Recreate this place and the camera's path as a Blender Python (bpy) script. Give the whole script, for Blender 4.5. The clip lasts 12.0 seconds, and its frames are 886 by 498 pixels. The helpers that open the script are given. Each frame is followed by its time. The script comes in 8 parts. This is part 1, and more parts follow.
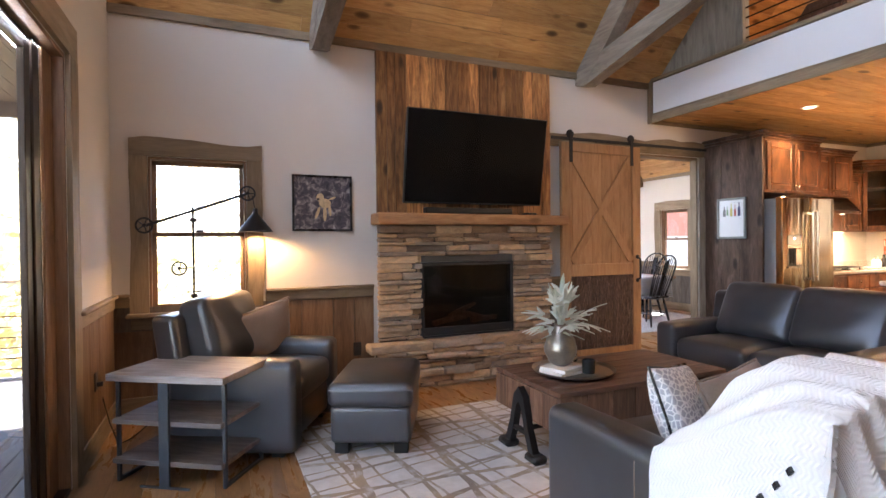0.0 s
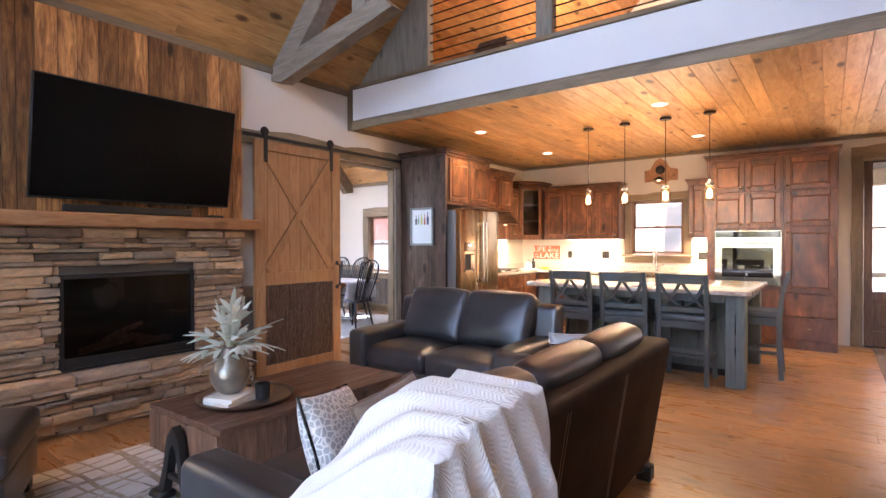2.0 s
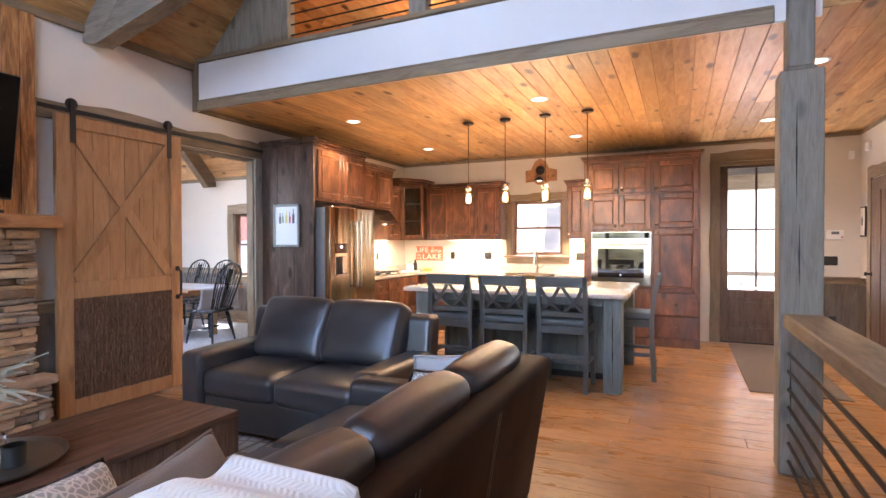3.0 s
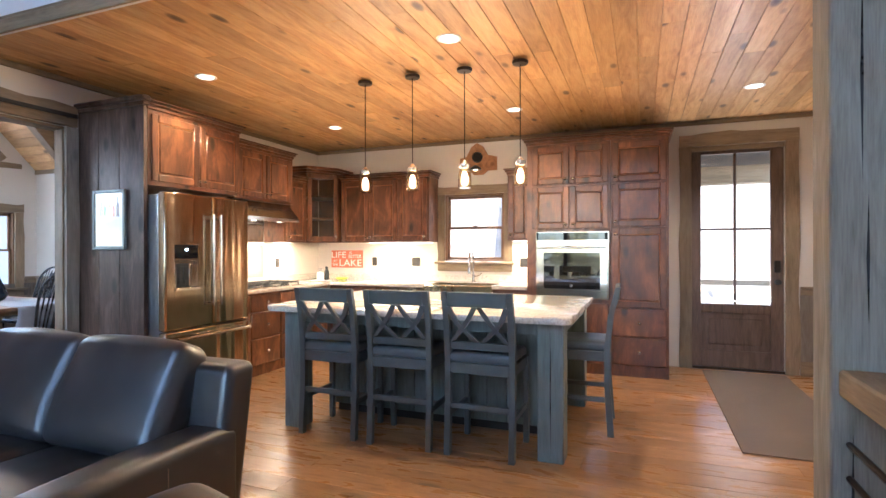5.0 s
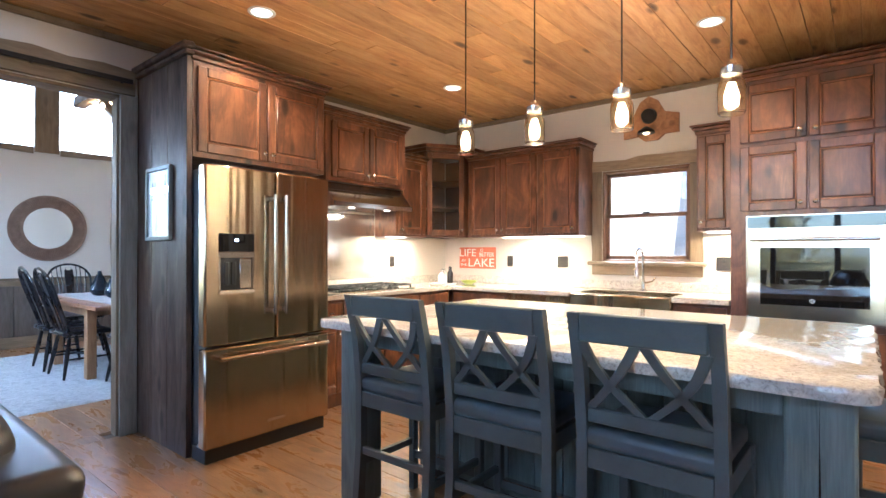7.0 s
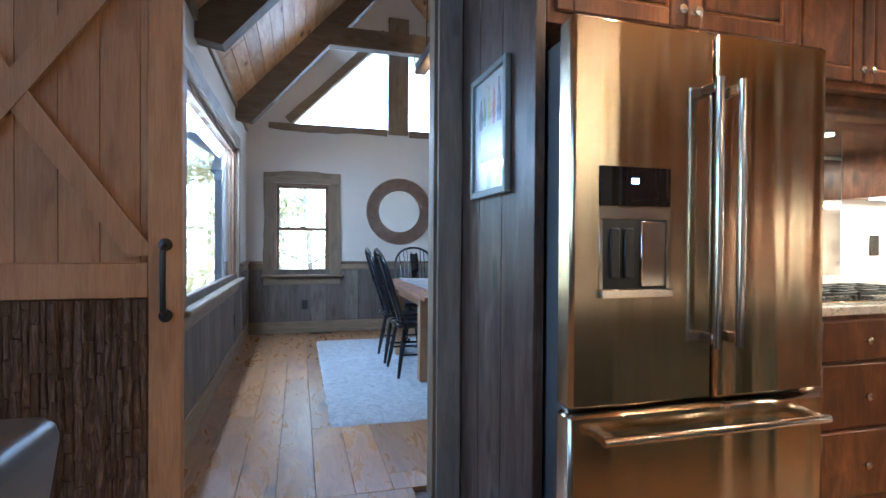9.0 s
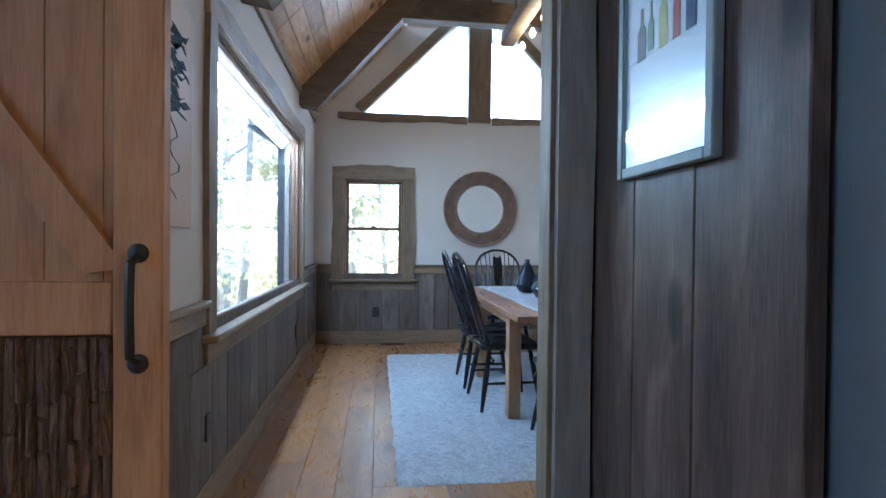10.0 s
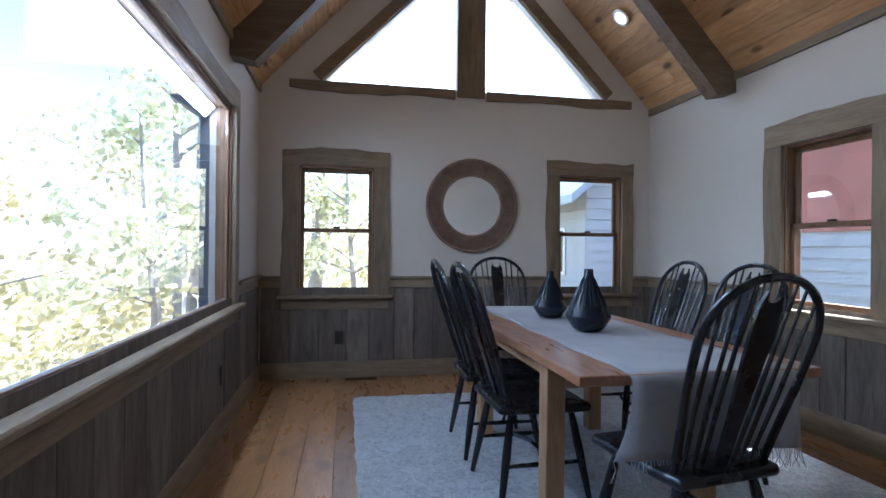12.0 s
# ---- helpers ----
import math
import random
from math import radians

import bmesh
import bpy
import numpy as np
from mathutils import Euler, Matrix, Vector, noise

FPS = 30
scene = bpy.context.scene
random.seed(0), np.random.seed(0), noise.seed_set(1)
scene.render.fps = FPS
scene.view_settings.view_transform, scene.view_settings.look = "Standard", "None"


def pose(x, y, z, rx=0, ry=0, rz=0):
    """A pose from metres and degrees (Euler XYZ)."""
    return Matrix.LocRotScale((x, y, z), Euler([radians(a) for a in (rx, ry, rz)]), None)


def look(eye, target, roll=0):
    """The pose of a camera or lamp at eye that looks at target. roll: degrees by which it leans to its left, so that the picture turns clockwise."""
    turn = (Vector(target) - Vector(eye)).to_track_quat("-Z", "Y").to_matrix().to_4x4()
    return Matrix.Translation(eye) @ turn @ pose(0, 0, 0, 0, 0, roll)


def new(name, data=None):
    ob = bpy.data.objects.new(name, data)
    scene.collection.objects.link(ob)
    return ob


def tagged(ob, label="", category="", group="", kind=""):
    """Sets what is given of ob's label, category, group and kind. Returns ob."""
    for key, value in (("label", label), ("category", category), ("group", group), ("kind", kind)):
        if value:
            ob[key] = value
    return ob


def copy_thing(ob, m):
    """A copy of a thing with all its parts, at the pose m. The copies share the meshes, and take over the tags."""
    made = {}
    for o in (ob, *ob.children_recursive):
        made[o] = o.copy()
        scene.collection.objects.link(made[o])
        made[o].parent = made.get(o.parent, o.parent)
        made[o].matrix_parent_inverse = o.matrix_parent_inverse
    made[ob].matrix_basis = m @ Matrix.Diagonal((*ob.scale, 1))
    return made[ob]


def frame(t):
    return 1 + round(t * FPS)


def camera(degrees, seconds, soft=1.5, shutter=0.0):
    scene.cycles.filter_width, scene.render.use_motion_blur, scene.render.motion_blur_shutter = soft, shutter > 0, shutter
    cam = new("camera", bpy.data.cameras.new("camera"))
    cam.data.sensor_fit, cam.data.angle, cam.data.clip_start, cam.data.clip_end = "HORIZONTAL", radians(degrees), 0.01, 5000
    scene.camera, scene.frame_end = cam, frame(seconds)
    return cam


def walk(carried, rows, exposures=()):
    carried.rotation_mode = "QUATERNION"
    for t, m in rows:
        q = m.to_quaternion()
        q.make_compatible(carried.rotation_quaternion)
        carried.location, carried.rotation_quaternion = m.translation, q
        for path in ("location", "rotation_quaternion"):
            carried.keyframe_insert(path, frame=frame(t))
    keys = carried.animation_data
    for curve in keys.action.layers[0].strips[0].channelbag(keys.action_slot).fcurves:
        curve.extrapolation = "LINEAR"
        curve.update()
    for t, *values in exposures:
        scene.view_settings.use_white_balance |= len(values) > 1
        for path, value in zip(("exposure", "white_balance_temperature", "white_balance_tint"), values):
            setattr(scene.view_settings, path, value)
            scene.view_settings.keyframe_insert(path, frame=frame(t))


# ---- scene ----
cam = camera(81.1, 12.0)
PATH = [
    (0, (0.188, 0.285, 1.315), (0.988, 2.118, 1.294), -0.6),
    (0.5, (0.249, 0.25, 1.322), (1.323, 1.937, 1.304), -0.4),
    (1, (0.31, 0.23, 1.333), (1.597, 1.762, 1.316), -0.4),
    (1.5, (0.415, 0.262, 1.348), (1.866, 1.64, 1.329), -0.3),
    (2, (0.601, 0.342, 1.358), (2.204, 1.538, 1.337), -0.2),
    (2.5, (0.839, 0.423, 1.368), (2.577, 1.412, 1.345), -0.3),
    (3, (1.176, 0.477, 1.379), (2.993, 1.312, 1.354), -0.2),
    (3.5, (1.545, 0.479, 1.384), (3.398, 1.234, 1.361), -0.3),
    (3.7, (1.701, 0.475, 1.381), (3.562, 1.207, 1.359), -0.4),
    (5.5, (3.233, 0.526, 1.323), (5.097, 1.25, 1.327), -0.1),
    (6, (3.611, 0.567, 1.312), (5.448, 1.356, 1.321), -0.2),
    (6.5, (3.955, 0.679, 1.284), (5.671, 1.707, 1.294), 0.0),
    (7, (4.307, 0.935, 1.259), (5.854, 2.202, 1.271), -0.0),
    (7.5, (4.62, 1.293, 1.228), (5.936, 2.799, 1.239), 0.3),
    (7.7, (4.708, 1.466, 1.221), (5.92, 3.056, 1.229), 0.4),
    (9.3, (5.099, 2.932, 1.145), (5.522, 4.887, 1.124), 0.3),
    (9.5, (5.125, 3.098, 1.144), (5.487, 5.065, 1.124), 0.3),
    (10, (5.145, 3.476, 1.176), (5.396, 5.46, 1.152), 0.6),
    (10.5, (5.142, 3.831, 1.172), (5.38, 5.817, 1.157), 0.4),
    (11, (5.107, 4.177, 1.165), (5.354, 6.162, 1.157), 0.4),
    (11.5, (5.131, 4.495, 1.166), (5.371, 6.48, 1.16), 0.5),
    (12, (5.186, 4.768, 1.171), (5.554, 6.734, 1.171), 0.6),
]
walk(cam, [(t, look(eye, target, roll)) for t, eye, target, roll in PATH], [(0, 3.9, 6300, 18), (0.6, 3.65, 6000, 21), (1.0, 3.65, 5950, 22), (1.5, 3.9, 5950, 21), (2.0, 4.0, 5850, 20), (2.6, 4.05, 5750, 18), (3.5, 4.05, 5550, 16), (5.5, 3.74, 5050, 6), (6.0, 3.72, 5000, 4), (7.5, 3.6, 4700, 8), (9.5, 3.25, 4500, 1), (10.5, 3.05, 4650, 0), (11.0, 2.85, 4800, 4), (11.5, 2.62, 4900, 7), (12, 2.42, 5000, 8)])

# ---- light ----
world = bpy.data.worlds.new("sky")
world.use_nodes = True
scene.world = world
sky = world.node_tree.nodes.new("ShaderNodeTexSky")
sky.sky_type, sky.sun_disc = "NISHITA", False
sky.sun_elevation, sky.sun_rotation = radians(52), radians(80)
world.node_tree.links.new(sky.outputs[0], world.node_tree.nodes["Background"].inputs[0])
world.node_tree.nodes["Background"].inputs[1].default_value = 0.15


def lamp(name, kind, m, energy, color=(1, 1, 1)):
    data = bpy.data.lights.new(name, kind)
    data.energy, data.color = energy, color
    ob = new(name, data)
    ob.matrix_world = m
    return ob


SUN = lamp("sun", "SUN", look((0, 0, 0), (-0.985 * 0.616, -0.17 * 0.616, -0.788)), 5.0, (1.0, 0.95, 0.86))
SUN.data.angle = radians(0.55)


def strip_light(eye, target, w, h, energy, color=(0.86, 0.93, 1.0)):
    ob = lamp("strip_light", "AREA", look(eye, target), energy, color)
    ob.data.shape, ob.data.size, ob.data.size_y = "RECTANGLE", w, h
    return ob



WARM = (1.0, 0.71, 0.40)
CANS = [(6.07, 3.83), (6.07, 1.71), (7.98, 3.83), (7.98, 1.71), (8.0, -0.41), (5.94, -0.46)]
for cx, cy in CANS:
    s = lamp("can_lamp", "SPOT", look((cx, cy, 2.725), (cx, cy, 0)), 8.2, WARM)
    s.data.spot_size, s.data.spot_blend, s.data.shadow_soft_size = radians(125), 0.6, 0.05
PENDANTS = [(6.60, 2.65), (6.60, 2.22), (6.60, 1.78), (6.60, 1.345)]
for px, py in PENDANTS:
    s = lamp("bulb_lamp", "POINT", pose(px, py, 1.88), 2.2, (1.0, 0.66, 0.34))
    s.data.shadow_soft_size = 0.03
for y0, y1 in ((2.98, 4.2), (1.78, 1.95)):
    s = strip_light((9.02, (y0 + y1) / 2, 1.395), (9.04, (y0 + y1) / 2, 0.9), 0.06, y1 - y0, 2.4 * (y1 - y0) + 0.7, (1.0, 0.70, 0.38))
s = strip_light((8.25, 4.75, 1.395), (8.25, 4.77, 0.9), 0.5, 0.06, 1.3, (1.0, 0.70, 0.38))
s = strip_light((7.57, 4.55, 1.63), (7.57, 4.6, 0.9), 0.6, 0.06, 1.3, (1.0, 0.78, 0.5))
s = lamp("floor_lamp_bulb", "SPOT", look((0.475, 4.74, 1.428), (0.475, 4.76, 0)), 9, (1.0, 0.60, 0.27))
s.data.spot_size, s.data.spot_blend, s.data.shadow_soft_size = radians(165), 0.4, 0.03
# unseen fill added to warm the loft; no fixture is built for it
LOFT_FILL = lamp("loft_lamp", "POINT", pose(7.2, 2.6, 5.0), 18, (1.0, 0.72, 0.42))
LOFT_FILL.data.shadow_soft_size = 0.15
DINING_BULBS = [(6.36, 7.05), (6.36, 7.35), (6.36, 7.65), (6.36, 7.95)]
for bx, by in DINING_BULBS[1:3]:
    s = lamp("chandelier_bulb_lamp", "POINT", pose(bx, by, 2.86), 0.9, (1.0, 0.66, 0.34))
    s.data.shadow_soft_size = 0.03

# area lamp added in the tall gable glazing, for the western sky's blue daylight
strip_light((-0.74, 1.68, 4.35), (4.5, 1.9, 0.9), 4.4, 2.3, 8, (0.76, 0.87, 1.0))
# area lamp added in the sliding door's opening, for the open western sky's daylight
strip_light((-0.64, 1.95, 2.29), (1.6, 1.95, 0.3), 3.2, 0.09, 4)
# area lamps added in dining gable and picture windows, for north and west sky
strip_light((6.33, 9.86, 3.22), (6.33, 7.5, 1.6), 3.0, 1.5, 10.0)
strip_light((4.28, 7.21, 2.07), (6.2, 7.21, 0.4), 2.5, 0.09, 5.0)
# area lamp added at the entry door, facing up to brighten the kitchen ceiling
strip_light((9.285, -0.44, 0.75), (8.98, -0.44, 2.7), 0.6, 0.05, 2.2, (1.0, 0.93, 0.84))

# ---- materials ----
def begin(name):
    m = bpy.data.materials.new(name)
    m.use_nodes = True
    nt = m.node_tree
    return m, nt, nt.nodes["Principled BSDF"]


def put(nt, sock, v):
    if isinstance(v, bpy.types.NodeSocket):
        nt.links.new(v, sock)
    elif isinstance(v, tuple) and len(v) == 3 and sock.type == "RGBA":
        sock.default_value = (*v, 1)
    else:
        sock.default_value = v


def coords(nt, scale=(1, 1, 1), spread=0.0, island=False):
    """Object coordinates, scaled, shifted at random by piece."""
    tc = nt.nodes.new("ShaderNodeTexCoord")
    mp = nt.nodes.new("ShaderNodeMapping")
    nt.links.new(tc.outputs["Object"], mp.inputs["Vector"])
    mp.inputs["Scale"].default_value = scale
    if spread:
        cx = nt.nodes.new("ShaderNodeCombineXYZ")
        r = arith(nt, "MULTIPLY", piece_random(nt, island), spread)
        for i in range(3):
            nt.links.new(r, cx.inputs[i])
        nt.links.new(cx.outputs[0], mp.inputs["Location"])
    return mp.outputs[0]


def piece_random(nt, island=False):
    if island:
        return nt.nodes.new("ShaderNodeNewGeometry").outputs["Random Per Island"]
    return nt.nodes.new("ShaderNodeObjectInfo").outputs["Random"]


def arith(nt, op, a, b=0.0, clamp=False):
    n = nt.nodes.new("ShaderNodeMath")
    n.operation, n.use_clamp = op, clamp
    put(nt, n.inputs[0], a)
    put(nt, n.inputs[1], b)
    return n.outputs[0]


def grain(nt, vec, scale, detail=4.0, rough=0.55, bend=0.0):
    n = nt.nodes.new("ShaderNodeTexNoise")
    put(nt, n.inputs["Vector"], vec)
    n.inputs["Scale"].default_value, n.inputs["Detail"].default_value = scale, detail
    n.inputs["Roughness"].default_value, n.inputs["Distortion"].default_value = rough, bend
    return n.outputs["Fac"]


def cells(nt, vec, scale, feature="F1"):
    n = nt.nodes.new("ShaderNodeTexVoronoi")
    n.feature = feature
    put(nt, n.inputs["Vector"], vec)
    n.inputs["Scale"].default_value = scale
    return n.outputs["Distance"], n.outputs["Color"] if feature == "F1" else None


def ramp(nt, fac, stops):
    n = nt.nodes.new("ShaderNodeValToRGB")
    put(nt, n.inputs[0], fac)
    el = n.color_ramp.elements
    while len(el) < len(stops):
        el.new(0.5)
    for e, (p, c) in zip(el, stops):
        e.position, e.color = p, (*c, 1) if isinstance(c, tuple) else (c, c, c, 1)
    return n.outputs[0]


def blend(nt, fac, a, b, mode="MIX"):
    n = nt.nodes.new("ShaderNodeMix")
    n.data_type, n.blend_type = "RGBA", mode
    put(nt, n.inputs[0], fac)
    put(nt, n.inputs[6], a)
    put(nt, n.inputs[7], b)
    return n.outputs[2]


def relief(nt, bsdf, height, strength=0.3, distance=0.01):
    n = nt.nodes.new("ShaderNodeBump")
    n.inputs["Strength"].default_value, n.inputs["Distance"].default_value = strength, distance
    put(nt, n.inputs["Height"], height)
    nt.links.new(n.outputs[0], bsdf.inputs["Normal"])


def along(axis, long, across):
    s = [across, across, across]
    s["xyz".index(axis)] = long
    return tuple(s)


def wood(name, dark, mid, light, axis="x", rough=0.5, knots=0.5, vary=0.5, island=False, gloss=0.4, band=7.0, bumpy=0.25, patch=0.0, speck=0.35):
    """Stained boards: streaks along one axis, knots, board to board variation."""
    m, nt, b = begin(name)
    v = coords(nt, along(axis, 1.1, band), 37.0, island)
    streak = grain(nt, v, 2.2, 6, 0.62, 0.9)
    fine = grain(nt, coords(nt, along(axis, 3.0, 60.0), 11.0, island), 3.0, 3, 0.6)
    col = ramp(nt, streak, [(0.28, dark), (0.5, mid), (0.72, light)])
    col = blend(nt, speck, col, ramp(nt, fine, [(0.3, dark), (0.7, light)]), "MIX")
    tone = arith(nt, "MULTIPLY_ADD", piece_random(nt, island), vary)
    tone.node.inputs[2].default_value = 1.0 - vary / 2
    cg = nt.nodes.new("ShaderNodeCombineColor")
    for i in range(3):
        nt.links.new(tone, cg.inputs[i])
    col = blend(nt, 1.0, col, cg.outputs[0], "MULTIPLY")
    if patch:
        worn = grain(nt, coords(nt, along(axis, 1.3, 10.0), 71.0, island), 1.5, 6, 0.65, 1.4)
        col = blend(nt, arith(nt, "MULTIPLY", ramp(nt, worn, [(0.46, 0.0), (0.60, 1.0)]), patch), col, tuple(k * 1.3 for k in dark))
    if knots:
        d, c = cells(nt, coords(nt, along(axis, 2.2, 5.0), 53.0, island), 1.0)
        spot = ramp(nt, d, [(0.05, 1.0), (0.12, 0.8), (0.19, 0.0)])
        col = blend(nt, arith(nt, "MULTIPLY", spot, knots), col, tuple(k * 0.28 for k in dark))
    nt.links.new(col, b.inputs["Base Color"])
    nt.links.new(ramp(nt, streak, [(0.2, min(1, rough + 0.12)), (0.8, max(0.05, rough - 0.08))]), b.inputs["Roughness"])
    b.inputs["Specular IOR Level"].default_value = gloss
    relief(nt, b, blend(nt, 0.5, streak, fine), bumpy, 0.004)
    return m


def plain(name, color, rough=0.6, metal=0.0, var=0.12, scale=3.0, bumpy=0.05, fine=120.0, gloss=0.5, coat=0.0):
    m, nt, b = begin(name)
    v = coords(nt)
    big = grain(nt, v, scale, 5, 0.6, 0.3)
    small = grain(nt, v, fine, 3, 0.6)
    lo, hi = tuple(k * (1 - var) for k in color), tuple(min(1, k * (1 + var)) for k in color)
    nt.links.new(blend(nt, 0.25, ramp(nt, big, [(0.3, lo), (0.7, hi)]), ramp(nt, small, [(0.3, lo), (0.7, hi)])), b.inputs["Base Color"])
    nt.links.new(ramp(nt, big, [(0.3, max(0.03, rough * 0.85)), (0.7, min(1, rough * 1.15))]), b.inputs["Roughness"])
    b.inputs["Metallic"].default_value, b.inputs["Specular IOR Level"].default_value = metal, gloss
    b.inputs["Coat Weight"].default_value = coat
    if bumpy:
        relief(nt, b, small, bumpy, 0.003)
    return m


def glow(name, color, strength):
    m, nt, b = begin(name)
    b.inputs["Base Color"].default_value = (*color, 1)
    b.inputs["Emission Color"].default_value = (*color, 1)
    b.inputs["Emission Strength"].default_value = strength
    return m


def leather_material(name, color, rough=0.45, gloss=0.55):
    m, nt, b = begin(name)
    v = coords(nt)
    pore = grain(nt, v, 240.0, 2, 0.5)
    tone = grain(nt, v, 2.0, 4, 0.6)
    nt.links.new(ramp(nt, tone, [(0.3, tuple(k * 0.75 for k in color)), (0.7, tuple(k * 1.35 for k in color))]), b.inputs["Base Color"])
    nt.links.new(ramp(nt, tone, [(0.3, rough), (0.7, rough * 0.85)]), b.inputs["Roughness"])
    b.inputs["Specular IOR Level"].default_value = gloss
    relief(nt, b, pore, 0.06, 0.002)
    return m


def steel_material(name, axis="z", rough=0.26, tone=(0.53, 0.44, 0.31)):
    m, nt, b = begin(name)
    f = grain(nt, coords(nt, along(axis, 6.0, 900.0)), 1.0, 2, 0.5)
    wave = grain(nt, coords(nt, (7.0, 7.0, 0.3) if axis == "x" else (1.0, 1.0, 1.0)), 1.3, 1, 0.4, 0.2)
    nt.links.new(ramp(nt, f, [(0.3, tuple(k * 0.95 for k in tone)), (0.7, tuple(k * 1.05 for k in tone))]), b.inputs["Base Color"])
    tg = nt.nodes.new("ShaderNodeTangent")
    tg.direction_type, tg.axis = "RADIAL", "Z"
    nt.links.new(tg.outputs[0], b.inputs["Tangent"])
    b.inputs["Anisotropic"].default_value, b.inputs["Anisotropic Rotation"].default_value = (0.85, 0.25) if axis == "x" else (0.3, 0.0)
    nt.links.new(ramp(nt, f, [(0.3, rough * 0.95), (0.7, rough * 1.05)]), b.inputs["Roughness"])
    b.inputs["Metallic"].default_value = 1.0
    relief(nt, b, wave, 0.3, 0.035)
    return m


def stone_material(name):
    m, nt, b = begin(name)
    v = coords(nt, (1, 1, 2.2), 19.0)
    big = grain(nt, v, 9.0, 8, 0.68, 0.6)
    fine = grain(nt, v, 70.0, 4, 0.6)
    base = ramp(nt, piece_random(nt), [(0.0, (0.14, 0.105, 0.08)), (0.25, (0.48, 0.34, 0.215)), (0.45, (0.29, 0.25, 0.21)), (0.65, (0.55, 0.39, 0.23)), (0.85, (0.40, 0.33, 0.26)), (1.0, (0.18, 0.12, 0.085))])
    col = blend(nt, 0.85, base, ramp(nt, big, [(0.25, (0.62, 0.55, 0.48)), (0.5, (1.2, 1.14, 1.06)), (0.75, (1.7, 1.48, 1.2))]), "MULTIPLY")
    nt.links.new(blend(nt, ramp(nt, fine, [(0.55, 0.0), (0.75, 0.35)]), col, (0.08, 0.06, 0.05)), b.inputs["Base Color"])
    b.inputs["Roughness"].default_value = 0.85
    relief(nt, b, blend(nt, 0.35, big, fine), 1.0, 0.035)
    return m


def granite_material(name):
    m, nt, b = begin(name)
    v = coords(nt)
    d, c = cells(nt, v, 90.0)
    n1 = grain(nt, v, 60.0, 6, 0.7, 1.0)
    n2 = grain(nt, v, 6.0, 5, 0.6, 1.5)
    col = ramp(nt, n1, [(0.30, (0.20, 0.18, 0.16)), (0.41, (0.46, 0.42, 0.37)), (0.55, (0.64, 0.60, 0.54)), (0.75, (0.72, 0.69, 0.64))])
    nt.links.new(blend(nt, ramp(nt, n2, [(0.45, 0.0), (0.7, 0.5)]), col, (0.40, 0.33, 0.26)), b.inputs["Base Color"])
    b.inputs["Roughness"].default_value = 0.09
    b.inputs["Specular IOR Level"].default_value = 0.6
    return m


def fabric_material(name, lo, hi, weave=160.0, strength=0.5, blotch=3.0, sheen=0.2):
    m, nt, b = begin(name)
    v = coords(nt)
    w = grain(nt, v, weave, 2, 0.7)
    t = grain(nt, v, blotch, 5, 0.6, 0.4)
    nt.links.new(blend(nt, 0.4, ramp(nt, t, [(0.3, lo), (0.7, hi)]), ramp(nt, w, [(0.3, lo), (0.7, hi)])), b.inputs["Base Color"])
    b.inputs["Roughness"].default_value, b.inputs["Sheen Weight"].default_value = 0.95, sheen
    relief(nt, b, w, strength, 0.006)
    return m


def knit_material(name):
    """White yarn in fine slanting ribs that turn like a herringbone."""
    m, nt, b = begin(name)
    uv = nt.nodes.new("ShaderNodeTexCoord").outputs["UV"]
    sep = nt.nodes.new("ShaderNodeSeparateXYZ")
    nt.links.new(uv, sep.inputs[0])
    zig = arith(nt, "MULTIPLY", arith(nt, "PINGPONG", sep.outputs[0], 0.018), 0.7)
    wob = arith(nt, "MULTIPLY", grain(nt, uv, 9.0, 3, 0.6), 0.03)
    u = arith(nt, "ADD", arith(nt, "ADD", sep.outputs[1], zig), wob)
    rib = arith(nt, "PINGPONG", u, 0.007)
    rib = arith(nt, "MULTIPLY", rib, 143.0)
    col = arith(nt, "PINGPONG", sep.outputs[0], 0.018)
    col = arith(nt, "SUBTRACT", 1.0, arith(nt, "LESS_THAN", col, 0.003))
    f = grain(nt, uv, 160.0, 3, 0.6)
    nt.links.new(ramp(nt, rib, [(0.0, (0.83, 0.81, 0.79)), (0.5, (0.87, 0.86, 0.84)), (1.0, (0.88, 0.87, 0.86))]), b.inputs["Base Color"])
    b.inputs["Roughness"].default_value, b.inputs["Sheen Weight"].default_value = 0.95, 0.3
    h = arith(nt, "ADD", arith(nt, "MULTIPLY", rib, col), arith(nt, "MULTIPLY", f, 0.5))
    relief(nt, b, h, 0.5, 0.004)
    return m


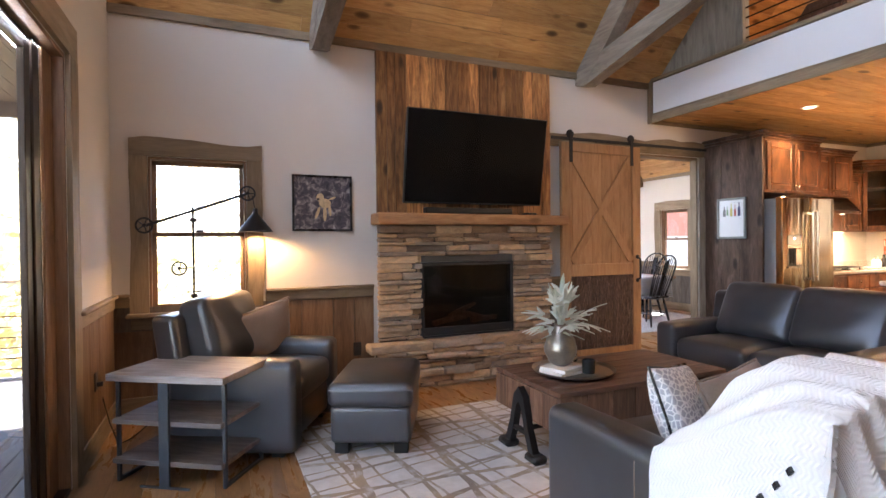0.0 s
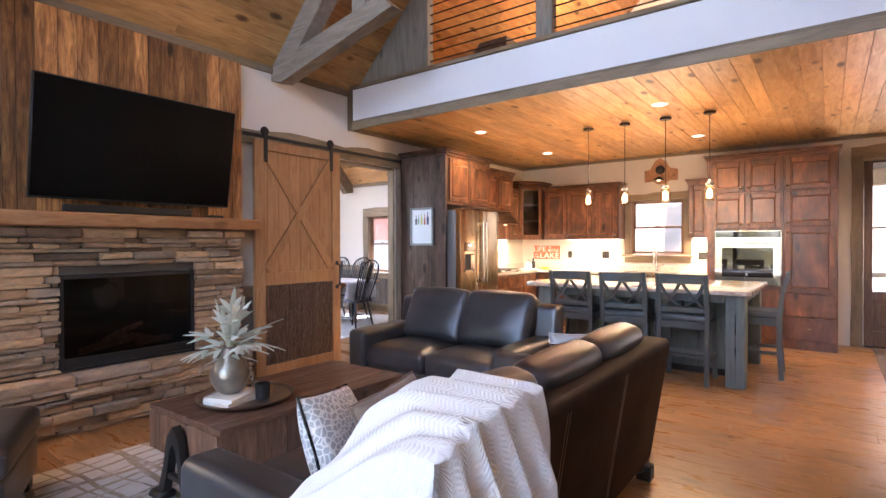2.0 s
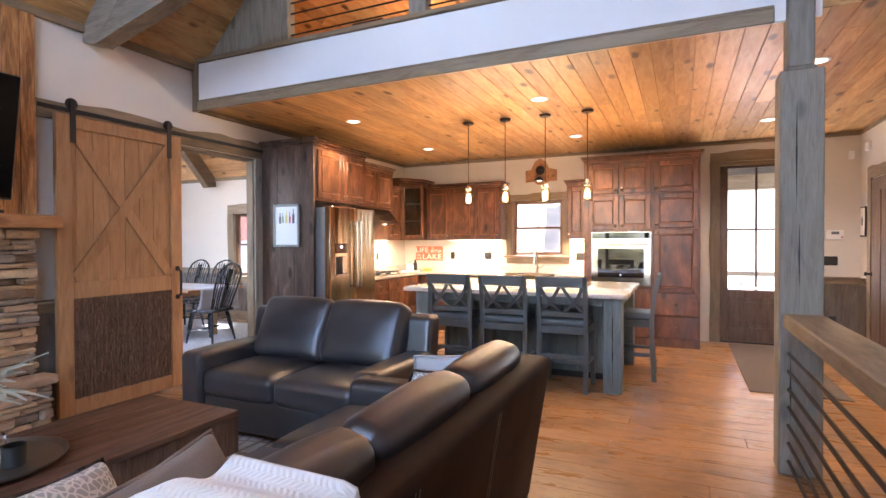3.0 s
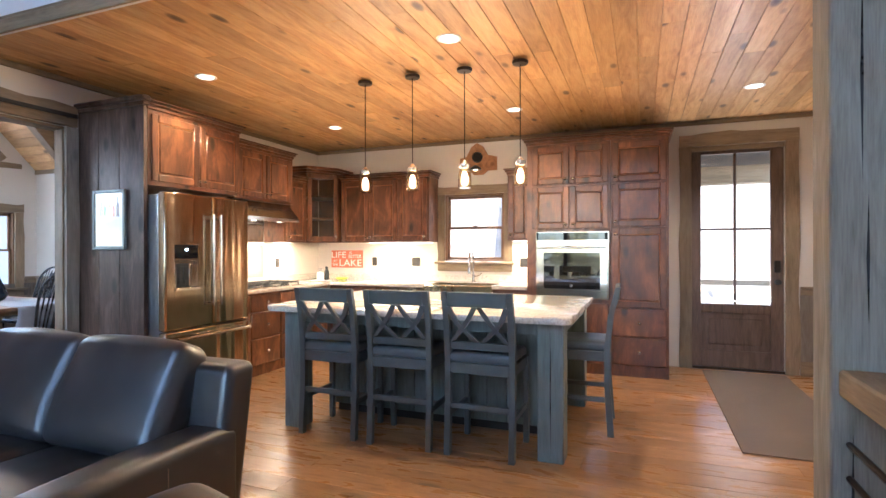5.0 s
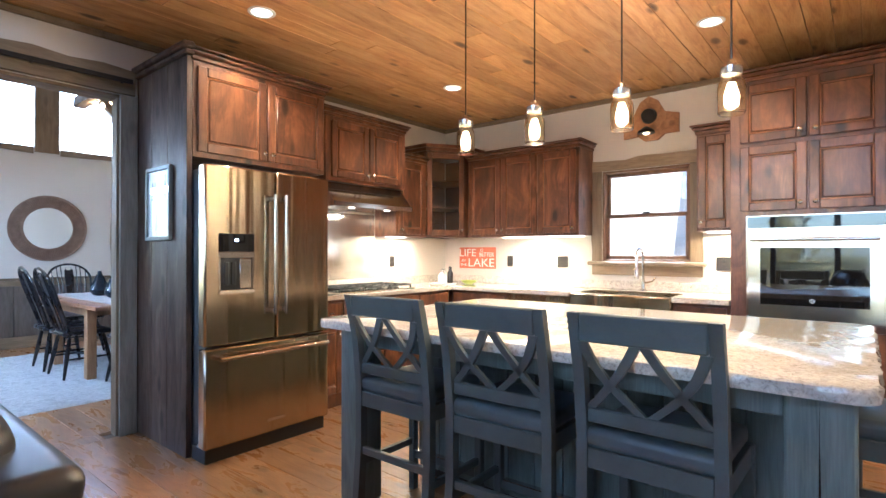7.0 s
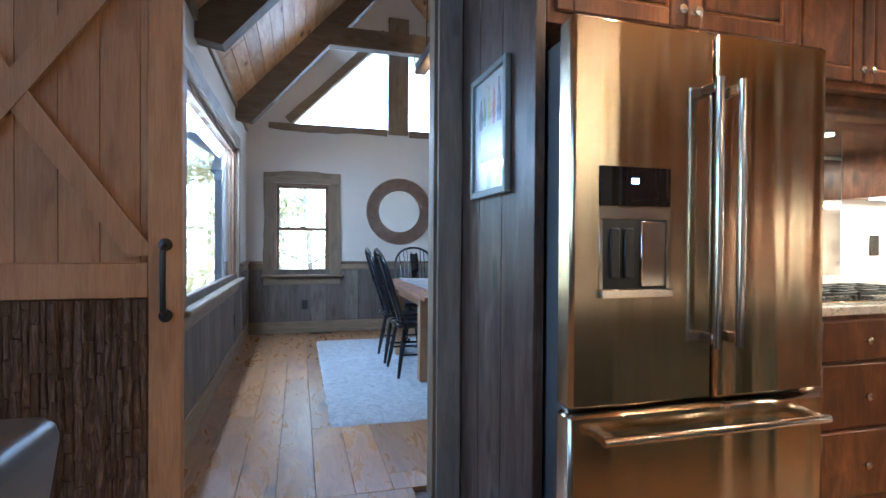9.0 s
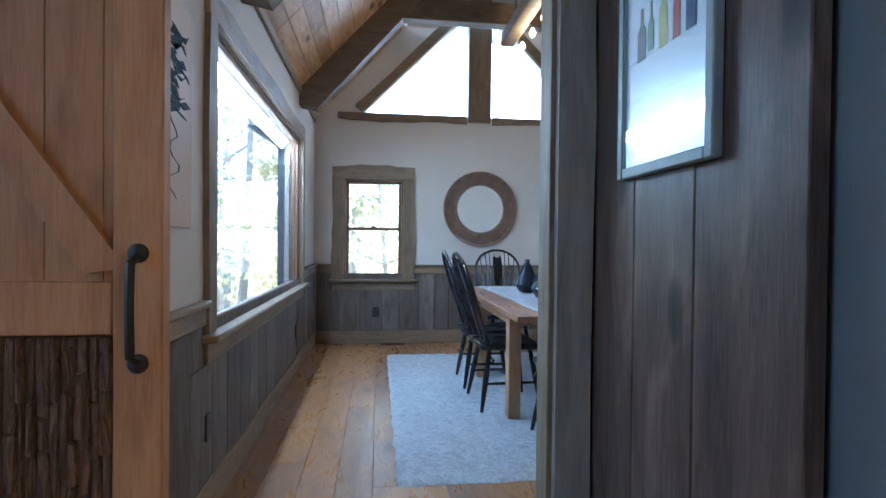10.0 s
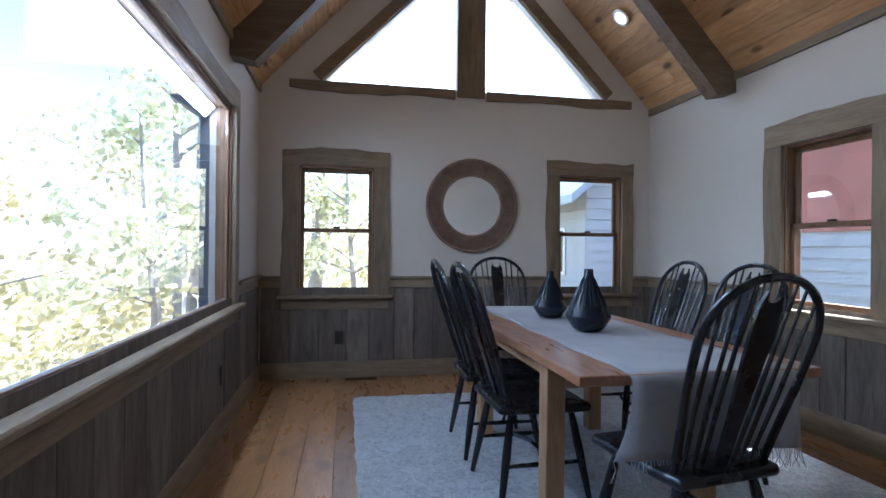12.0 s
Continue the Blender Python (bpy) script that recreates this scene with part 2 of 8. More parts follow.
def grid_rug_material(name):
    """Off-white pile with worn brown lines that cross at uneven spacing."""
    m, nt, b = begin(name)
    base = coords(nt)
    wob = grain(nt, base, 3.0, 3, 0.5)
    fine = grain(nt, base, 180.0, 2, 0.7)
    worn = grain(nt, base, 9.0, 5, 0.7)
    sep = nt.nodes.new("ShaderNodeSeparateXYZ")
    nt.links.new(base, sep.inputs[0])
    line = None
    for k, (axis, tilt, step, w, ph) in enumerate(((0, 0.10, 0.31, 0.016, 0.02), (1, -0.12, 0.27, 0.014, 0.1), (0, -0.06, 0.53, 0.022, 0.3), (1, 0.09, 0.41, 0.018, 0.2), (0, 0.17, 0.19, 0.008, 0.13), (1, -0.2, 0.23, 0.008, 0.05))):
        u = arith(nt, "ADD", sep.outputs[axis], arith(nt, "MULTIPLY", sep.outputs[1 - axis], tilt))
        u = arith(nt, "ADD", u, arith(nt, "MULTIPLY", wob, 0.07))
        u = arith(nt, "PINGPONG", arith(nt, "ADD", u, ph), step / 2)
        hit = arith(nt, "LESS_THAN", u, w)
        line = hit if line is None else arith(nt, "MAXIMUM", line, hit)
    line = arith(nt, "MULTIPLY", line, ramp(nt, worn, [(0.33, 0.15), (0.5, 0.95)]))
    ground = ramp(nt, worn, [(0.3, (0.50, 0.46, 0.42)), (0.65, (0.64, 0.60, 0.56))])
    ink = ramp(nt, wob, [(0.35, (0.20, 0.15, 0.10)), (0.6, (0.33, 0.24, 0.13))])
    nt.links.new(blend(nt, line, ground, ink), b.inputs["Base Color"])
    b.inputs["Roughness"].default_value, b.inputs["Sheen Weight"].default_value = 0.95, 0.2
    relief(nt, b, blend(nt, 0.4, fine, line), 0.5, 0.006)
    return m


def shag_material(name):
    m, nt, b = begin(name)
    v = coords(nt)
    a = grain(nt, v, 11.0, 6, 0.72, 2.0)
    c = grain(nt, v, 75.0, 4, 0.75, 0.8)
    nt.links.new(blend(nt, 0.5, ramp(nt, a, [(0.36, (0.22, 0.23, 0.26)), (0.58, (0.76, 0.77, 0.79))]), ramp(nt, c, [(0.36, (0.26, 0.27, 0.30)), (0.60, (0.78, 0.79, 0.81))])), b.inputs["Base Color"])
    b.inputs["Roughness"].default_value, b.inputs["Sheen Weight"].default_value = 1.0, 0.4
    relief(nt, b, blend(nt, 0.45, a, c), 1.0, 0.05)
    return m


def bark_material(name):
    m, nt, b = begin(name)
    v = coords(nt, (26, 26, 4), 7.0)
    a = grain(nt, v, 1.6, 8, 0.7, 1.6)
    nt.links.new(ramp(nt, a, [(0.3, (0.03, 0.017, 0.011)), (0.5, (0.125, 0.068, 0.04)), (0.72, (0.28, 0.18, 0.115))]), b.inputs["Base Color"])
    b.inputs["Roughness"].default_value = 0.9
    relief(nt, b, a, 1.0, 0.03)
    return m


def glass_material(name, tint=(1, 1, 1), rough=0.0):
    m, nt, b = begin(name)
    b.inputs["Base Color"].default_value = (*tint, 1)
    b.inputs["Roughness"].default_value, b.inputs["Transmission Weight"].default_value, b.inputs["IOR"].default_value = rough, 1.0, 1.45
    return m


def leaf_material(name, lo, hi):
    m, nt, b = begin(name)
    nt.links.new(ramp(nt, piece_random(nt, True), [(0.0, lo), (1.0, hi)]), b.inputs["Base Color"])
    b.inputs["Roughness"].default_value = 0.6
    tl = nt.nodes.new("ShaderNodeBsdfTranslucent")
    nt.links.new(b.inputs["Base Color"].links[0].from_socket, tl.inputs[0])
    mx = nt.nodes.new("ShaderNodeMixShader")
    mx.inputs[0].default_value = 0.45
    nt.links.new(b.outputs[0], mx.inputs[1])
    nt.links.new(tl.outputs[0], mx.inputs[2])
    nt.links.new(mx.outputs[0], nt.nodes["Material Output"].inputs[0])
    return m


def speckle_pillow_material(name):
    m, nt, b = begin(name)
    v = coords(nt)
    d, _ = cells(nt, v, 45.0, "DISTANCE_TO_EDGE")
    nt.links.new(ramp(nt, d, [(0.05, (0.80, 0.78, 0.74)), (0.16, (0.42, 0.42, 0.42))]), b.inputs["Base Color"])
    b.inputs["Roughness"].default_value = 0.95
    relief(nt, b, grain(nt, v, 200.0, 2), 0.4, 0.004)
    return m


WALL = plain("wall_paint", (0.60, 0.56, 0.51), 0.9, var=0.03, scale=1.2, bumpy=0.12, fine=220.0, gloss=0.2)
WHITE_BAND = plain("white_paint", (0.76, 0.76, 0.78), 0.85, var=0.03, scale=1.5, bumpy=0.08, fine=200.0, gloss=0.2)
PINE_X = wood("pine_ceiling_x", (0.27, 0.113, 0.035), (0.50, 0.272, 0.095), (0.63, 0.387, 0.157), "x", 0.42, 1.0, 0.45, True)
PINE_Y = wood("pine_ceiling_y", (0.24, 0.12, 0.05), (0.44, 0.25, 0.11), (0.58, 0.37, 0.18), "y", 0.45, 1.0, 0.45, True)
TRIM = wood("trim_grey_brown", (0.12, 0.09, 0.055), (0.21, 0.155, 0.095), (0.28, 0.21, 0.135), "z", 0.6, 0.25, 0.25)
TRIM_H = wood("trim_grey_brown_h", (0.12, 0.09, 0.055), (0.21, 0.155, 0.095), (0.28, 0.21, 0.135), "x", 0.6, 0.25, 0.25)
TRIM_Y = wood("trim_grey_brown_y", (0.14, 0.10, 0.065), (0.24, 0.18, 0.11), (0.31, 0.24, 0.155), "y", 0.6, 0.25, 0.25)
BEAM = wood("beam_grey", (0.12, 0.10, 0.076), (0.215, 0.182, 0.142), (0.295, 0.255, 0.205), "y", 0.7, 0.3, 0.2)
BEAM_BROWN = wood("beam_brown", (0.08, 0.055, 0.035), (0.15, 0.105, 0.065), (0.21, 0.15, 0.10), "x", 0.65, 0.3, 0.2)
POST = wood("post_grey_green", (0.145, 0.128, 0.10), (0.245, 0.222, 0.18), (0.325, 0.298, 0.245), "z", 0.7, 0.55, 0.15)
WAINSCOT = wood("wainscot_grey", (0.065, 0.051, 0.041), (0.135, 0.112, 0.092), (0.21, 0.18, 0.15), "z", 0.75, 0.35, 0.5)
# the same boards with the floor lamp's orange light put into their colour
WAINSCOT_LAMPLIT = wood("wainscot_lamplit", (0.075, 0.04, 0.02), (0.155, 0.088, 0.045), (0.22, 0.132, 0.071), "z", 0.6, 0.4, 0.3)
SASH = wood("window_sash", (0.10, 0.055, 0.03), (0.19, 0.105, 0.055), (0.26, 0.15, 0.08), "z", 0.5, 0.1, 0.1)
OAK = wood("oak_floor", (0.145, 0.065, 0.024), (0.30, 0.152, 0.059), (0.43, 0.238, 0.099), "y", 0.28, 0.6, 0.4, gloss=0.5, band=5.0, speck=0.25)
ALDER = wood("cabinet_alder", (0.022, 0.009, 0.005), (0.115, 0.043, 0.018), (0.29, 0.122, 0.048), "z", 0.33, 1.0, 0.35, gloss=0.6, band=2.4, patch=0.4, speck=0.12)
ALDER_EDGE = wood("cabinet_alder_bead", (0.17, 0.06, 0.02), (0.31, 0.125, 0.045), (0.42, 0.19, 0.072), "z", 0.35, 0.0, 0.2, gloss=0.5)
PANEL_DARK = wood("panel_dark_board", (0.026, 0.016, 0.011), (0.078, 0.050, 0.037), (0.17, 0.115, 0.085), "z", 0.45, 0.8, 0.4, gloss=0.25, band=4.0, patch=0.4)
DOOR_DARK = wood("entry_door_stain", (0.045, 0.028, 0.02), (0.11, 0.07, 0.05), (0.17, 0.115, 0.085), "z", 0.5, 0.4, 0.2)
BARN_PINE = wood("barn_door_pine", (0.21, 0.095, 0.038), (0.33, 0.17, 0.072), (0.41, 0.23, 0.105), "z", 0.6, 0.3, 0.2)
RECLAIMED = wood("reclaimed_board", (0.06, 0.022, 0.009), (0.41, 0.175, 0.058), (0.70, 0.38, 0.14), "z", 0.5, 1.0, 1.0, band=9.0, patch=0.62)
MANTLE = wood("mantle_wood", (0.17, 0.07, 0.028), (0.37, 0.175, 0.07), (0.50, 0.27, 0.12), "x", 0.5, 0.5, 0.1)
COFFEE = wood("coffee_table_wood", (0.035, 0.017, 0.010), (0.12, 0.058, 0.034), (0.25, 0.145, 0.09), "z", 0.5, 0.5, 0.6)
COFFEE_TOP = wood("coffee_table_top_wood", (0.035, 0.017, 0.010), (0.105, 0.05, 0.03), (0.18, 0.095, 0.06), "x", 0.4, 0.5, 0.4)
TABLE_STEEL = plain("dark_flat_steel", (0.06, 0.066, 0.072), 0.5, 0.6, var=0.2, scale=6.0, bumpy=0.06)
SHELF_WOOD = wood("grey_brown_shelf_wood", (0.06, 0.048, 0.04), (0.14, 0.112, 0.095), (0.22, 0.185, 0.16), "x", 0.45, 0.3, 0.3)
GREY_WOOD = wood("grey_side_table_wood", (0.15, 0.125, 0.105), (0.28, 0.24, 0.21), (0.40, 0.36, 0.33), "x", 0.4, 0.3, 0.3)
TABLE_WOOD = wood("dining_table_wood", (0.17, 0.075, 0.035), (0.29, 0.14, 0.07), (0.38, 0.20, 0.105), "y", 0.3, 0.2, 0.2, gloss=0.5)
TABLE_LEG = wood("dining_leg_wood", (0.24, 0.13, 0.06), (0.38, 0.22, 0.11), (0.46, 0.29, 0.16), "z", 0.45, 0.2, 0.2)
LEATHER = leather_material("dark_leather", (0.029, 0.027, 0.028), 0.37, 0.9)
STITCH = plain("tan_thread", (0.20, 0.145, 0.10), 0.7, var=0.1)
# browner and duller than dark_leather, for the sofa's back panel
LEATHER_BACK = leather_material("dull_leather", (0.032, 0.016, 0.010), 0.7, 0.10)
STEEL = steel_material("brushed_steel", "x", 0.17)
STEEL_H = steel_material("polished_steel", "z", 0.14, (0.62, 0.58, 0.52))
STONE = stone_material("ledge_stone")
GRANITE = granite_material("granite")
ISLAND = wood("island_teal_stain", (0.085, 0.105, 0.097), (0.155, 0.188, 0.173), (0.205, 0.24, 0.22), "z", 0.5, 0.35, 0.15)
STOOL = plain("stool_grey_paint", (0.082, 0.097, 0.094), 0.42, var=0.2, scale=6.0, bumpy=0.08, gloss=0.5)
STOOL_SEAT = leather_material("stool_seat_leather", (0.085, 0.105, 0.112), 0.42)
BLACK_METAL = plain("black_metal", (0.018, 0.017, 0.017), 0.45, 0.4, var=0.3, scale=9.0, bumpy=0.1)
GREY_METAL = plain("grey_steel_bar", (0.17, 0.18, 0.19), 0.5, 0.7, var=0.2, scale=6.0, bumpy=0.06)
BLACK_PAINT = plain("black_chair_paint", (0.010, 0.010, 0.012), 0.28, var=0.3, scale=8.0, bumpy=0.04, gloss=0.5)
BRONZE = plain("dark_bronze", (0.045, 0.033, 0.026), 0.4, 0.8, var=0.2, bumpy=0.05)
CHROME = plain("brushed_nickel", (0.62, 0.60, 0.57), 0.22, 1.0, var=0.05, bumpy=0.0)
SCREEN = plain("tv_screen", (0.003, 0.003, 0.003), 0.16, var=0.0, bumpy=0.0, gloss=0.12)
BLACK_PLASTIC = plain("black_plastic", (0.012, 0.012, 0.012), 0.4, var=0.1, bumpy=0.05)
BROWN_PLATE = plain("brown_switch_plate", (0.02, 0.017, 0.015), 0.45, var=0.1, bumpy=0.0)
WHITE_PLASTIC = plain("white_plastic", (0.75, 0.75, 0.74), 0.4, var=0.02, bumpy=0.0)
OVEN_GLASS = plain("oven_black_glass", (0.006, 0.006, 0.007), 0.018, var=0.0, bumpy=0.0, gloss=0.7)
KNIT = knit_material("white_knit")
RUG_LIVING = grid_rug_material("grid_rug")
RUG_DINING = shag_material("grey_shag")
MAT_BROWN = fabric_material("brown_runner", (0.075, 0.05, 0.035), (0.13, 0.09, 0.062), 220.0, 0.5)
RUNNER = fabric_material("grey_runner", (0.23, 0.23, 0.25), (0.38, 0.38, 0.40), 240.0, 0.5)
PILLOW_TAN = fabric_material("tan_pillow", (0.19, 0.135, 0.10), (0.30, 0.22, 0.165), 200.0, 0.3)
PILLOW_SPECK = speckle_pillow_material("speckled_pillow")
PILLOW_GREY = fabric_material("grey_pillow", (0.42, 0.42, 0.43), (0.55, 0.55, 0.56), 200.0, 0.3)
BARK = bark_material("bark")
GLASS = glass_material("clear_glass")
JAR_GLASS = glass_material("jar_glass", (1.0, 0.92, 0.76), 0.02)
MIRROR = plain("mirror_silver", (0.92, 0.93, 0.93), 0.015, 1.0, var=0.0, bumpy=0.0)
RATTAN = fabric_material("rattan", (0.16, 0.10, 0.07), (0.30, 0.21, 0.155), 120.0, 0.8, 12.0, 0.0)
CAN_GLOW = glow("can_glow", (1.0, 0.82, 0.58), 0.4)
BULB_GLOW = glow("bulb_glow", (1.0, 0.66, 0.30), 0.9)
LED_GLOW = glow("led_glow", (1.0, 0.82, 0.55), 0.5)
TRAY_PEWTER = plain("tray_pewter", (0.40, 0.385, 0.36), 0.34, 1.0, var=0.15, scale=14.0, bumpy=0.05)
VASE_PEWTER = plain("pewter_glaze", (0.25, 0.215, 0.17), 0.33, 0.65, var=0.25, scale=12.0, bumpy=0.08)
VASE_NAVY = plain("navy_glaze", (0.012, 0.018, 0.028), 0.22, var=0.25, scale=20.0, bumpy=0.05)
PAPER = plain("book_paper", (0.74, 0.72, 0.68), 0.8, var=0.04, bumpy=0.1)
PRINT = plain("print_paper", (0.72, 0.76, 0.78), 0.25, var=0.03, bumpy=0.0)
FROND = leaf_material("pale_frond", (0.50, 0.58, 0.48), (0.78, 0.82, 0.74))
RED_SIGN = plain("red_sign_paint", (0.58, 0.15, 0.075), 0.6, var=0.15, scale=15.0, bumpy=0.05)
WHITE_SIGN = plain("white_sign_paint", (0.78, 0.74, 0.68), 0.6, var=0.05, bumpy=0.0)

# ---- mesh tools ----
ORIGIN = {}


class Shape:
    """Gathers vertices and faces of one mesh."""

    def __init__(self):
        self.v, self.f = [], []

    def add(self, verts, faces, m=None):
        o = len(self.v)
        self.v += [tuple(m @ Vector(p)) if m else tuple(p) for p in verts]
        self.f += [tuple(i + o for i in f) for f in faces]
        return self

    def box(self, x0, x1, y0, y1, z0, z1, c=0.003, m=None, jit=0.0, rng=None):
        """A box with chamfered edges."""
        x0, x1, y0, y1, z0, z1 = min(x0, x1), max(x0, x1), min(y0, y1), max(y0, y1), min(z0, z1), max(z0, z1)
        c = min(c, (x1 - x0) * 0.45, (y1 - y0) * 0.45, (z1 - z0) * 0.45)
        lo, hi = (x0, y0, z0), (x1, y1, z1)
        if c <= 0:
            vs = [(hi[0] if i & 1 else lo[0], hi[1] if i & 2 else lo[1], hi[2] if i & 4 else lo[2]) for i in range(8)]
            return self.add(vs, [(0, 2, 3, 1), (4, 5, 7, 6), (0, 1, 5, 4), (2, 6, 7, 3), (0, 4, 6, 2), (1, 3, 7, 5)], m)
        vs = []
        for i in range(8):
            s = (i & 1, i >> 1 & 1, i >> 2 & 1)
            for k in range(3):
                p = [(hi[j] if s[j] else lo[j]) + (0 if j == k else (-c if s[j] else c)) for j in range(3)]
                vs.append(p)
        if jit:
            vs = [[a + rng.uniform(-jit, jit) for a in p] for p in vs]
        fs = []
        for k in range(3):
            a, b = (k + 1) % 3, (k + 2) % 3
            for side in (0, 1):
                ids = [side << k | ua << a | ub << b for ua, ub in ((0, 0), (1, 0), (1, 1), (0, 1))]
                q = [3 * i + k for i in ids]
                fs.append(tuple(q if side else q[::-1]))
        for k in range(3):
            a, b = (k + 1) % 3, (k + 2) % 3
            for sa in (0, 1):
                for sb in (0, 1):
                    i0, i1 = sa << a | sb << b, 1 << k | sa << a | sb << b
                    q = [3 * i0 + a, 3 * i1 + a, 3 * i1 + b, 3 * i0 + b]
                    fs.append(tuple(q if sa != sb else q[::-1]))
        for i in range(8):
            odd = (i & 1) ^ (i >> 1 & 1) ^ (i >> 2 & 1)
            q = (3 * i, 3 * i + 1, 3 * i + 2)
            fs.append(q if odd else q[::-1])
        return self.add(vs, fs, m)

    def soft(self, cx, cy, cz, sx, sy, sz, r, n=3, inner=4, warp=None, m=None):
        """A box with round edges, subdivided; warp bends its points."""
        h = (sx / 2, sy / 2, sz / 2)
        pos = []
        for a in h:
            q = min(r, a * 0.98)
            edge = [-a + q * (1 - math.cos(math.pi / 2 * k / n)) * 0 + q * (k / n) for k in range(n)]
            mid = [-a + q + (2 * a - 2 * q) * k / inner for k in range(inner + 1)]
            pos.append(edge + mid + [-e for e in edge[::-1]])
        ids, vs, fs = {}, [], []

        def vert(p):
            key = tuple(round(a, 6) for a in p)
            if key not in ids:
                c = [max(-(h[i] - min(r, h[i] * 0.98)), min(h[i] - min(r, h[i] * 0.98), p[i])) for i in range(3)]
                d = Vector([p[i] - c[i] for i in range(3)])
                w = Vector(c) + (d.normalized() * min(r, min(h) * 0.98) if d.length > 1e-9 else d)
                if warp:
                    w = Vector(warp(w.x, w.y, w.z))
                ids[key] = len(vs)
                vs.append((w.x + cx, w.y + cy, w.z + cz))
            return ids[key]

        for k in range(3):
            a, b = (k + 1) % 3, (k + 2) % 3
            for side in (-1, 1):
                for i in range(len(pos[a]) - 1):
                    for j in range(len(pos[b]) - 1):
                        q = []
                        for ua, ub in ((i, j), (i + 1, j), (i + 1, j + 1), (i, j + 1)):
                            p = [0, 0, 0]
                            p[k], p[a], p[b] = side * h[k], pos[a][ua], pos[b][ub]
                            q.append(vert(p))
                        fs.append(tuple(q if side > 0 else q[::-1]))
        return self.add(vs, fs, m)

    def tube(self, pts, r, n=8, m=None, close=False):
        """A round bar swept along points; r is one radius or one for each point."""
        pts = [Vector(p) for p in pts]
        rs = r if isinstance(r, (list, tuple)) else [r] * len(pts)
        vs, fs, up = [], [], None
        for i, p in enumerate(pts):
            if close:
                t = (pts[(i + 1) % len(pts)] - pts[i - 1]).normalized()
            else:
                t = (pts[min(i + 1, len(pts) - 1)] - pts[max(i - 1, 0)]).normalized()
            if up is None:
                up = Vector((0, 0, 1)) if abs(t.z) < 0.9 else Vector((1, 0, 0))
            side = t.cross(up)
            side = side.normalized() if side.length > 1e-6 else t.orthogonal().normalized()
            up = side.cross(t).normalized()
            for k in range(n):
                a = 2 * math.pi * k / n
                vs.append(p + (side * math.cos(a) + up * math.sin(a)) * rs[i])
        rings = len(pts) if close else len(pts) - 1
        for i in range(rings):
            for k in range(n):
                j = (i + 1) % len(pts)
                fs.append((i * n + k, i * n + (k + 1) % n, j * n + (k + 1) % n, j * n + k))
        if not close:
            fs.append(tuple(range(n))[::-1])
            fs.append(tuple(range((len(pts) - 1) * n, len(pts) * n)))
        return self.add(vs, fs, m)

    def lathe(self, prof, cx=0, cy=0, cz=0, n=24, m=None):
        """A turned shape from (radius, height) pairs, bottom to top."""
        vs, fs = [], []
        for r, z in prof:
            for k in range(n):
                a = 2 * math.pi * k / n
                vs.append((cx + r * math.cos(a), cy + r * math.sin(a), cz + z))
        for i in range(len(prof) - 1):
            for k in range(n):
                fs.append((i * n + k, i * n + (k + 1) % n, (i + 1) * n + (k + 1) % n, (i + 1) * n + k))
        fs.append(tuple(range(n))[::-1])
        fs.append(tuple(range((len(prof) - 1) * n, len(prof) * n)))
        return self.add(vs, fs, m)

    def prism(self, poly, axis, a0, a1, m=None):
        """A polygon, given in the two other axes in order, drawn out along an axis."""
        k = "xyz".index(axis)
        vs = []
        for a in (a0, a1):
            for p in poly:
                q = list(p)
                q.insert(k, a)
                vs.append(q)
        n = len(poly)
        fs = [tuple(range(n))[::-1], tuple(range(n, 2 * n))] + [(i, (i + 1) % n, n + (i + 1) % n, n + i) for i in range(n)]
        return self.add(vs, fs, m)

    def mesh(self, name, shift=(0, 0, 0), smooth=True):
        me = bpy.data.meshes.new(name)
        me.from_pydata([(p[0] - shift[0], p[1] - shift[1], p[2] - shift[2]) for p in self.v], [], self.f)
        bm = bmesh.new()
        bm.from_mesh(me)
        bmesh.ops.recalc_face_normals(bm, faces=bm.faces)
        bm.to_mesh(me)
        bm.free()
        if smooth:
            me.shade_smooth()
            me.set_sharp_from_angle(angle=radians(38))
        return me


def thing(name, at, label, category, group="", yaw=0.0):
    ob = new(name)
    ob.empty_display_size = 0.1
    ob.matrix_basis = pose(*at, 0, 0, yaw)
    ORIGIN[ob.name] = Vector(at)
    return tagged(ob, label, category, group)


def part(name, shape, material, parent, label="", world=False):
    """Links a shape as one mesh under a thing or part; world: its points are in world metres."""
    shift = ORIGIN.get(parent.name, Vector((0, 0, 0))) if world else (0, 0, 0)
    ob = new(name, shape.mesh(name, shift))
    ob.data.materials.append(material)
    ob.parent = parent
    ORIGIN[ob.name] = ORIGIN.get(parent.name, Vector((0, 0, 0)))
    return tagged(ob, label)


def solid(name, shape, material, label, category="", kind="structure", group=""):
    """A top-level mesh in world metres."""
    ob = new(name, shape.mesh(name))
    ob.data.materials.append(material)
    ORIGIN[ob.name] = Vector((0, 0, 0))
    return tagged(ob, label, category, group, kind)


def single(name, shape, material, at, label, category, group=""):
    """A thing of one mesh, with its origin at its base."""
    ob = new(name, shape.mesh(name, at))
    ob.data.materials.append(material)
    ob.location = at
    ORIGIN[ob.name] = Vector(at)
    return tagged(ob, label, category, group)


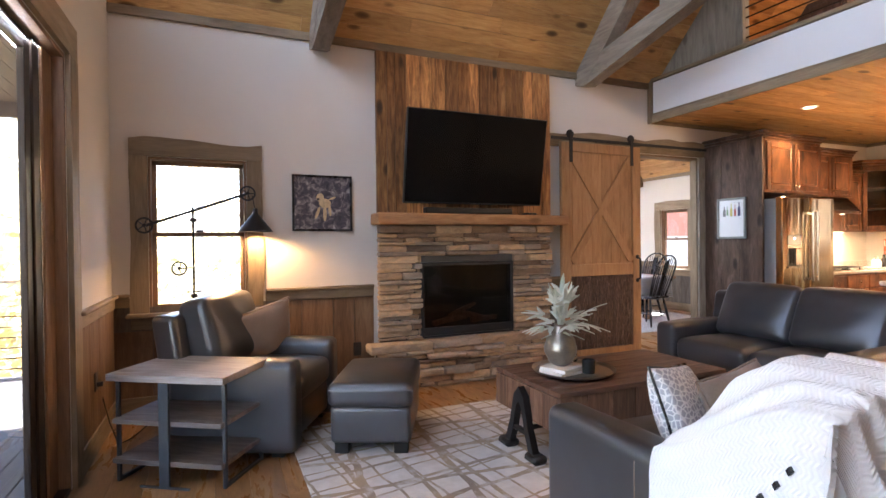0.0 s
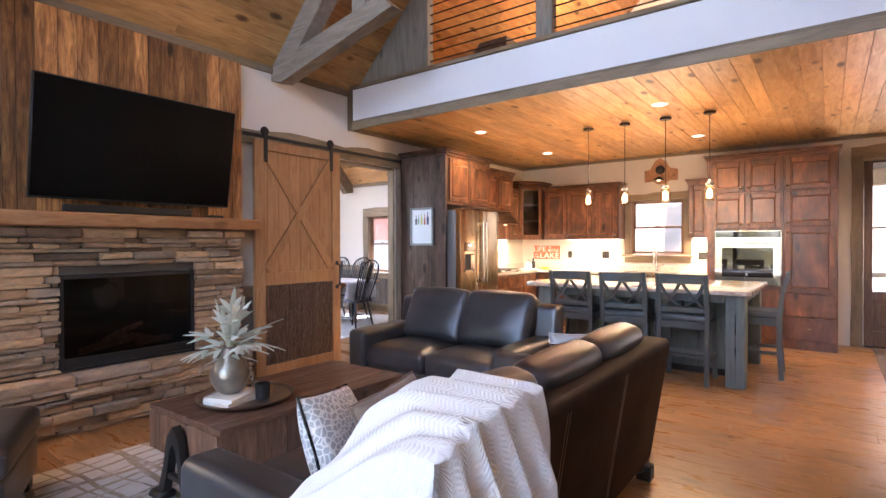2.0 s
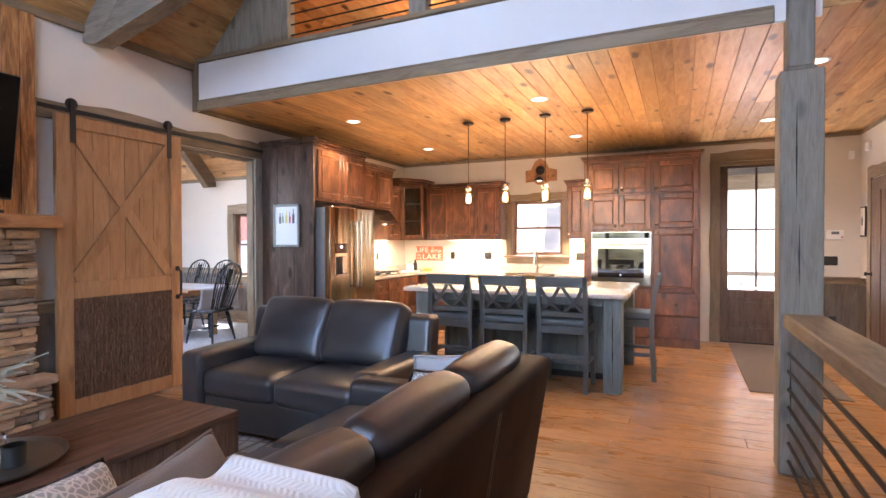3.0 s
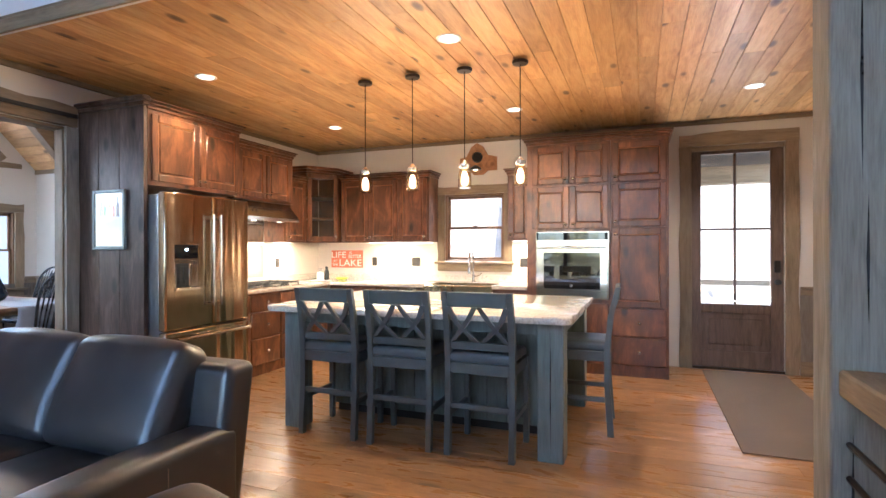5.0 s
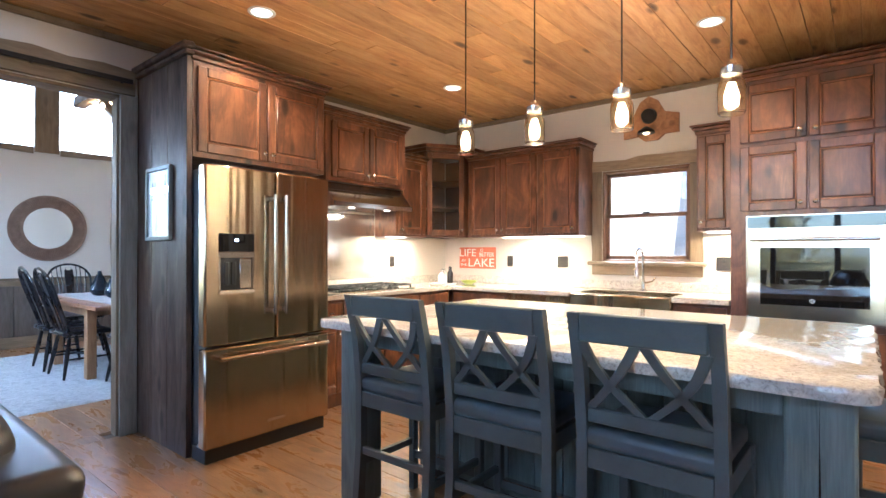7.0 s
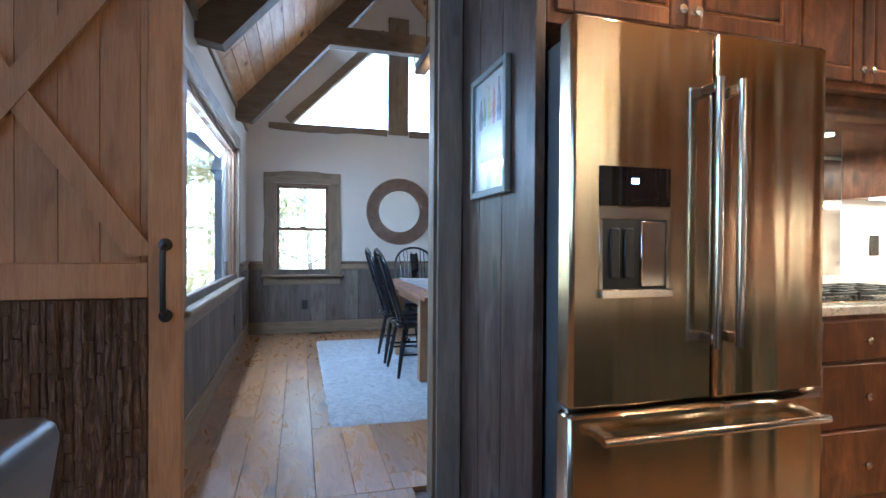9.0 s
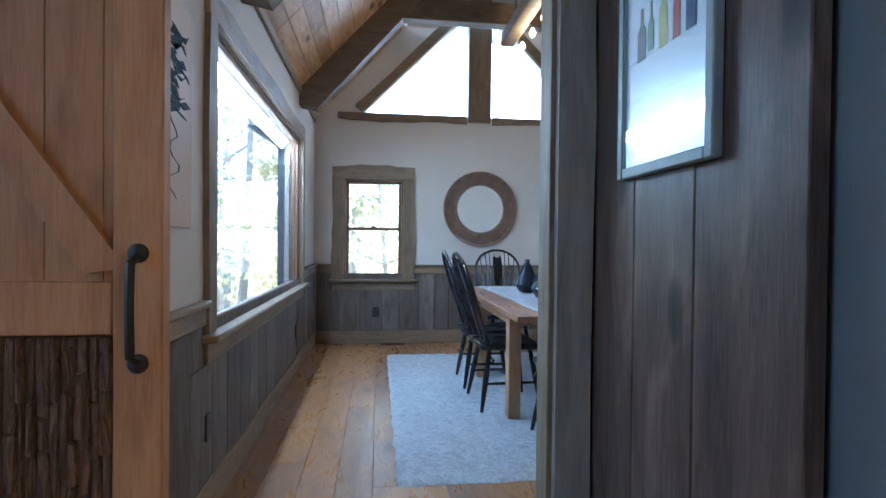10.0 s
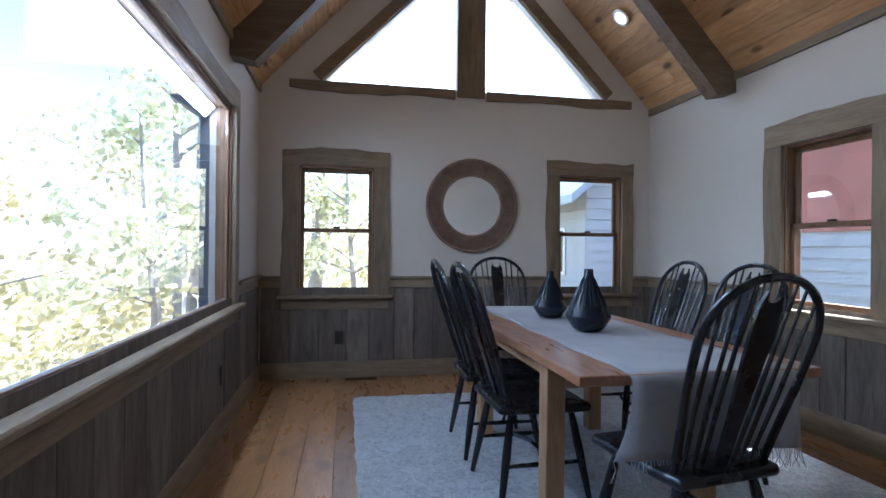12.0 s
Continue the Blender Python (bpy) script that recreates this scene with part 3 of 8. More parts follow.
def wall_shape(axis, p0, p1, a0, a1, z0, z1, holes=()):
    """A wall that stands across an axis, p0 to p1 thick, from a0 to a1 along, with openings (a0, a1, z0, z1)."""
    s = Shape()
    cuts = sorted({a0, a1, *[h[0] for h in holes], *[h[1] for h in holes]})

    def slab(u0, u1, w0, w1):
        if axis == "x":
            s.box(p0, p1, u0, u1, w0, w1, 0)
        else:
            s.box(u0, u1, p0, p1, w0, w1, 0)

    for u0, u1 in zip(cuts, cuts[1:]):
        z = z0
        for h in sorted(h for h in holes if h[0] <= u0 and h[1] >= u1):
            if h[2] > z:
                slab(u0, u1, z, h[2])
            z = h[3]
        if z < z1:
            slab(u0, u1, z, z1)
    return s

# ---- structure ----
rng = random.Random(7)
NORTH, EAST, SOUTH, WEST = 4.905, 9.20, -1.55, -0.55
EAVE, CEIL, LOFT_X = 3.165, 2.745, 4.86
RIDGE_Y = (NORTH + SOUTH) / 2
RIDGE_Z = EAVE + (NORTH - RIDGE_Y)
D_W, D_E, D_N, D_EAVE = 4.42, 8.20, 9.54, 2.60
D_MID = (D_W + D_E) / 2
PITCH = 1.08
D_RIDGE = D_EAVE + PITCH * (D_E - D_W) / 2
PC, PS = math.cos(math.atan(PITCH)), math.sin(math.atan(PITCH))
T = 0.15

north = solid("wall_north", wall_shape("y", NORTH, NORTH + T, WEST - T, EAST + T, 0, EAVE, [(-0.30, 0.42, 0.80, 2.02), (4.45, 5.757, 0, 2.34)]), WALL, "warm off-white painted wall behind fireplace and kitchen", "wall")
s = Shape().prism([(D_W - T, EAVE), (D_E + T, EAVE), (D_MID, D_RIDGE + 0.1)], "y", NORTH + 0.02, NORTH + T)
solid("wall_dining_south_gable", s, WALL, "painted gable wall above the dining doorway", "wall")
west = solid("wall_west", wall_shape("x", WEST - T, WEST, SOUTH - T, NORTH, 0, EAVE, [(0.25, 3.66, 0, 2.36)]), WALL, "off-white painted wall with sliding glass door", "wall")
s = Shape().prism([(SOUTH, EAVE), (NORTH, EAVE), (RIDGE_Y, RIDGE_Z)], "x", EAST, EAST + T)
solid("wall_east_gable", s, WALL, "painted gable wall under the pine roof", "wall")
# the west gable is glazed above the sliding door
s = Shape()
for sg in (-1, 1):
    yy = [RIDGE_Y + sg * d for d in (RIDGE_Y - SOUTH, RIDGE_Y - SOUTH - 0.55, 0.08, 0.0)]
    s.prism([(yy[0], EAVE), (yy[1], EAVE), (yy[1], EAVE + 0.15), (yy[2], RIDGE_Z - 0.48), (yy[2], EAVE + 0.15), (yy[3], EAVE + 0.15), (yy[3], RIDGE_Z)], "x", WEST - T, WEST)
    s.prism([(yy[1], EAVE), (yy[3], EAVE), (yy[3], EAVE + 0.15), (yy[1], EAVE + 0.15)], "x", WEST - T, WEST)
solid("wall_west_gable", s, WALL, "painted gable wall framing tall glazing", "wall")
gw = thing("window_west_gable", (WEST - 0.08, RIDGE_Y, EAVE + 0.15), "tall triangular gable glazing above the sliding door", "window")
gw["kind"] = "structure"
for sg in (-1, 1):
    yy = [RIDGE_Y + sg * d for d in (RIDGE_Y - SOUTH - 0.55, 0.08)]
    g = part("pane", Shape().prism([(yy[0], EAVE + 0.15), (yy[1], EAVE + 0.15), (yy[1], RIDGE_Z - 0.48)], "x", WEST - 0.08, WEST - 0.076), GLASS, gw, world=True)
    g.visible_shadow = False
south = solid("wall_south", wall_shape("y", SOUTH - T, SOUTH, WEST - T, EAST + T, 0, EAVE), WALL, "off-white painted wall beside the entry", "wall")
east = solid("wall_east", wall_shape("x", EAST, EAST + T, SOUTH - T, NORTH, 0, EAVE, [(2.13, 2.93, 1.17, 2.04), (-0.90, -0.01, 0, 2.46)]), WALL, "cream painted kitchen wall with window and entry door", "wall")
dwest = solid("wall_dining_west", wall_shape("x", D_W - T, D_W, NORTH + T, D_N + T, 0, D_EAVE, [(5.86, 8.50, 0.78, 2.13)]), WALL, "off-white dining room wall with a large picture window", "wall")
deast = solid("wall_dining_east", wall_shape("x", D_E, D_E + T, NORTH + T, D_N + T, 0, D_EAVE, [(7.26, 7.90, 0.79, 1.92)]), WALL, "off-white dining room side wall", "wall")
dn = wall_shape("y", D_N, D_N + T, D_W, D_E, 0, 2.66, [(4.76, 5.44, 0.75, 1.91), (7.22, 7.89, 0.75, 1.91)])
TRI_L, TRI_R, TRI_Z, TRI_TOP = (4.97, 6.20), (6.46, 7.69), 2.66, 3.90
dn.prism([(D_W + 0.02, 2.66), (4.97, 2.66), (6.20, TRI_TOP), (6.20, D_EAVE + 0.04 + PITCH * (6.20 - D_W))], "y", D_N, D_N + T)
dn.prism([(D_E - 0.02, 2.66), (7.69, 2.66), (6.46, TRI_TOP), (6.46, D_EAVE + 0.04 + PITCH * (D_E - 6.46))], "y", D_N, D_N + T)
dn.prism([(6.20, 2.66), (6.46, 2.66), (6.46, D_EAVE + PITCH * (D_E - 6.46)), (D_MID, D_RIDGE), (6.20, D_EAVE + PITCH * (6.20 - D_W))], "y", D_N, D_N + T)
dnorth = solid("wall_dining_north", dn, WALL, "off-white dining gable wall with windows", "wall")

floor = solid("floor", Shape().box(WEST - T, EAST + T, SOUTH - T, NORTH + T, -0.22, -0.022, 0).box(D_W - T, D_E + T, NORTH + T, D_N + T, -0.22, -0.022, 0), DOOR_DARK, "wide-plank oak floor with a satin finish", "floor")


# pine board ceilings
def boards(s, length, count, width, m, r, thick=0.018):
    """Rows of boards along local x from 0, laid side by side along local y, hanging below local z 0."""
    for i in range(count):
        x = -r.uniform(0, 2.0)
        while x < length:
            n = x + r.uniform(1.8, 3.6)
            a, b = max(0, x), min(length, n)
            if b - a > 0.02:
                s.box(a + 0.0008, b - 0.0008, i * width + 0.0012, (i + 1) * width - 0.0012, -thick + r.uniform(0, 0.0015), 0, 0.0025, m)
            x = n
    return s


slope = (NORTH - RIDGE_Y) * math.sqrt(2)
W = 0.142
s = Shape()
L = EAST - WEST
boards(s, L, int(slope / W) + 1, W, pose(WEST, NORTH, EAVE, 135, 0, 0) @ Matrix.Scale(-1, 4, (0, 0, 1)) @ Matrix.Identity(4), rng)
boards(s, L, int(slope / W) + 1, W, pose(WEST, SOUTH, EAVE, 45, 0, 0), rng)
solid("ceiling_living", s, PINE_X, "knotty pine board vaulted ceiling", "ceiling")
s = Shape()
boards(s, EAST - LOFT_X - 0.02, int((NORTH - SOUTH) / W) + 1, W, pose(LOFT_X + 0.02, SOUTH - 0.05, CEIL + 0.018), rng)
solid("ceiling_kitchen", s, PINE_X, "warm knotty pine board kitchen ceiling", "ceiling")
s = Shape()
dslope = (D_MID - D_W) / PC
dl = D_N - NORTH - T
for sx, x0, turn in ((1, D_W, 0), (-1, D_E, 0)):
    m = Matrix.Translation((x0, NORTH + T, D_EAVE)) @ Matrix(((0, sx * PC, -PS * sx, 0), (1, 0, 0, 0), (0, PS, PC, 0), (0, 0, 0, 1)))
    boards(s, dl, int(dslope / W) + 1, W, m, rng)
solid("ceiling_dining", s, PINE_Y, "knotty pine board vaulted dining ceiling", "ceiling")
# roof above the boards
s = Shape()
for y0, sg in ((NORTH + T + 0.35, -1), (SOUTH - T - 0.35, 1)):
    run = abs(y0 - RIDGE_Y)
    z0 = RIDGE_Z - run + 0.03
    s.prism([(y0, z0), (RIDGE_Y, RIDGE_Z + 0.03), (RIDGE_Y, RIDGE_Z + 0.25), (y0, z0 + 0.22)], "x", WEST - T - 0.35, EAST + T + 0.35)
ROOF = plain("roof_shingle", (0.055, 0.052, 0.05), 0.9, var=0.3, scale=6.0, bumpy=0.3, fine=60.0)
solid("roof_main", s, ROOF, "dark shingled main roof", "roof")
s = Shape()
for x0, sg in ((D_W - T - 0.04, 1), (D_E + T + 0.45, -1)):
    z0 = D_RIDGE - PITCH * abs(D_MID - x0) + 0.03
    s.prism([(x0, z0), (D_MID, D_RIDGE + 0.03), (D_MID, D_RIDGE + 0.24), (x0, z0 + 0.2)], "y", NORTH + T + 0.3, D_N + T + 0.05)
solid("roof_dining", s, ROOF, "dark shingled dining wing roof", "roof")
# loft floor, its painted face and trim
solid("loft_floor", Shape().box(LOFT_X + 0.03, EAST, SOUTH, NORTH, CEIL + 0.02, 3.14, 0), PINE_X, "loft floor above the kitchen", "floor")
solid("loft_band", Shape().box(LOFT_X, LOFT_X + 0.028, -0.27, NORTH, 2.70, 3.16, 0), WHITE_BAND, "white painted band along the loft edge", "wall")
band_trim = solid("trim_loft", Shape().box(LOFT_X - 0.022, LOFT_X - 0.002, -0.03, NORTH - 0.03, 2.69, 2.775, 0.004), TRIM_Y, "grey-brown stained boards edging the loft", "trim")
part("trim_board", Shape().box(LOFT_X - 0.012, LOFT_X - 0.002, -0.03, NORTH - 0.05, 2.777, 2.80, 0.003), TRIM_Y, band_trim)
part("trim_board", Shape().box(LOFT_X - 0.025, LOFT_X + 0.16, -0.03, NORTH - 0.03, 3.165, 3.205, 0.006), TRIM_Y, band_trim)
part("trim_board", Shape().box(LOFT_X - 0.024, LOFT_X - 0.002, NORTH - 0.075, NORTH - 0.001, 2.69, 3.165, 0.004), TRIM, band_trim)
# gable infill beside the loft railing
infill = solid("loft_infill", Shape().prism([(NORTH, EAVE + 0.04), (NORTH - 0.02, EAVE + 0.04), (3.84, EAVE + 0.04), (3.84, EAVE + NORTH - 3.84 - 0.02)], "x", 4.95, 4.99), POST, "grey stained boards closing the gable beside the loft railing", "wall")


def live_edge(p0, p1, w, amp, r, n=9):
    """A board outline from p0 to p1, straight on the inner side, uneven on the outer, w wide to the left of the way."""
    d = Vector((p1[0] - p0[0], p1[1] - p0[1]))
    nrm = Vector((-d.y, d.x)).normalized()
    outer, ph = [], r.uniform(0, 6)
    for i in range(n + 1):
        k = i / n
        off = w + amp * (math.sin(ph + 5.1 * k * max(1, d.length)) * 0.6 + r.uniform(-0.5, 0.5))
        outer.append((p0[0] + d.x * k + nrm.x * off, p0[1] + d.y * k + nrm.y * off))
    return [tuple(p0), tuple(p1)] + outer[::-1]


def casing(parent, axis, plane, inward, a0, a1, z0, z1, w, sill=True, thick=0.026, amp=0.012, foot=None, label="live-edge grey-brown wood casing"):
    """Live-edge boards round an opening on the room side of a wall."""
    p0, p1 = (plane, plane + inward * thick)
    zb = z0 if foot is None else foot
    mh = TRIM_H if axis == "y" else TRIM_Y
    out = []
    for poly, mt in ((live_edge((a0, zb), (a0, z1), w, amp, rng), TRIM), (live_edge((a1, z1), (a1, zb), w, amp, rng), TRIM), (live_edge((a0 - w, z1 + 0.002), (a1 + w, z1 + 0.002), w * 1.05, amp * 1.6, rng), mh)):
        out.append(part("casing_board", Shape().prism(poly, axis, *sorted((p0 + inward * 0.0005, p1))), mt, parent, world=True))
    if sill:
        b0, b1 = sorted((plane + inward * 0.0005, plane + inward * 0.075))
        c0, c1 = sorted((plane + inward * 0.0005, plane + inward * 0.024))
        st, ap = Shape(), Shape()
        if axis == "y":
            st.box(a0 - w - 0.03, a1 + w + 0.03, b0, b1, z0 - 0.035, z0 - 0.002, 0.008)
            ap.box(a0 - w, a1 + w, c0, c1, z0 - 0.13, z0 - 0.037, 0.004)
        else:
            st.box(b0, b1, a0 - w - 0.03, a1 + w + 0.03, z0 - 0.035, z0 - 0.002, 0.008)
            ap.box(c0, c1, a0 - w, a1 + w, z0 - 0.13, z0 - 0.037, 0.004)
        part("sill_board", st, mh, parent, world=True)
        part("apron_board", ap, mh, parent, world=True)


def window(name, axis, plane, inward, a0, a1, z0, z1, w, label, rail=True, sill=True, fw=0.045, deep=0.45):
    """A sash window in a wall's opening: frame, panes and live-edge casing."""
    mid = plane - inward * T * deep
    base = (((a0 + a1) / 2, mid, z0) if axis == "y" else (mid, (a0 + a1) / 2, z0))
    win = thing(name, base, label, "window")
    win["kind"] = "structure"

    def bar(s, u0, u1, w0, w1, d0, d1, c=0.004):
        q0, q1 = sorted((mid + inward * d0, mid + inward * d1))
        return s.box(u0, u1, q0, q1, w0, w1, c) if axis == "y" else s.box(q0, q1, u0, u1, w0, w1, c)

    e = 0.001
    for u in ((a0 + e, a0 + 0.018, z0 + e, z1 - e), (a1 - 0.018, a1 - e, z0 + e, z1 - e), (a0 + 0.019, a1 - 0.019, z1 - 0.018, z1 - e), (a0 + 0.019, a1 - 0.019, z0 + e, z0 + 0.018)):
        part("jamb", bar(Shape(), *u, -0.06, T * deep - 0.002, 0.002), SASH, win, world=True)
    zm = (z0 + z1) / 2 if rail else None
    sashes = [(z0 + 0.02, zm + 0.018, 0.0), (zm - 0.018, z1 - 0.02, -0.032)] if rail else [(z0 + 0.02, z1 - 0.02, 0.0)]
    for lo, hi, d in sashes:
        f = Shape()
        for u in ((a0 + 0.02, a0 + 0.02 + fw * 0.75, lo, hi), (a1 - 0.02 - fw * 0.75, a1 - 0.02, lo, hi), (a0 + 0.02, a1 - 0.02, lo, lo + fw * 0.8), (a0 + 0.02, a1 - 0.02, hi - fw * 0.8, hi)):
            bar(f, *u, d, d + 0.028)
        fr = part("sash", f, SASH, win, world=True)
        g = part("pane", bar(Shape(), a0 + 0.05, a1 - 0.05, lo + 0.03, hi - 0.03, d + 0.012, d + 0.016, 0), GLASS, fr, world=True)
        g.visible_shadow = False
    if rail:
        part("latch", bar(Shape(), (a0 + a1) / 2 - 0.03, (a0 + a1) / 2 + 0.03, zm + 0.019, zm + 0.034, 0.004, 0.026), BRONZE, win, world=True)
    casing(win, axis, plane, inward, a0, a1, z0, z1, w, sill)
    return win


window("window_living", "y", NORTH, -1, -0.30, 0.42, 0.80, 2.02, 0.125, "double-hung window with live-edge wood casing, bright outside")
window("window_kitchen", "x", EAST, -1, 2.13, 2.93, 1.17, 2.04, 0.10, "double-hung kitchen window with wood casing above the sink")
window("window_dining_left", "y", D_N, -1, 4.76, 5.44, 0.75, 1.91, 0.135, "double-hung dining window with live-edge wood casing")
window("window_dining_right", "y", D_N, -1, 7.22, 7.89, 0.75, 1.91, 0.12, "double-hung dining window with live-edge wood casing")
window("window_dining_side", "x", D_E, -1, 7.26, 7.90, 0.79, 1.92, 0.15, "double-hung side window with live-edge wood casing")
window("window_picture", "x", D_W, 1, 5.86, 8.50, 0.78, 2.13, 0.11, "large fixed picture window with wood casing", rail=False, fw=0.03, deep=0.30)
tri = thing("window_gable", (6.33, D_N + 0.07, 2.66), "pair of triangular gable windows with live-edge casing", "window")
tri["kind"] = "structure"
for poly in ([(4.985, 2.675), (6.19, 2.675), (6.19, 3.88)], [(6.47, 2.675), (7.675, 2.675), (6.47, 3.88)]):
    g = part("pane", Shape().prism(poly, "y", D_N + 0.075, D_N + 0.079), GLASS, tri, world=True)
    g.visible_shadow = False
for nm, poly, mt in (
    ("casing_board", live_edge((6.18, 2.665), (4.68, 2.665), 0.085, 0.02, rng), TRIM_H), ("casing_board", live_edge((7.98, 2.665), (6.48, 2.665), 0.085, 0.022, rng), TRIM_H),
    ("casing_board", live_edge((4.955, 2.668), (6.185, 3.91), 0.10, 0.006, rng), TRIM_H), ("casing_board", live_edge((6.475, 3.91), (7.705, 2.668), 0.10, 0.006, rng), TRIM_H),
    ("casing_board", [(6.195, 2.60), (6.465, 2.60), (6.465, 4.15), (6.195, 4.15)], TRIM)):
    part(nm, Shape().prism(poly, "y", D_N - 0.028 - (0.003 if len(poly) == 4 else 0), D_N - 0.001), mt, tri, world=True)

# doorway between living and dining
dw = thing("door_dining_opening", (5.0, NORTH + 0.07, 0), "cased doorway to the dining room with live-edge head board", "doorway")
dw["kind"] = "structure"
part("jamb", Shape().box(5.63, 5.756, NORTH - 0.002, NORTH + 0.095, 0, 2.316, 0.003), TRIM, dw, world=True)
part("jamb", Shape().box(4.451, 4.475, NORTH - 0.002, NORTH + T + 0.002, 0, 2.316, 0.003), TRIM, dw, world=True)
part("jamb", Shape().box(4.451, 5.756, NORTH - 0.002, NORTH + T + 0.002, 2.317, 2.339, 0.003), TRIM_H, dw, world=True)
part("casing_board", Shape().prism(live_edge((5.645, 2.34), (5.645, 0), 0.105, 0.006, rng), "y", NORTH - 0.030, NORTH - 0.003), POST, dw, world=True)
part("head_board", Shape().prism(live_edge((3.41, 2.345), (5.735, 2.345), 0.16, 0.034, rng, 12), "y", NORTH - 0.035, NORTH - 0.003), TRIM_H, dw, world=True)
part("casing_board", Shape().box(5.745, 5.86, NORTH + T + 0.001, NORTH + T + 0.025, 0, 2.42, 0.004), TRIM, dw, world=True)


# wainscot: boards, cap rail, base
def wainscot(name, axis, plane, inward, a0, a1, gaps=(), top=0.83, cap=0.905, base=0.15, skip=()):
    """Board wainscot with a cap rail and base along a wall; gaps (a0, a1, top) lie under windows, skip are openings."""
    host = solid(name, Shape().box(*((a0, a1, *sorted((plane + inward * 0.0008, plane + inward * 0.004)), 0, top) if axis == "y" else (*sorted((plane + inward * 0.0008, plane + inward * 0.004)), a0, a1, 0, top)), 0), WAINSCOT, "grey-brown vertical board wainscot with cap rail", "wainscot")
    spans, a = [], a0
    for g in sorted(skip):
        spans.append((a, g[0]))
        a = g[1]
    spans.append((a, a1))

    def piece(nm, u0, u1, w0, w1, d, mt, c=0.003, d0=0.0045):
        q = sorted((plane + inward * d0, plane + inward * d))
        sh = Shape().box(u0, u1, *q, w0, w1, c) if axis == "y" else Shape().box(*q, u0, u1, w0, w1, c)
        part(nm, sh, mt, host, world=True)

    for u0, u1 in spans:
        u = u0
        while u < u1 - 0.02:
            n = min(u1, u + rng.uniform(0.17, 0.30))
            if u1 - n < 0.06:
                n = u1
            limit = top - 0.005
            for g in gaps:
                if u < g[1] and n > g[0]:
                    limit = min(limit, g[2])
            piece("board", u + 0.002, n - 0.002, base - 0.02, limit, rng.uniform(0.014, 0.018), WAINSCOT_LAMPLIT if name in ("wainscot_north", "wainscot_west") else WAINSCOT)
            u = n
        cuts, a = [], u0
        for g in sorted(gaps):
            if g[0] > u0 and g[1] < u1:
                cuts.append((a, g[0]))
                a = g[1]
        cuts.append((a, u1))
        mh = TRIM_H if axis == "y" else TRIM_Y
        for c0, c1 in cuts:
            if c1 - c0 > 0.02:
                piece("cap_rail", c0, c1, top, cap - 0.03, 0.024, mh)
                piece("cap_ledge", c0, c1, cap - 0.028, cap, 0.05, mh, 0.008)
        piece("baseboard", u0, u1, 0.0, base, 0.026, mh)


wainscot("wainscot_north", "y", NORTH, -1, WEST, 1.50, [(-0.43, 0.56, 0.66)], 0.845, 0.95)
wainscot("wainscot_north_right", "y", NORTH, -1, 3.42, 4.40, [], 0.845, 0.95)
wainscot("wainscot_west", "x", WEST, 1, 3.80, NORTH - 0.03, [], 0.845, 0.95)
wainscot("wainscot_east", "x", EAST, -1, SOUTH, -1.03, [], 0.84, 0.93)
wainscot("wainscot_south", "y", SOUTH, 1, 4.9, EAST - 0.03, [], 0.84, 0.93, skip=[(7.80, 8.92)])
wainscot("wainscot_dining_west", "x", D_W, 1, NORTH + T, D_N, [(5.73, 8.63, 0.65)], 0.825, 0.928)
wainscot("wainscot_dining_north", "y", D_N, -1, D_W + 0.03, D_E, [(4.62, 5.58, 0.62), (7.09, 8.02, 0.62)], 0.815, 0.918)
wainscot("wainscot_dining_east", "x", D_E, -1, NORTH + T, D_N - 0.03, [(7.10, 8.06, 0.66)], 0.815, 0.918)
# trim where ceiling boards meet walls
s = solid("trim_eave", Shape().box(WEST, LOFT_X, NORTH - 0.03, NORTH - 0.001, EAVE - 0.075, EAVE - 0.005, 0.004), TRIM_H, "brown stained board along the eaves", "trim")
for y0 in (D_W, D_E - 0.025):
    part("trim_board", Shape().box(y0, y0 + 0.025, NORTH + T, D_N, D_EAVE - 0.07, D_EAVE - 0.005, 0.004), TRIM_Y, s, world=True)
part("trim_board", Shape().box(EAST - 0.025, EAST - 0.001, SOUTH, NORTH, CEIL - 0.05, CEIL - 0.004, 0.004), TRIM_Y, s, world=True)
part("trim_board", Shape().box(LOFT_X + 0.03, EAST - 0.03, NORTH - 0.025, NORTH - 0.001, CEIL - 0.05, CEIL - 0.004, 0.004), TRIM_H, s, world=True)
part("trim_board", Shape().box(LOFT_X + 0.03, EAST - 0.03, SOUTH + 0.001, SOUTH + 0.025, CEIL - 0.05, CEIL - 0.004, 0.004), TRIM_H, s, world=True)


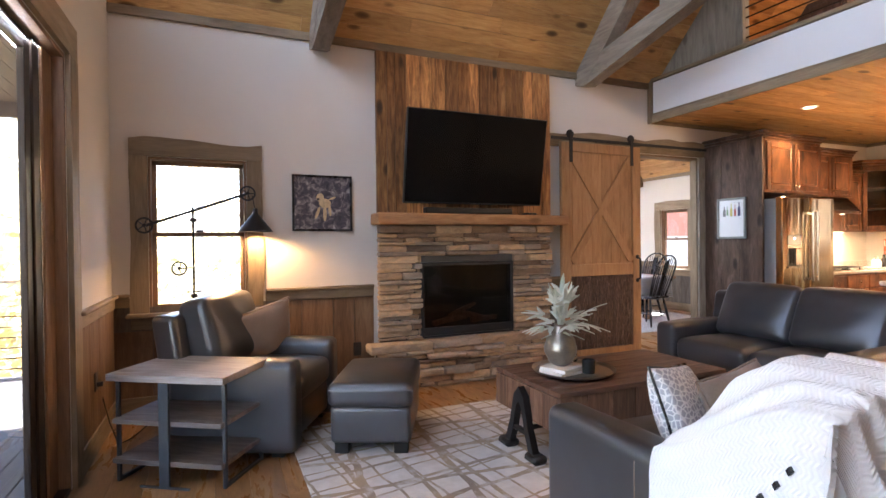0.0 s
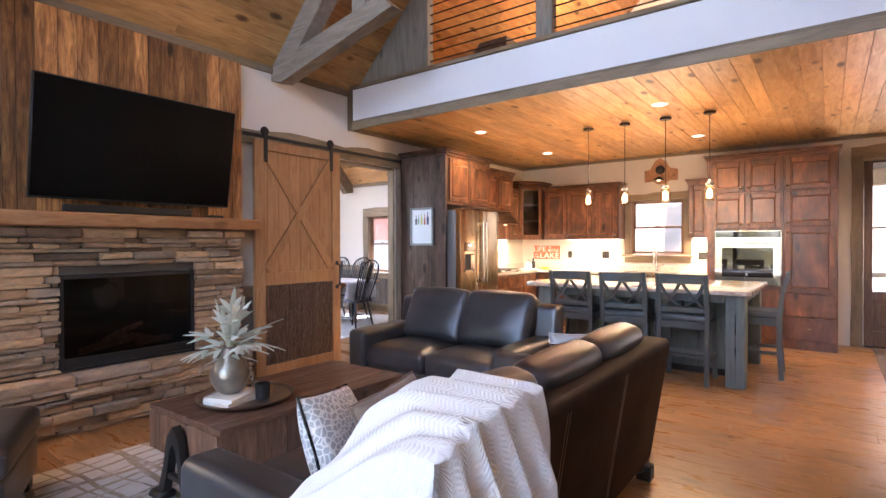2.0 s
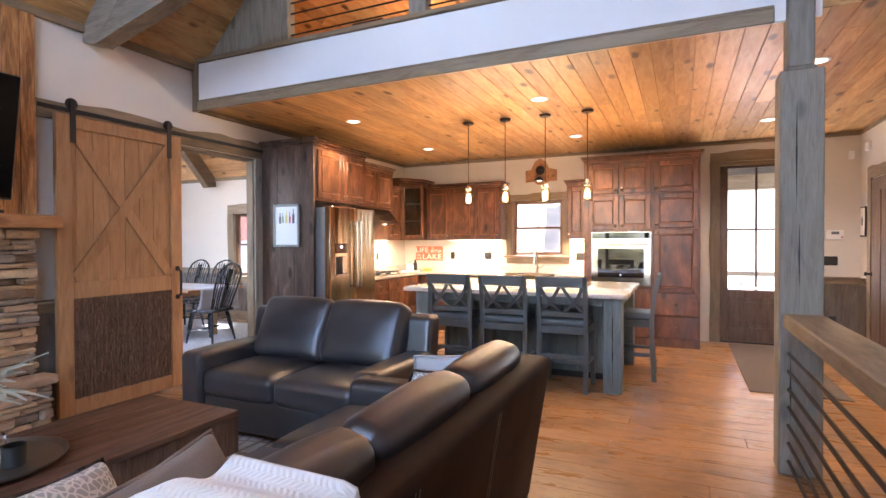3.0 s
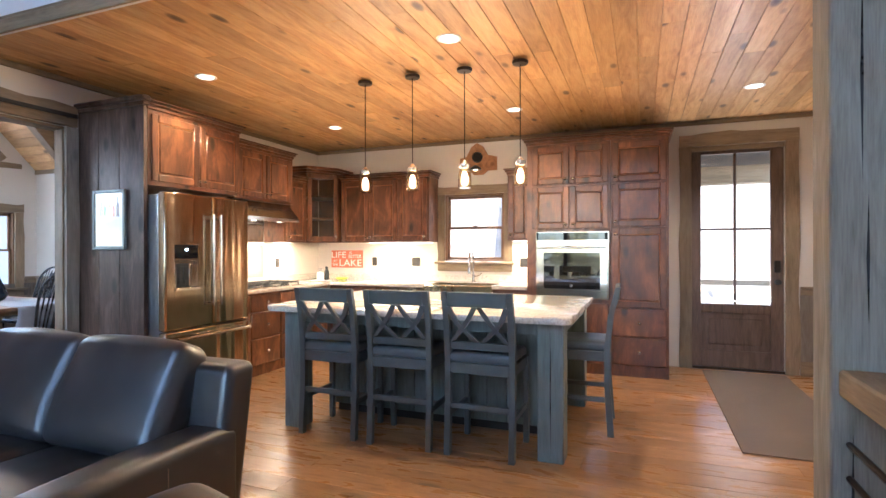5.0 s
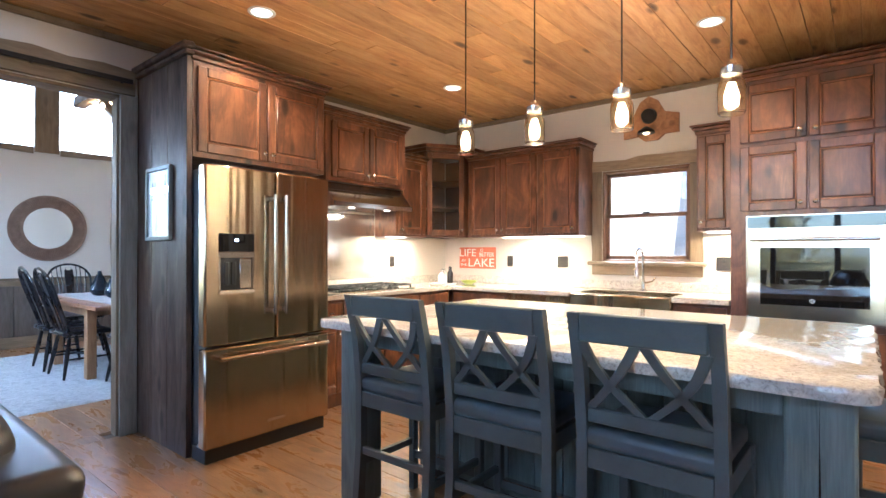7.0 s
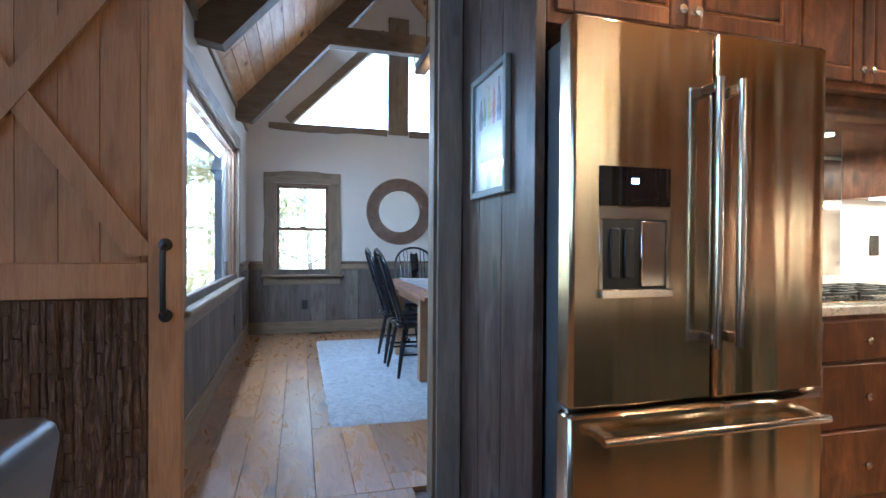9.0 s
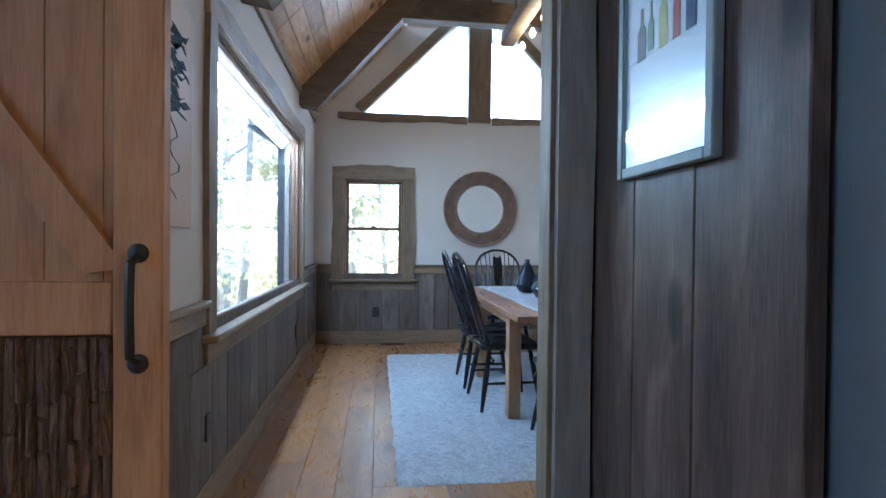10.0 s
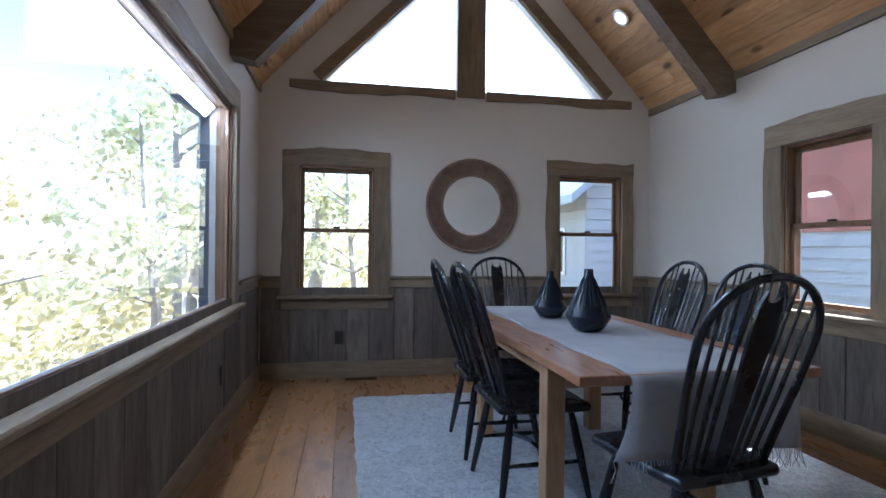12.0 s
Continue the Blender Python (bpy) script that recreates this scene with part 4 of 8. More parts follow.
# roof trusses
def living_truss(name, x):
    t = thing(name, (x + 0.075, NORTH - 0.05, 2.99), "grey stained timber roof truss with angled tie beam", "roof truss", "living room trusses")
    t["kind"] = "structure"
    k = EAVE + NORTH - 0.02
    for sg, tag in ((1, 0), (-1, 1)):
        yy = (lambda y: y) if sg > 0 else (lambda y: NORTH + SOUTH - y)
        part("rafter", Shape().prism([(yy(NORTH - 0.002), 3.02), (yy(NORTH - 0.16), 2.98), (yy(RIDGE_Y), k - RIDGE_Y - 0.30), (yy(RIDGE_Y), k - RIDGE_Y), (yy(NORTH - 0.002), k - NORTH + 0.002)], "x", x, x + 0.15), BEAM, t, world=True)
        part("tie_beam", Shape().prism([(yy(4.74), 2.985), (yy(3.52), 3.265), (yy(3.25), 3.33), (yy(3.40), 3.46), (yy(4.74), 3.215)], "x", x + 0.004, x + 0.146), BEAM, t, world=True)
        part("post", Shape().box(x + 0.012, x + 0.138, yy(3.58), yy(3.74), 3.41, k - 3.74 + 0.02 - 0.15, 0.006), POST, t, world=True)
    part("collar_beam", Shape().box(x + 0.01, x + 0.14, RIDGE_Y - 1.3, RIDGE_Y + 1.3, RIDGE_Z - 1.7, RIDGE_Z - 1.45, 0.008), BEAM, t, world=True)
    return t


living_truss("roof_truss", 3.80)
living_truss("roof_truss", 0.95)


def dining_truss(name, y):
    t = thing(name, (D_MID, y + 0.07, D_EAVE), "brown stained timber roof truss over the dining table", "roof truss", "dining room trusses")
    t["kind"] = "structure"
    for sg in (-1, 1):
        a = D_W + 0.002 if sg < 0 else D_E - 0.002
        b = a - sg * 0.16
        part("rafter", Shape().prism([(a, 2.43), (b, 2.40), (D_MID, D_RIDGE - 0.30), (D_MID, D_RIDGE - 0.02), (a, D_EAVE - 0.02)], "y", y, y + 0.14), BEAM_BROWN, t, world=True)
    part("tie_beam", Shape().box(D_MID - 1.12, D_MID + 1.12, y + 0.004, y + 0.136, 3.28, 3.49, 0.008), BEAM_BROWN, t, world=True)
    return t


dining_truss("roof_truss", 8.36)
dining_truss("roof_truss", 6.2)

# loft railing, centre post, stair railing
rail = thing("loft_railing", (4.97, 2.4, 3.205), "loft railing of dark rods between grey wooden posts", "railing")
for y0, y1 in ((3.76, 3.84), (2.34, 2.50), (0.85, 1.0), (-0.22, -0.05)):
    part("post", Shape().box(4.92, 5.02, y0, y1, 3.205, 4.20, 0.005), POST, rail, world=True)
part("top_rail", Shape().box(4.905, 5.035, -0.22, 3.84, 4.201, 4.24, 0.006), TRIM_Y, rail, world=True)
for i in range(8):
    z = 3.30 + 0.098 * i
    part("rod", Shape().tube([(4.97, -0.2, z), (4.97, 3.8, z)], 0.0075, 6), BRONZE, rail, world=True)

post = thing("timber_post", (4.87, -0.16, 0), "grey-green stained timber post with drying cracks", "post")
post["kind"] = "structure"
part("shaft", Shape().box(4.78, 4.96, -0.27, -0.05, 0, 2.38, 0.008), POST, post, world=True)
part("saddle", Shape().box(4.79, 4.95, -0.235, -0.085, 2.381, 2.40, 0.005), POST, post, world=True)
part("upper_shaft", Shape().box(4.795, 4.945, -0.225, -0.09, 2.401, 6.0, 0.006), POST, post, world=True)
for y, z0, z1 in ((-0.135, 1.55, 2.2), (-0.15, 1.1, 1.5), (-0.11, 0.3, 0.75)):
    part("crack", Shape().prism([(y, z0), (y + 0.006, (z0 + z1) / 2), (y, z1), (y - 0.003, (z0 + z1) / 2)], "x", 4.7785, 4.782), BLACK_PAINT, post, world=True)
sr = thing("stair_railing", (3.0, -0.17, 0), "low timber rail with round dark rods beside the walkway", "railing")
part("top_rail", Shape().box(0.6, 4.775, -0.27, -0.07, 0.87, 0.955, 0.008), TRIM_H, sr, world=True)
for i in range(7):
    part("rod", Shape().tube([(0.7, -0.10, 0.72 - 0.106 * i), (4.777, -0.10, 0.72 - 0.106 * i)], 0.0105, 8), BRONZE, sr, world=True)
part("end_post", Shape().box(0.6, 0.75, -0.26, -0.08, 0, 0.869, 0.006), POST, sr, world=True)

# entry door
fd = thing("door_entry", (EAST + 0.06, -0.455, 0), "dark stained entry door with four glass panes, closed", "door")
fd["kind"] = "structure"
x0, x1 = EAST + 0.035, EAST + 0.08
for u in ((-0.895, -0.775, 0.01, 2.44), (-0.105, -0.015, 0.01, 2.44)):
    part("stile", Shape().box(x0, x1, u[0], u[1], u[2], u[3], 0.004), DOOR_DARK, fd, world=True)
for z0, z1 in ((0.01, 0.21), (0.62, 0.72), (2.37, 2.44)):
    part("rail", Shape().box(x0, x1, -0.774, -0.106, z0, z1, 0.004), DOOR_DARK, fd, world=True)
part("panel", Shape().box(x0 + 0.015, x1 - 0.01, -0.774, -0.106, 0.211, 0.619, 0.002).box(x0 + 0.004, x0 + 0.02, -0.70, -0.18, 0.27, 0.56, 0.012), DOOR_DARK, fd, world=True)
part("muntin", Shape().box(x0 + 0.004, x1 - 0.004, -0.453, -0.427, 0.721, 2.369, 0.004), DOOR_DARK, fd, world=True)
part("muntin", Shape().box(x0 + 0.006, x1 - 0.006, -0.774, -0.106, 1.53, 1.553, 0.004), DOOR_DARK, fd, world=True)
g = part("pane", Shape().box(x0 + 0.02, x0 + 0.024, -0.774, -0.106, 0.722, 2.368, 0), GLASS, fd, world=True)
g.visible_shadow = False
part("deadbolt", Shape().box(x0 - 0.02, x0 - 0.001, -0.865, -0.805, 1.07, 1.20, 0.01), BLACK_METAL, fd, world=True)
part("knob", Shape().lathe([(0.03, 0), (0.03, 0.012), (0.012, 0.016), (0.012, 0.035), (0.026, 0.045), (0.028, 0.06), (0.018, 0.068)], m=pose(x0 - 0.001, -0.835, 0.97, 0, -90, 0), n=16), BLACK_METAL, fd, world=True)
part("threshold", Shape().box(EAST + 0.001, EAST + 0.14, -0.899, -0.011, 0.0, 0.009, 0.002).box(EAST + 0.001, EAST + 0.033, -0.899, -0.011, 0.0, 0.026, 0.003), BRONZE, fd, world=True)
part("head_stop", Shape().box(EAST + 0.001, EAST + 0.034, -0.899, -0.011, 2.405, 2.459, 0.003), TRIM_Y, fd, world=True)
casing(fd, "x", EAST, -1, -0.90, -0.01, 0, 2.46, 0.125, sill=False)
sd = thing("door_side", (8.34, SOUTH + 0.02, 0), "dark stained plank door with wood casing, closed", "door")
sd["kind"] = "structure"
part("leaf", Shape().box(7.97, 8.71, SOUTH + 0.001, SOUTH + 0.02, 0.01, 2.10, 0.003), DOOR_DARK, sd, world=True)
for u in ((8.03, 8.30), (8.38, 8.65)):
    part("panel", Shape().box(u[0], u[1], SOUTH + 0.021, SOUTH + 0.03, 0.2, 1.95, 0.008), DOOR_DARK, sd, world=True)
part("knob", Shape().lathe([(0.028, 0), (0.028, 0.01), (0.012, 0.014), (0.012, 0.04), (0.026, 0.05), (0.02, 0.065)], m=pose(8.66, SOUTH + 0.031, 1.0, -90, 0, 0), n=14), BLACK_METAL, sd, world=True)
casing(sd, "y", SOUTH, 1, 7.96, 8.72, 0, 2.11, 0.12, sill=False)

# sliding glass door on the west wall
sl = thing("door_sliding", (WEST - 0.08, 1.95, 0), "wide sliding glass door with dark frame, closed", "door")
sl["kind"] = "structure"
for y0, y1, x in ((0.27, 1.42, -0.66), (1.38, 2.55, -0.62), (2.50, 3.36, -0.66)):
    f = Shape()
    for u in ((y0, y0 + 0.075, 0.02, 2.33), (y1 - 0.075, y1, 0.02, 2.33), (y0 + 0.076, y1 - 0.076, 0.02, 0.12), (y0 + 0.076, y1 - 0.076, 2.25, 2.33)):
        f.box(x, x + 0.035, *u, 0.004)
    fr = part("panel_frame", f, BRONZE, sl, "dark bronze door frame", world=True)
    g = part("pane", Shape().box(x + 0.015, x + 0.02, y0 + 0.07, y1 - 0.07, 0.115, 2.255, 0), GLASS, fr, world=True)
    g.visible_shadow = False
part("head", Shape().box(WEST - T, WEST - 0.002, 0.251, 3.659, 2.335, 2.359, 0.002), SASH, sl, world=True)
part("jamb", Shape().box(WEST - T, WEST - 0.002, 3.641, 3.659, 0, 2.334, 0.002), SASH, sl, world=True)
part("screen_stile", Shape().box(-0.655, -0.615, 3.365, 3.455, 0.02, 2.33, 0.004), BRONZE, sl, world=True)
part("weather_strip", Shape().box(-0.64, -0.612, 3.458, 3.474, 0.02, 2.33, 0.002), CHROME, sl, "bright metal strip", world=True)
part("side_post", Shape().box(-0.66, -0.605, 3.478, 3.64, 0.02, 2.33, 0.004), SASH, sl, world=True)
part("threshold", Shape().box(WEST - T, WEST - 0.004, 0.252, 3.64, 0.0, 0.018, 0.003), BRONZE, sl, world=True)
casing(sl, "x", WEST, 1, 0.25, 3.66, 0, 2.36, 0.16, sill=False)

# ---- living room ----
def puff(ax, amt, sx, sy, sz):
    """Bulges a cushion's broad faces along one axis, with faint creases."""
    def warp(x, y, z):
        p = [x, y, z]
        h = [sx / 2, sy / 2, sz / 2]
        o = [i for i in range(3) if i != ax]
        k = 1.0
        for i in o:
            k *= max(0.0, 1 - (p[i] / h[i]) ** 4)
        side = p[ax] / h[ax]
        p[ax] += amt * side * k + 0.004 * math.sin(23 * p[o[0]] + 9 * p[o[1]]) * k * side
        return (p[0], p[1], p[2])
    return warp


def slouch(sx, sy, sz, seed, swell):
    """A plump back cushion: full in the lower middle, rounded ears, soft creases running to the corners."""
    def warp(x, y, z):
        u, v, side = 2 * x / sx, 2 * z / sz, 2 * y / sy
        k = max(0.0, 1 - abs(u) ** 3) * max(0.0, 1 - abs(v) ** 3)
        belly = swell * k * (1 - 0.35 * v)
        crease = 0.010 * noise.noise(Vector((u * 2.1 + seed, v * 1.5, 4.0))) + 0.005 * noise.noise(Vector((u * 6 + v * 3, v * 5 - u * 2 + seed, 1.0)))
        tug = 0.006 * math.sin(14 * (abs(u) + 0.8 * v)) * max(0.0, abs(u) - 0.35) * max(0.0, abs(v) - 0.2)
        y += side * belly + (crease + tug) * (0.3 + k) * (1 if side > 0 else 0)
        z += 0.018 * (1 - u * u) * max(0.0, v) - 0.012 * max(0.0, abs(u) - 0.7) * (v > 0)
        return (x * (1 + 0.02 * (1 - v * v)), y, z)
    return warp


def sofa(name, at, yaw, length, depth, seats, label, arm_w=0.17, arm_h=0.60, back_h=0.80, plump=0.20, lean=13, rear=None, group=""):
    """A leather sofa that faces local +y, with its back along local y = 0."""
    t = thing(name, at, label, "sofa" if seats > 1 else "armchair", group, yaw)
    hl = length / 2
    part("base", Shape().soft(0, depth / 2 + 0.05, 0.20, length - 2 * arm_w + 0.01, depth - 0.16, 0.24, 0.03), LEATHER, t)
    part("back_frame", Shape().soft(0, 0.13, back_h / 2 + 0.04, length - 0.02, 0.17, back_h - 0.08, 0.045, warp=lambda x, y, z: (x, y - 0.13 * (z / back_h + 0.5) + 0.05, z)), rear or LEATHER, t)
    for sx in (-1, 1):
        a = part("arm", Shape().soft(sx * (hl - arm_w / 2), depth / 2 + 0.05, arm_h / 2 + 0.02, arm_w, depth - 0.08, arm_h - 0.04, 0.045, inner=5, warp=puff(2, 0.012, arm_w, depth, arm_h)), LEATHER, t)
        for yy in (depth * 0.52,):
            part("seam", Shape().tube([(sx * hl + sx * 0.001, yy, 0.06), (sx * hl + sx * 0.001, yy, arm_h - 0.05), (sx * (hl - 0.03), yy, arm_h + 0.004), (sx * (hl - arm_w + 0.03), yy, arm_h + 0.004)], 0.0022, 5), STITCH, a)
    inner = length - 2 * arm_w
    w = inner / seats
    for i in range(seats):
        cx = -inner / 2 + (i + 0.5) * w
        part("seat_cushion", Shape().soft(cx, depth / 2 + 0.13, 0.395, w - 0.012, depth - 0.26, 0.17, 0.05, inner=6, warp=puff(2, 0.034, w, depth - 0.26, 0.17)), LEATHER, t)
        cw = w + 0.012 if seats > 1 else w + 0.07
        cm = pose(cx, 0.125 + plump / 2, back_h - 0.15, lean, 0, 0)
        c = part("back_cushion", Shape().soft(0, 0, 0, cw, plump, 0.48, 0.055, n=4, inner=12, warp=slouch(cw, plump, 0.48, cx, plump * 0.28), m=cm), LEATHER, t)
        part("welt", Shape().tube([cm @ Vector((x, plump * 0.4, z)) for x, z in ((-w / 2 + 0.04, -0.18), (-w / 2 + 0.04, 0.16), (-w / 2 + 0.07, 0.19), (w / 2 - 0.07, 0.19), (w / 2 - 0.04, 0.16), (w / 2 - 0.04, -0.18))], 0.004, 5), LEATHER, c)
        if seats > 1:
            for dx in (-0.012, 0.012):
                part("stitching", Shape().tube([(cx - w / 2 + dx, 0.0842, 0.10), (cx - w / 2 + dx, -0.0218, back_h - 0.05)], 0.0016, 4), STITCH, t)
    for sx in (-1, 1):
        for yy in (0.10, depth - 0.12):
            part("foot", Shape().box(sx * (hl - 0.13), sx * (hl - 0.05), yy - 0.04, yy + 0.04, 0, 0.085, 0.006), BLACK_METAL, t)
    return t


big_sofa = sofa("sofa", (2.61, 1.08, 0.012), 0, 2.25, 1.08, 3, "dark brown leather sofa with a white knit throw over its back", back_h=0.81, plump=0.15, rear=LEATHER_BACK)
love = sofa("loveseat", (4.63, 2.92, 0.0), 90, 1.68, 0.86, 2, "dark brown leather loveseat with two plump back cushions", arm_w=0.2, back_h=0.85, plump=0.17, lean=24)
chair = sofa("leather_armchair", (0.03, 4.36, 0.0), -119 + 0, 0.92, 0.90, 1, "dark brown leather armchair in the window corner", arm_w=0.16, arm_h=0.60, back_h=0.88)

ott = thing("ottoman", (1.19, 3.71, 0.012), "dark brown leather ottoman on dark block feet", "ottoman", yaw=-25)
part("base", Shape().soft(0, 0, 0.185, 0.50, 0.72, 0.23, 0.03), LEATHER, ott)
part("cushion", Shape().soft(0, 0, 0.37, 0.53, 0.75, 0.15, 0.045, inner=6, warp=puff(2, 0.02, 0.53, 0.75, 0.15)), LEATHER, ott)
for sx in (-1, 1):
    for sy in (-1, 1):
        part("foot", Shape().box(sx * 0.23, sx * 0.14, sy * 0.33, sy * 0.24, 0, 0.075, 0.005), BLACK_METAL, ott)
part("seam", Shape().tube([(-0.262, -0.37, 0.405), (0.262, -0.37, 0.405)], 0.004, 5), LEATHER, ott)

# side table
st = thing("side_table", (0.045, 3.66, 0), "grey wood side table with two shelves and steel frame", "side table", yaw=-33)
part("tabletop", Shape().box(-0.355, 0.355, -0.25, 0.25, 0.575, 0.615, 0.004), GREY_WOOD, st)
for z in (0.115, 0.335):
    part("shelf", Shape().box(-0.33, 0.33, -0.235, 0.235, z, z + 0.028, 0.003), SHELF_WOOD, st)
for sy in (-1, 1):
    part("leg", Shape().box(-0.03, 0.03, sy * 0.252, sy * 0.237, 0.0, 0.574, 0.002), TABLE_STEEL, st)
    part("foot_bar", Shape().box(-0.15, 0.15, sy * 0.252, sy * 0.237, 0.0, 0.012, 0.002), TABLE_STEEL, st)
for sx in (-1, 1):
    for sy in (-1, 1):
        part("leg", Shape().box(sx * 0.335, sx * 0.315, sy * 0.20, sy * 0.18, 0.0, 0.574, 0.002), TABLE_STEEL, st)
    part("foot_bar", Shape().box(sx * 0.335, sx * 0.315, -0.178, 0.178, 0.0, 0.02, 0.002), TABLE_STEEL, st)

# floor lamp with pulleys
fl = thing("floor_lamp", (0.02, 4.76, 0), "black pulley floor lamp with cone shade, lit", "floor lamp")
part("base", Shape().lathe([(0.14, 0), (0.14, 0.02), (0.03, 0.03)], n=24), BLACK_METAL, fl)
part("pole", Shape().tube([(0, 0, 0.03), (0, 0, 1.62)], 0.009, 8), BLACK_METAL, fl)
for z in (0.93, 1.52):
    part("collar", Shape().lathe([(0.022, -0.015), (0.026, 0), (0.022, 0.015)], cz=z, n=12), BLACK_METAL, fl)
part("handle", Shape().tube([(-0.05, 0, 0.96), (0.05, 0, 0.96)], 0.005, 6), BLACK_METAL, fl)


def pulley(parent, m, r=0.055):
    w = part("pulley", Shape().tube([m @ Vector((r * math.cos(a), 0, r * math.sin(a))) for a in [k * math.pi / 12 for k in range(24)]], 0.008, 6, close=True), BLACK_METAL, parent)
    for k in range(5):
        a = k * 2 * math.pi / 5
        part("spoke", Shape().tube([m @ Vector((0, 0, 0)), m @ Vector((r * math.cos(a), 0, r * math.sin(a)))], 0.0045, 5), BLACK_METAL, w)
    part("axle", Shape().lathe([(0.014, -0.015), (0.014, 0.015)], n=10, m=m @ pose(0, 0, 0, 90, 0, 0)), BLACK_METAL, w)


part("arm", Shape().tube([(-0.32, -0.01, 1.475), (0.40, -0.01, 1.735)], 0.011, 8), BLACK_METAL, fl)
pulley(fl, pose(-0.33, -0.02, 1.475))
pulley(fl, pose(0.40, -0.02, 1.735))
pulley(fl, pose(-0.10, -0.02, 1.145), 0.05)
part("bracket", Shape().tube([(-0.10, -0.01, 1.145), (0, 0, 1.145)], 0.006, 6), BLACK_METAL, fl)
part("cable", Shape().tube([(0.435, -0.02, 1.72), (0.455, -0.02, 1.60)], 0.004, 6), BLACK_METAL, fl)
part("shade", Shape().lathe([(0.135, 0.0), (0.137, 0.004), (0.035, 0.135), (0.022, 0.15), (0.02, 0.19), (0.014, 0.19), (0.016, 0.148), (0.03, 0.13), (0.131, 0.003)], 0.455, -0.02, 1.425, 28), BLACK_METAL, fl)
part("bulb", Shape().lathe([(0.005, 0), (0.028, 0.02), (0.03, 0.045), (0.014, 0.085)], 0.455, -0.02, 1.435, 12), BULB_GLOW, fl, "lit warm bulb")
part("cord", Shape().tube([(-0.05, 0.05, 0.015), (-0.30, -0.10, 0.012), (-0.38, -0.40, 0.012), (-0.44, -0.52, 0.02), (-0.50, -0.45, 0.15), (-0.555, -0.35, 0.30)], 0.005, 6), BRONZE, fl)

# living room rug
rug = solid("living_rug", Shape().box(0.62, 3.93, 1.72, 4.07, 0.0005, 0.012, 0.004), RUG_LIVING, "off-white rug with worn brown grid lines", "rug", kind="")

# coffee table
ct = thing("coffee_table", (2.6, 3.05, 0.012), "rustic dark plank coffee table with black iron A-frame legs", "coffee table")
r2 = random.Random(3)
y = 2.685
while y < 3.41:
    n = min(3.415, y + r2.uniform(0.10, 0.16))
    if 3.415 - n < 0.05:
        n = 3.415
    part("top_plank", Shape().box(1.945, 3.285, y + 0.001, n - 0.001, 0.432, 0.462, 0.003), COFFEE_TOP, ct, world=True)
    y = n
for yy in (2.70, 3.37):
    x = 1.96
    while x < 3.26:
        n = min(3.27, x + r2.uniform(0.08, 0.19))
        if 3.27 - n < 0.05:
            n = 3.27
        part("side_board", Shape().box(x + 0.001, n - 0.001, yy, yy + 0.03 + r2.uniform(-0.004, 0.004), 0.225, 0.43, 0.003), COFFEE, ct, world=True)
        x = n
for xx in (1.935, 3.265):
    y = 2.70
    while y < 3.39:
        n = min(3.40, y + r2.uniform(0.08, 0.19))
        if 3.40 - n < 0.05:
            n = 3.40
        part("end_board", Shape().box(xx, xx + 0.028 + r2.uniform(-0.004, 0.004), y + 0.001, n - 0.001, 0.225, 0.43, 0.003), COFFEE, ct, world=True)
        y = n
part("under_panel", Shape().box(1.97, 3.26, 2.735, 3.365, 0.225, 0.245, 0.002), COFFEE, ct, world=True)
for xx in (1.905, 3.32):
    leg = part("leg_frame", Shape().prism([(2.86, 0.035), (2.915, 0.035), (2.965, 0.16), (3.00, 0.30), (3.03, 0.335), (3.06, 0.30), (3.095, 0.16), (3.145, 0.035), (3.20, 0.035), (3.13, 0.20), (3.085, 0.37), (3.03, 0.425), (2.975, 0.37), (2.93, 0.20)], "x", xx - 0.022, xx + 0.022), BLACK_METAL, ct, world=True)
    for yy in (2.875, 3.185):
        part("foot", Shape().box(xx - 0.05, xx + 0.05, yy - 0.06, yy + 0.06, 0.0125, 0.06, 0.015), BLACK_METAL, leg, world=True)
    part("cross_bar", Shape().box(xx - 0.015, xx + 0.015, 2.955, 3.105, 0.14, 0.17, 0.004), BLACK_METAL, leg, world=True)
part("stretcher", Shape().tube([(1.93, 3.03, 0.16), (3.30, 3.03, 0.16)], 0.016, 8), BLACK_METAL, ct, world=True)

# on the coffee table
tray = single("serving_tray", Shape().lathe([(0.235, 0), (0.245, 0.004), (0.265, 0.022), (0.268, 0.022), (0.255, 0.006), (0.235, 0.006), (0.0, 0.006)], 2.31, 3.04, 0.4745, 40), TRAY_PEWTER, (2.31, 3.04, 0.4745), "round pewter serving tray on the coffee table", "tray")
for i in range(2):
    bk = thing("book", (2.22, 3.02, 0.482 + 0.022 * i), "white hardback book lying on the tray", "book", "books on the tray", yaw=12 + 7 * i)
    part("cover", Shape().box(-0.125, 0.125, -0.095, 0.095, 0, 0.0025, 0.001).box(-0.125, 0.125, -0.095, 0.095, 0.0185, 0.021, 0.001).box(-0.127, -0.1235, -0.095, 0.095, 0, 0.021, 0.001), WHITE_SIGN, bk)
    part("pages", Shape().box(-0.1232, 0.12, -0.092, 0.092, 0.0027, 0.0183, 0.001), PAPER, bk)
vase = single("vase", Shape().lathe([(0.045, 0), (0.075, 0.02), (0.102, 0.08), (0.105, 0.11), (0.088, 0.17), (0.052, 0.225), (0.036, 0.25), (0.040, 0.262), (0.034, 0.262), (0.03, 0.25)], 2.21, 3.04, 0.527, 32), VASE_PEWTER, (2.21, 3.04, 0.527), "pewter-glazed bottle vase on stacked books", "vase")
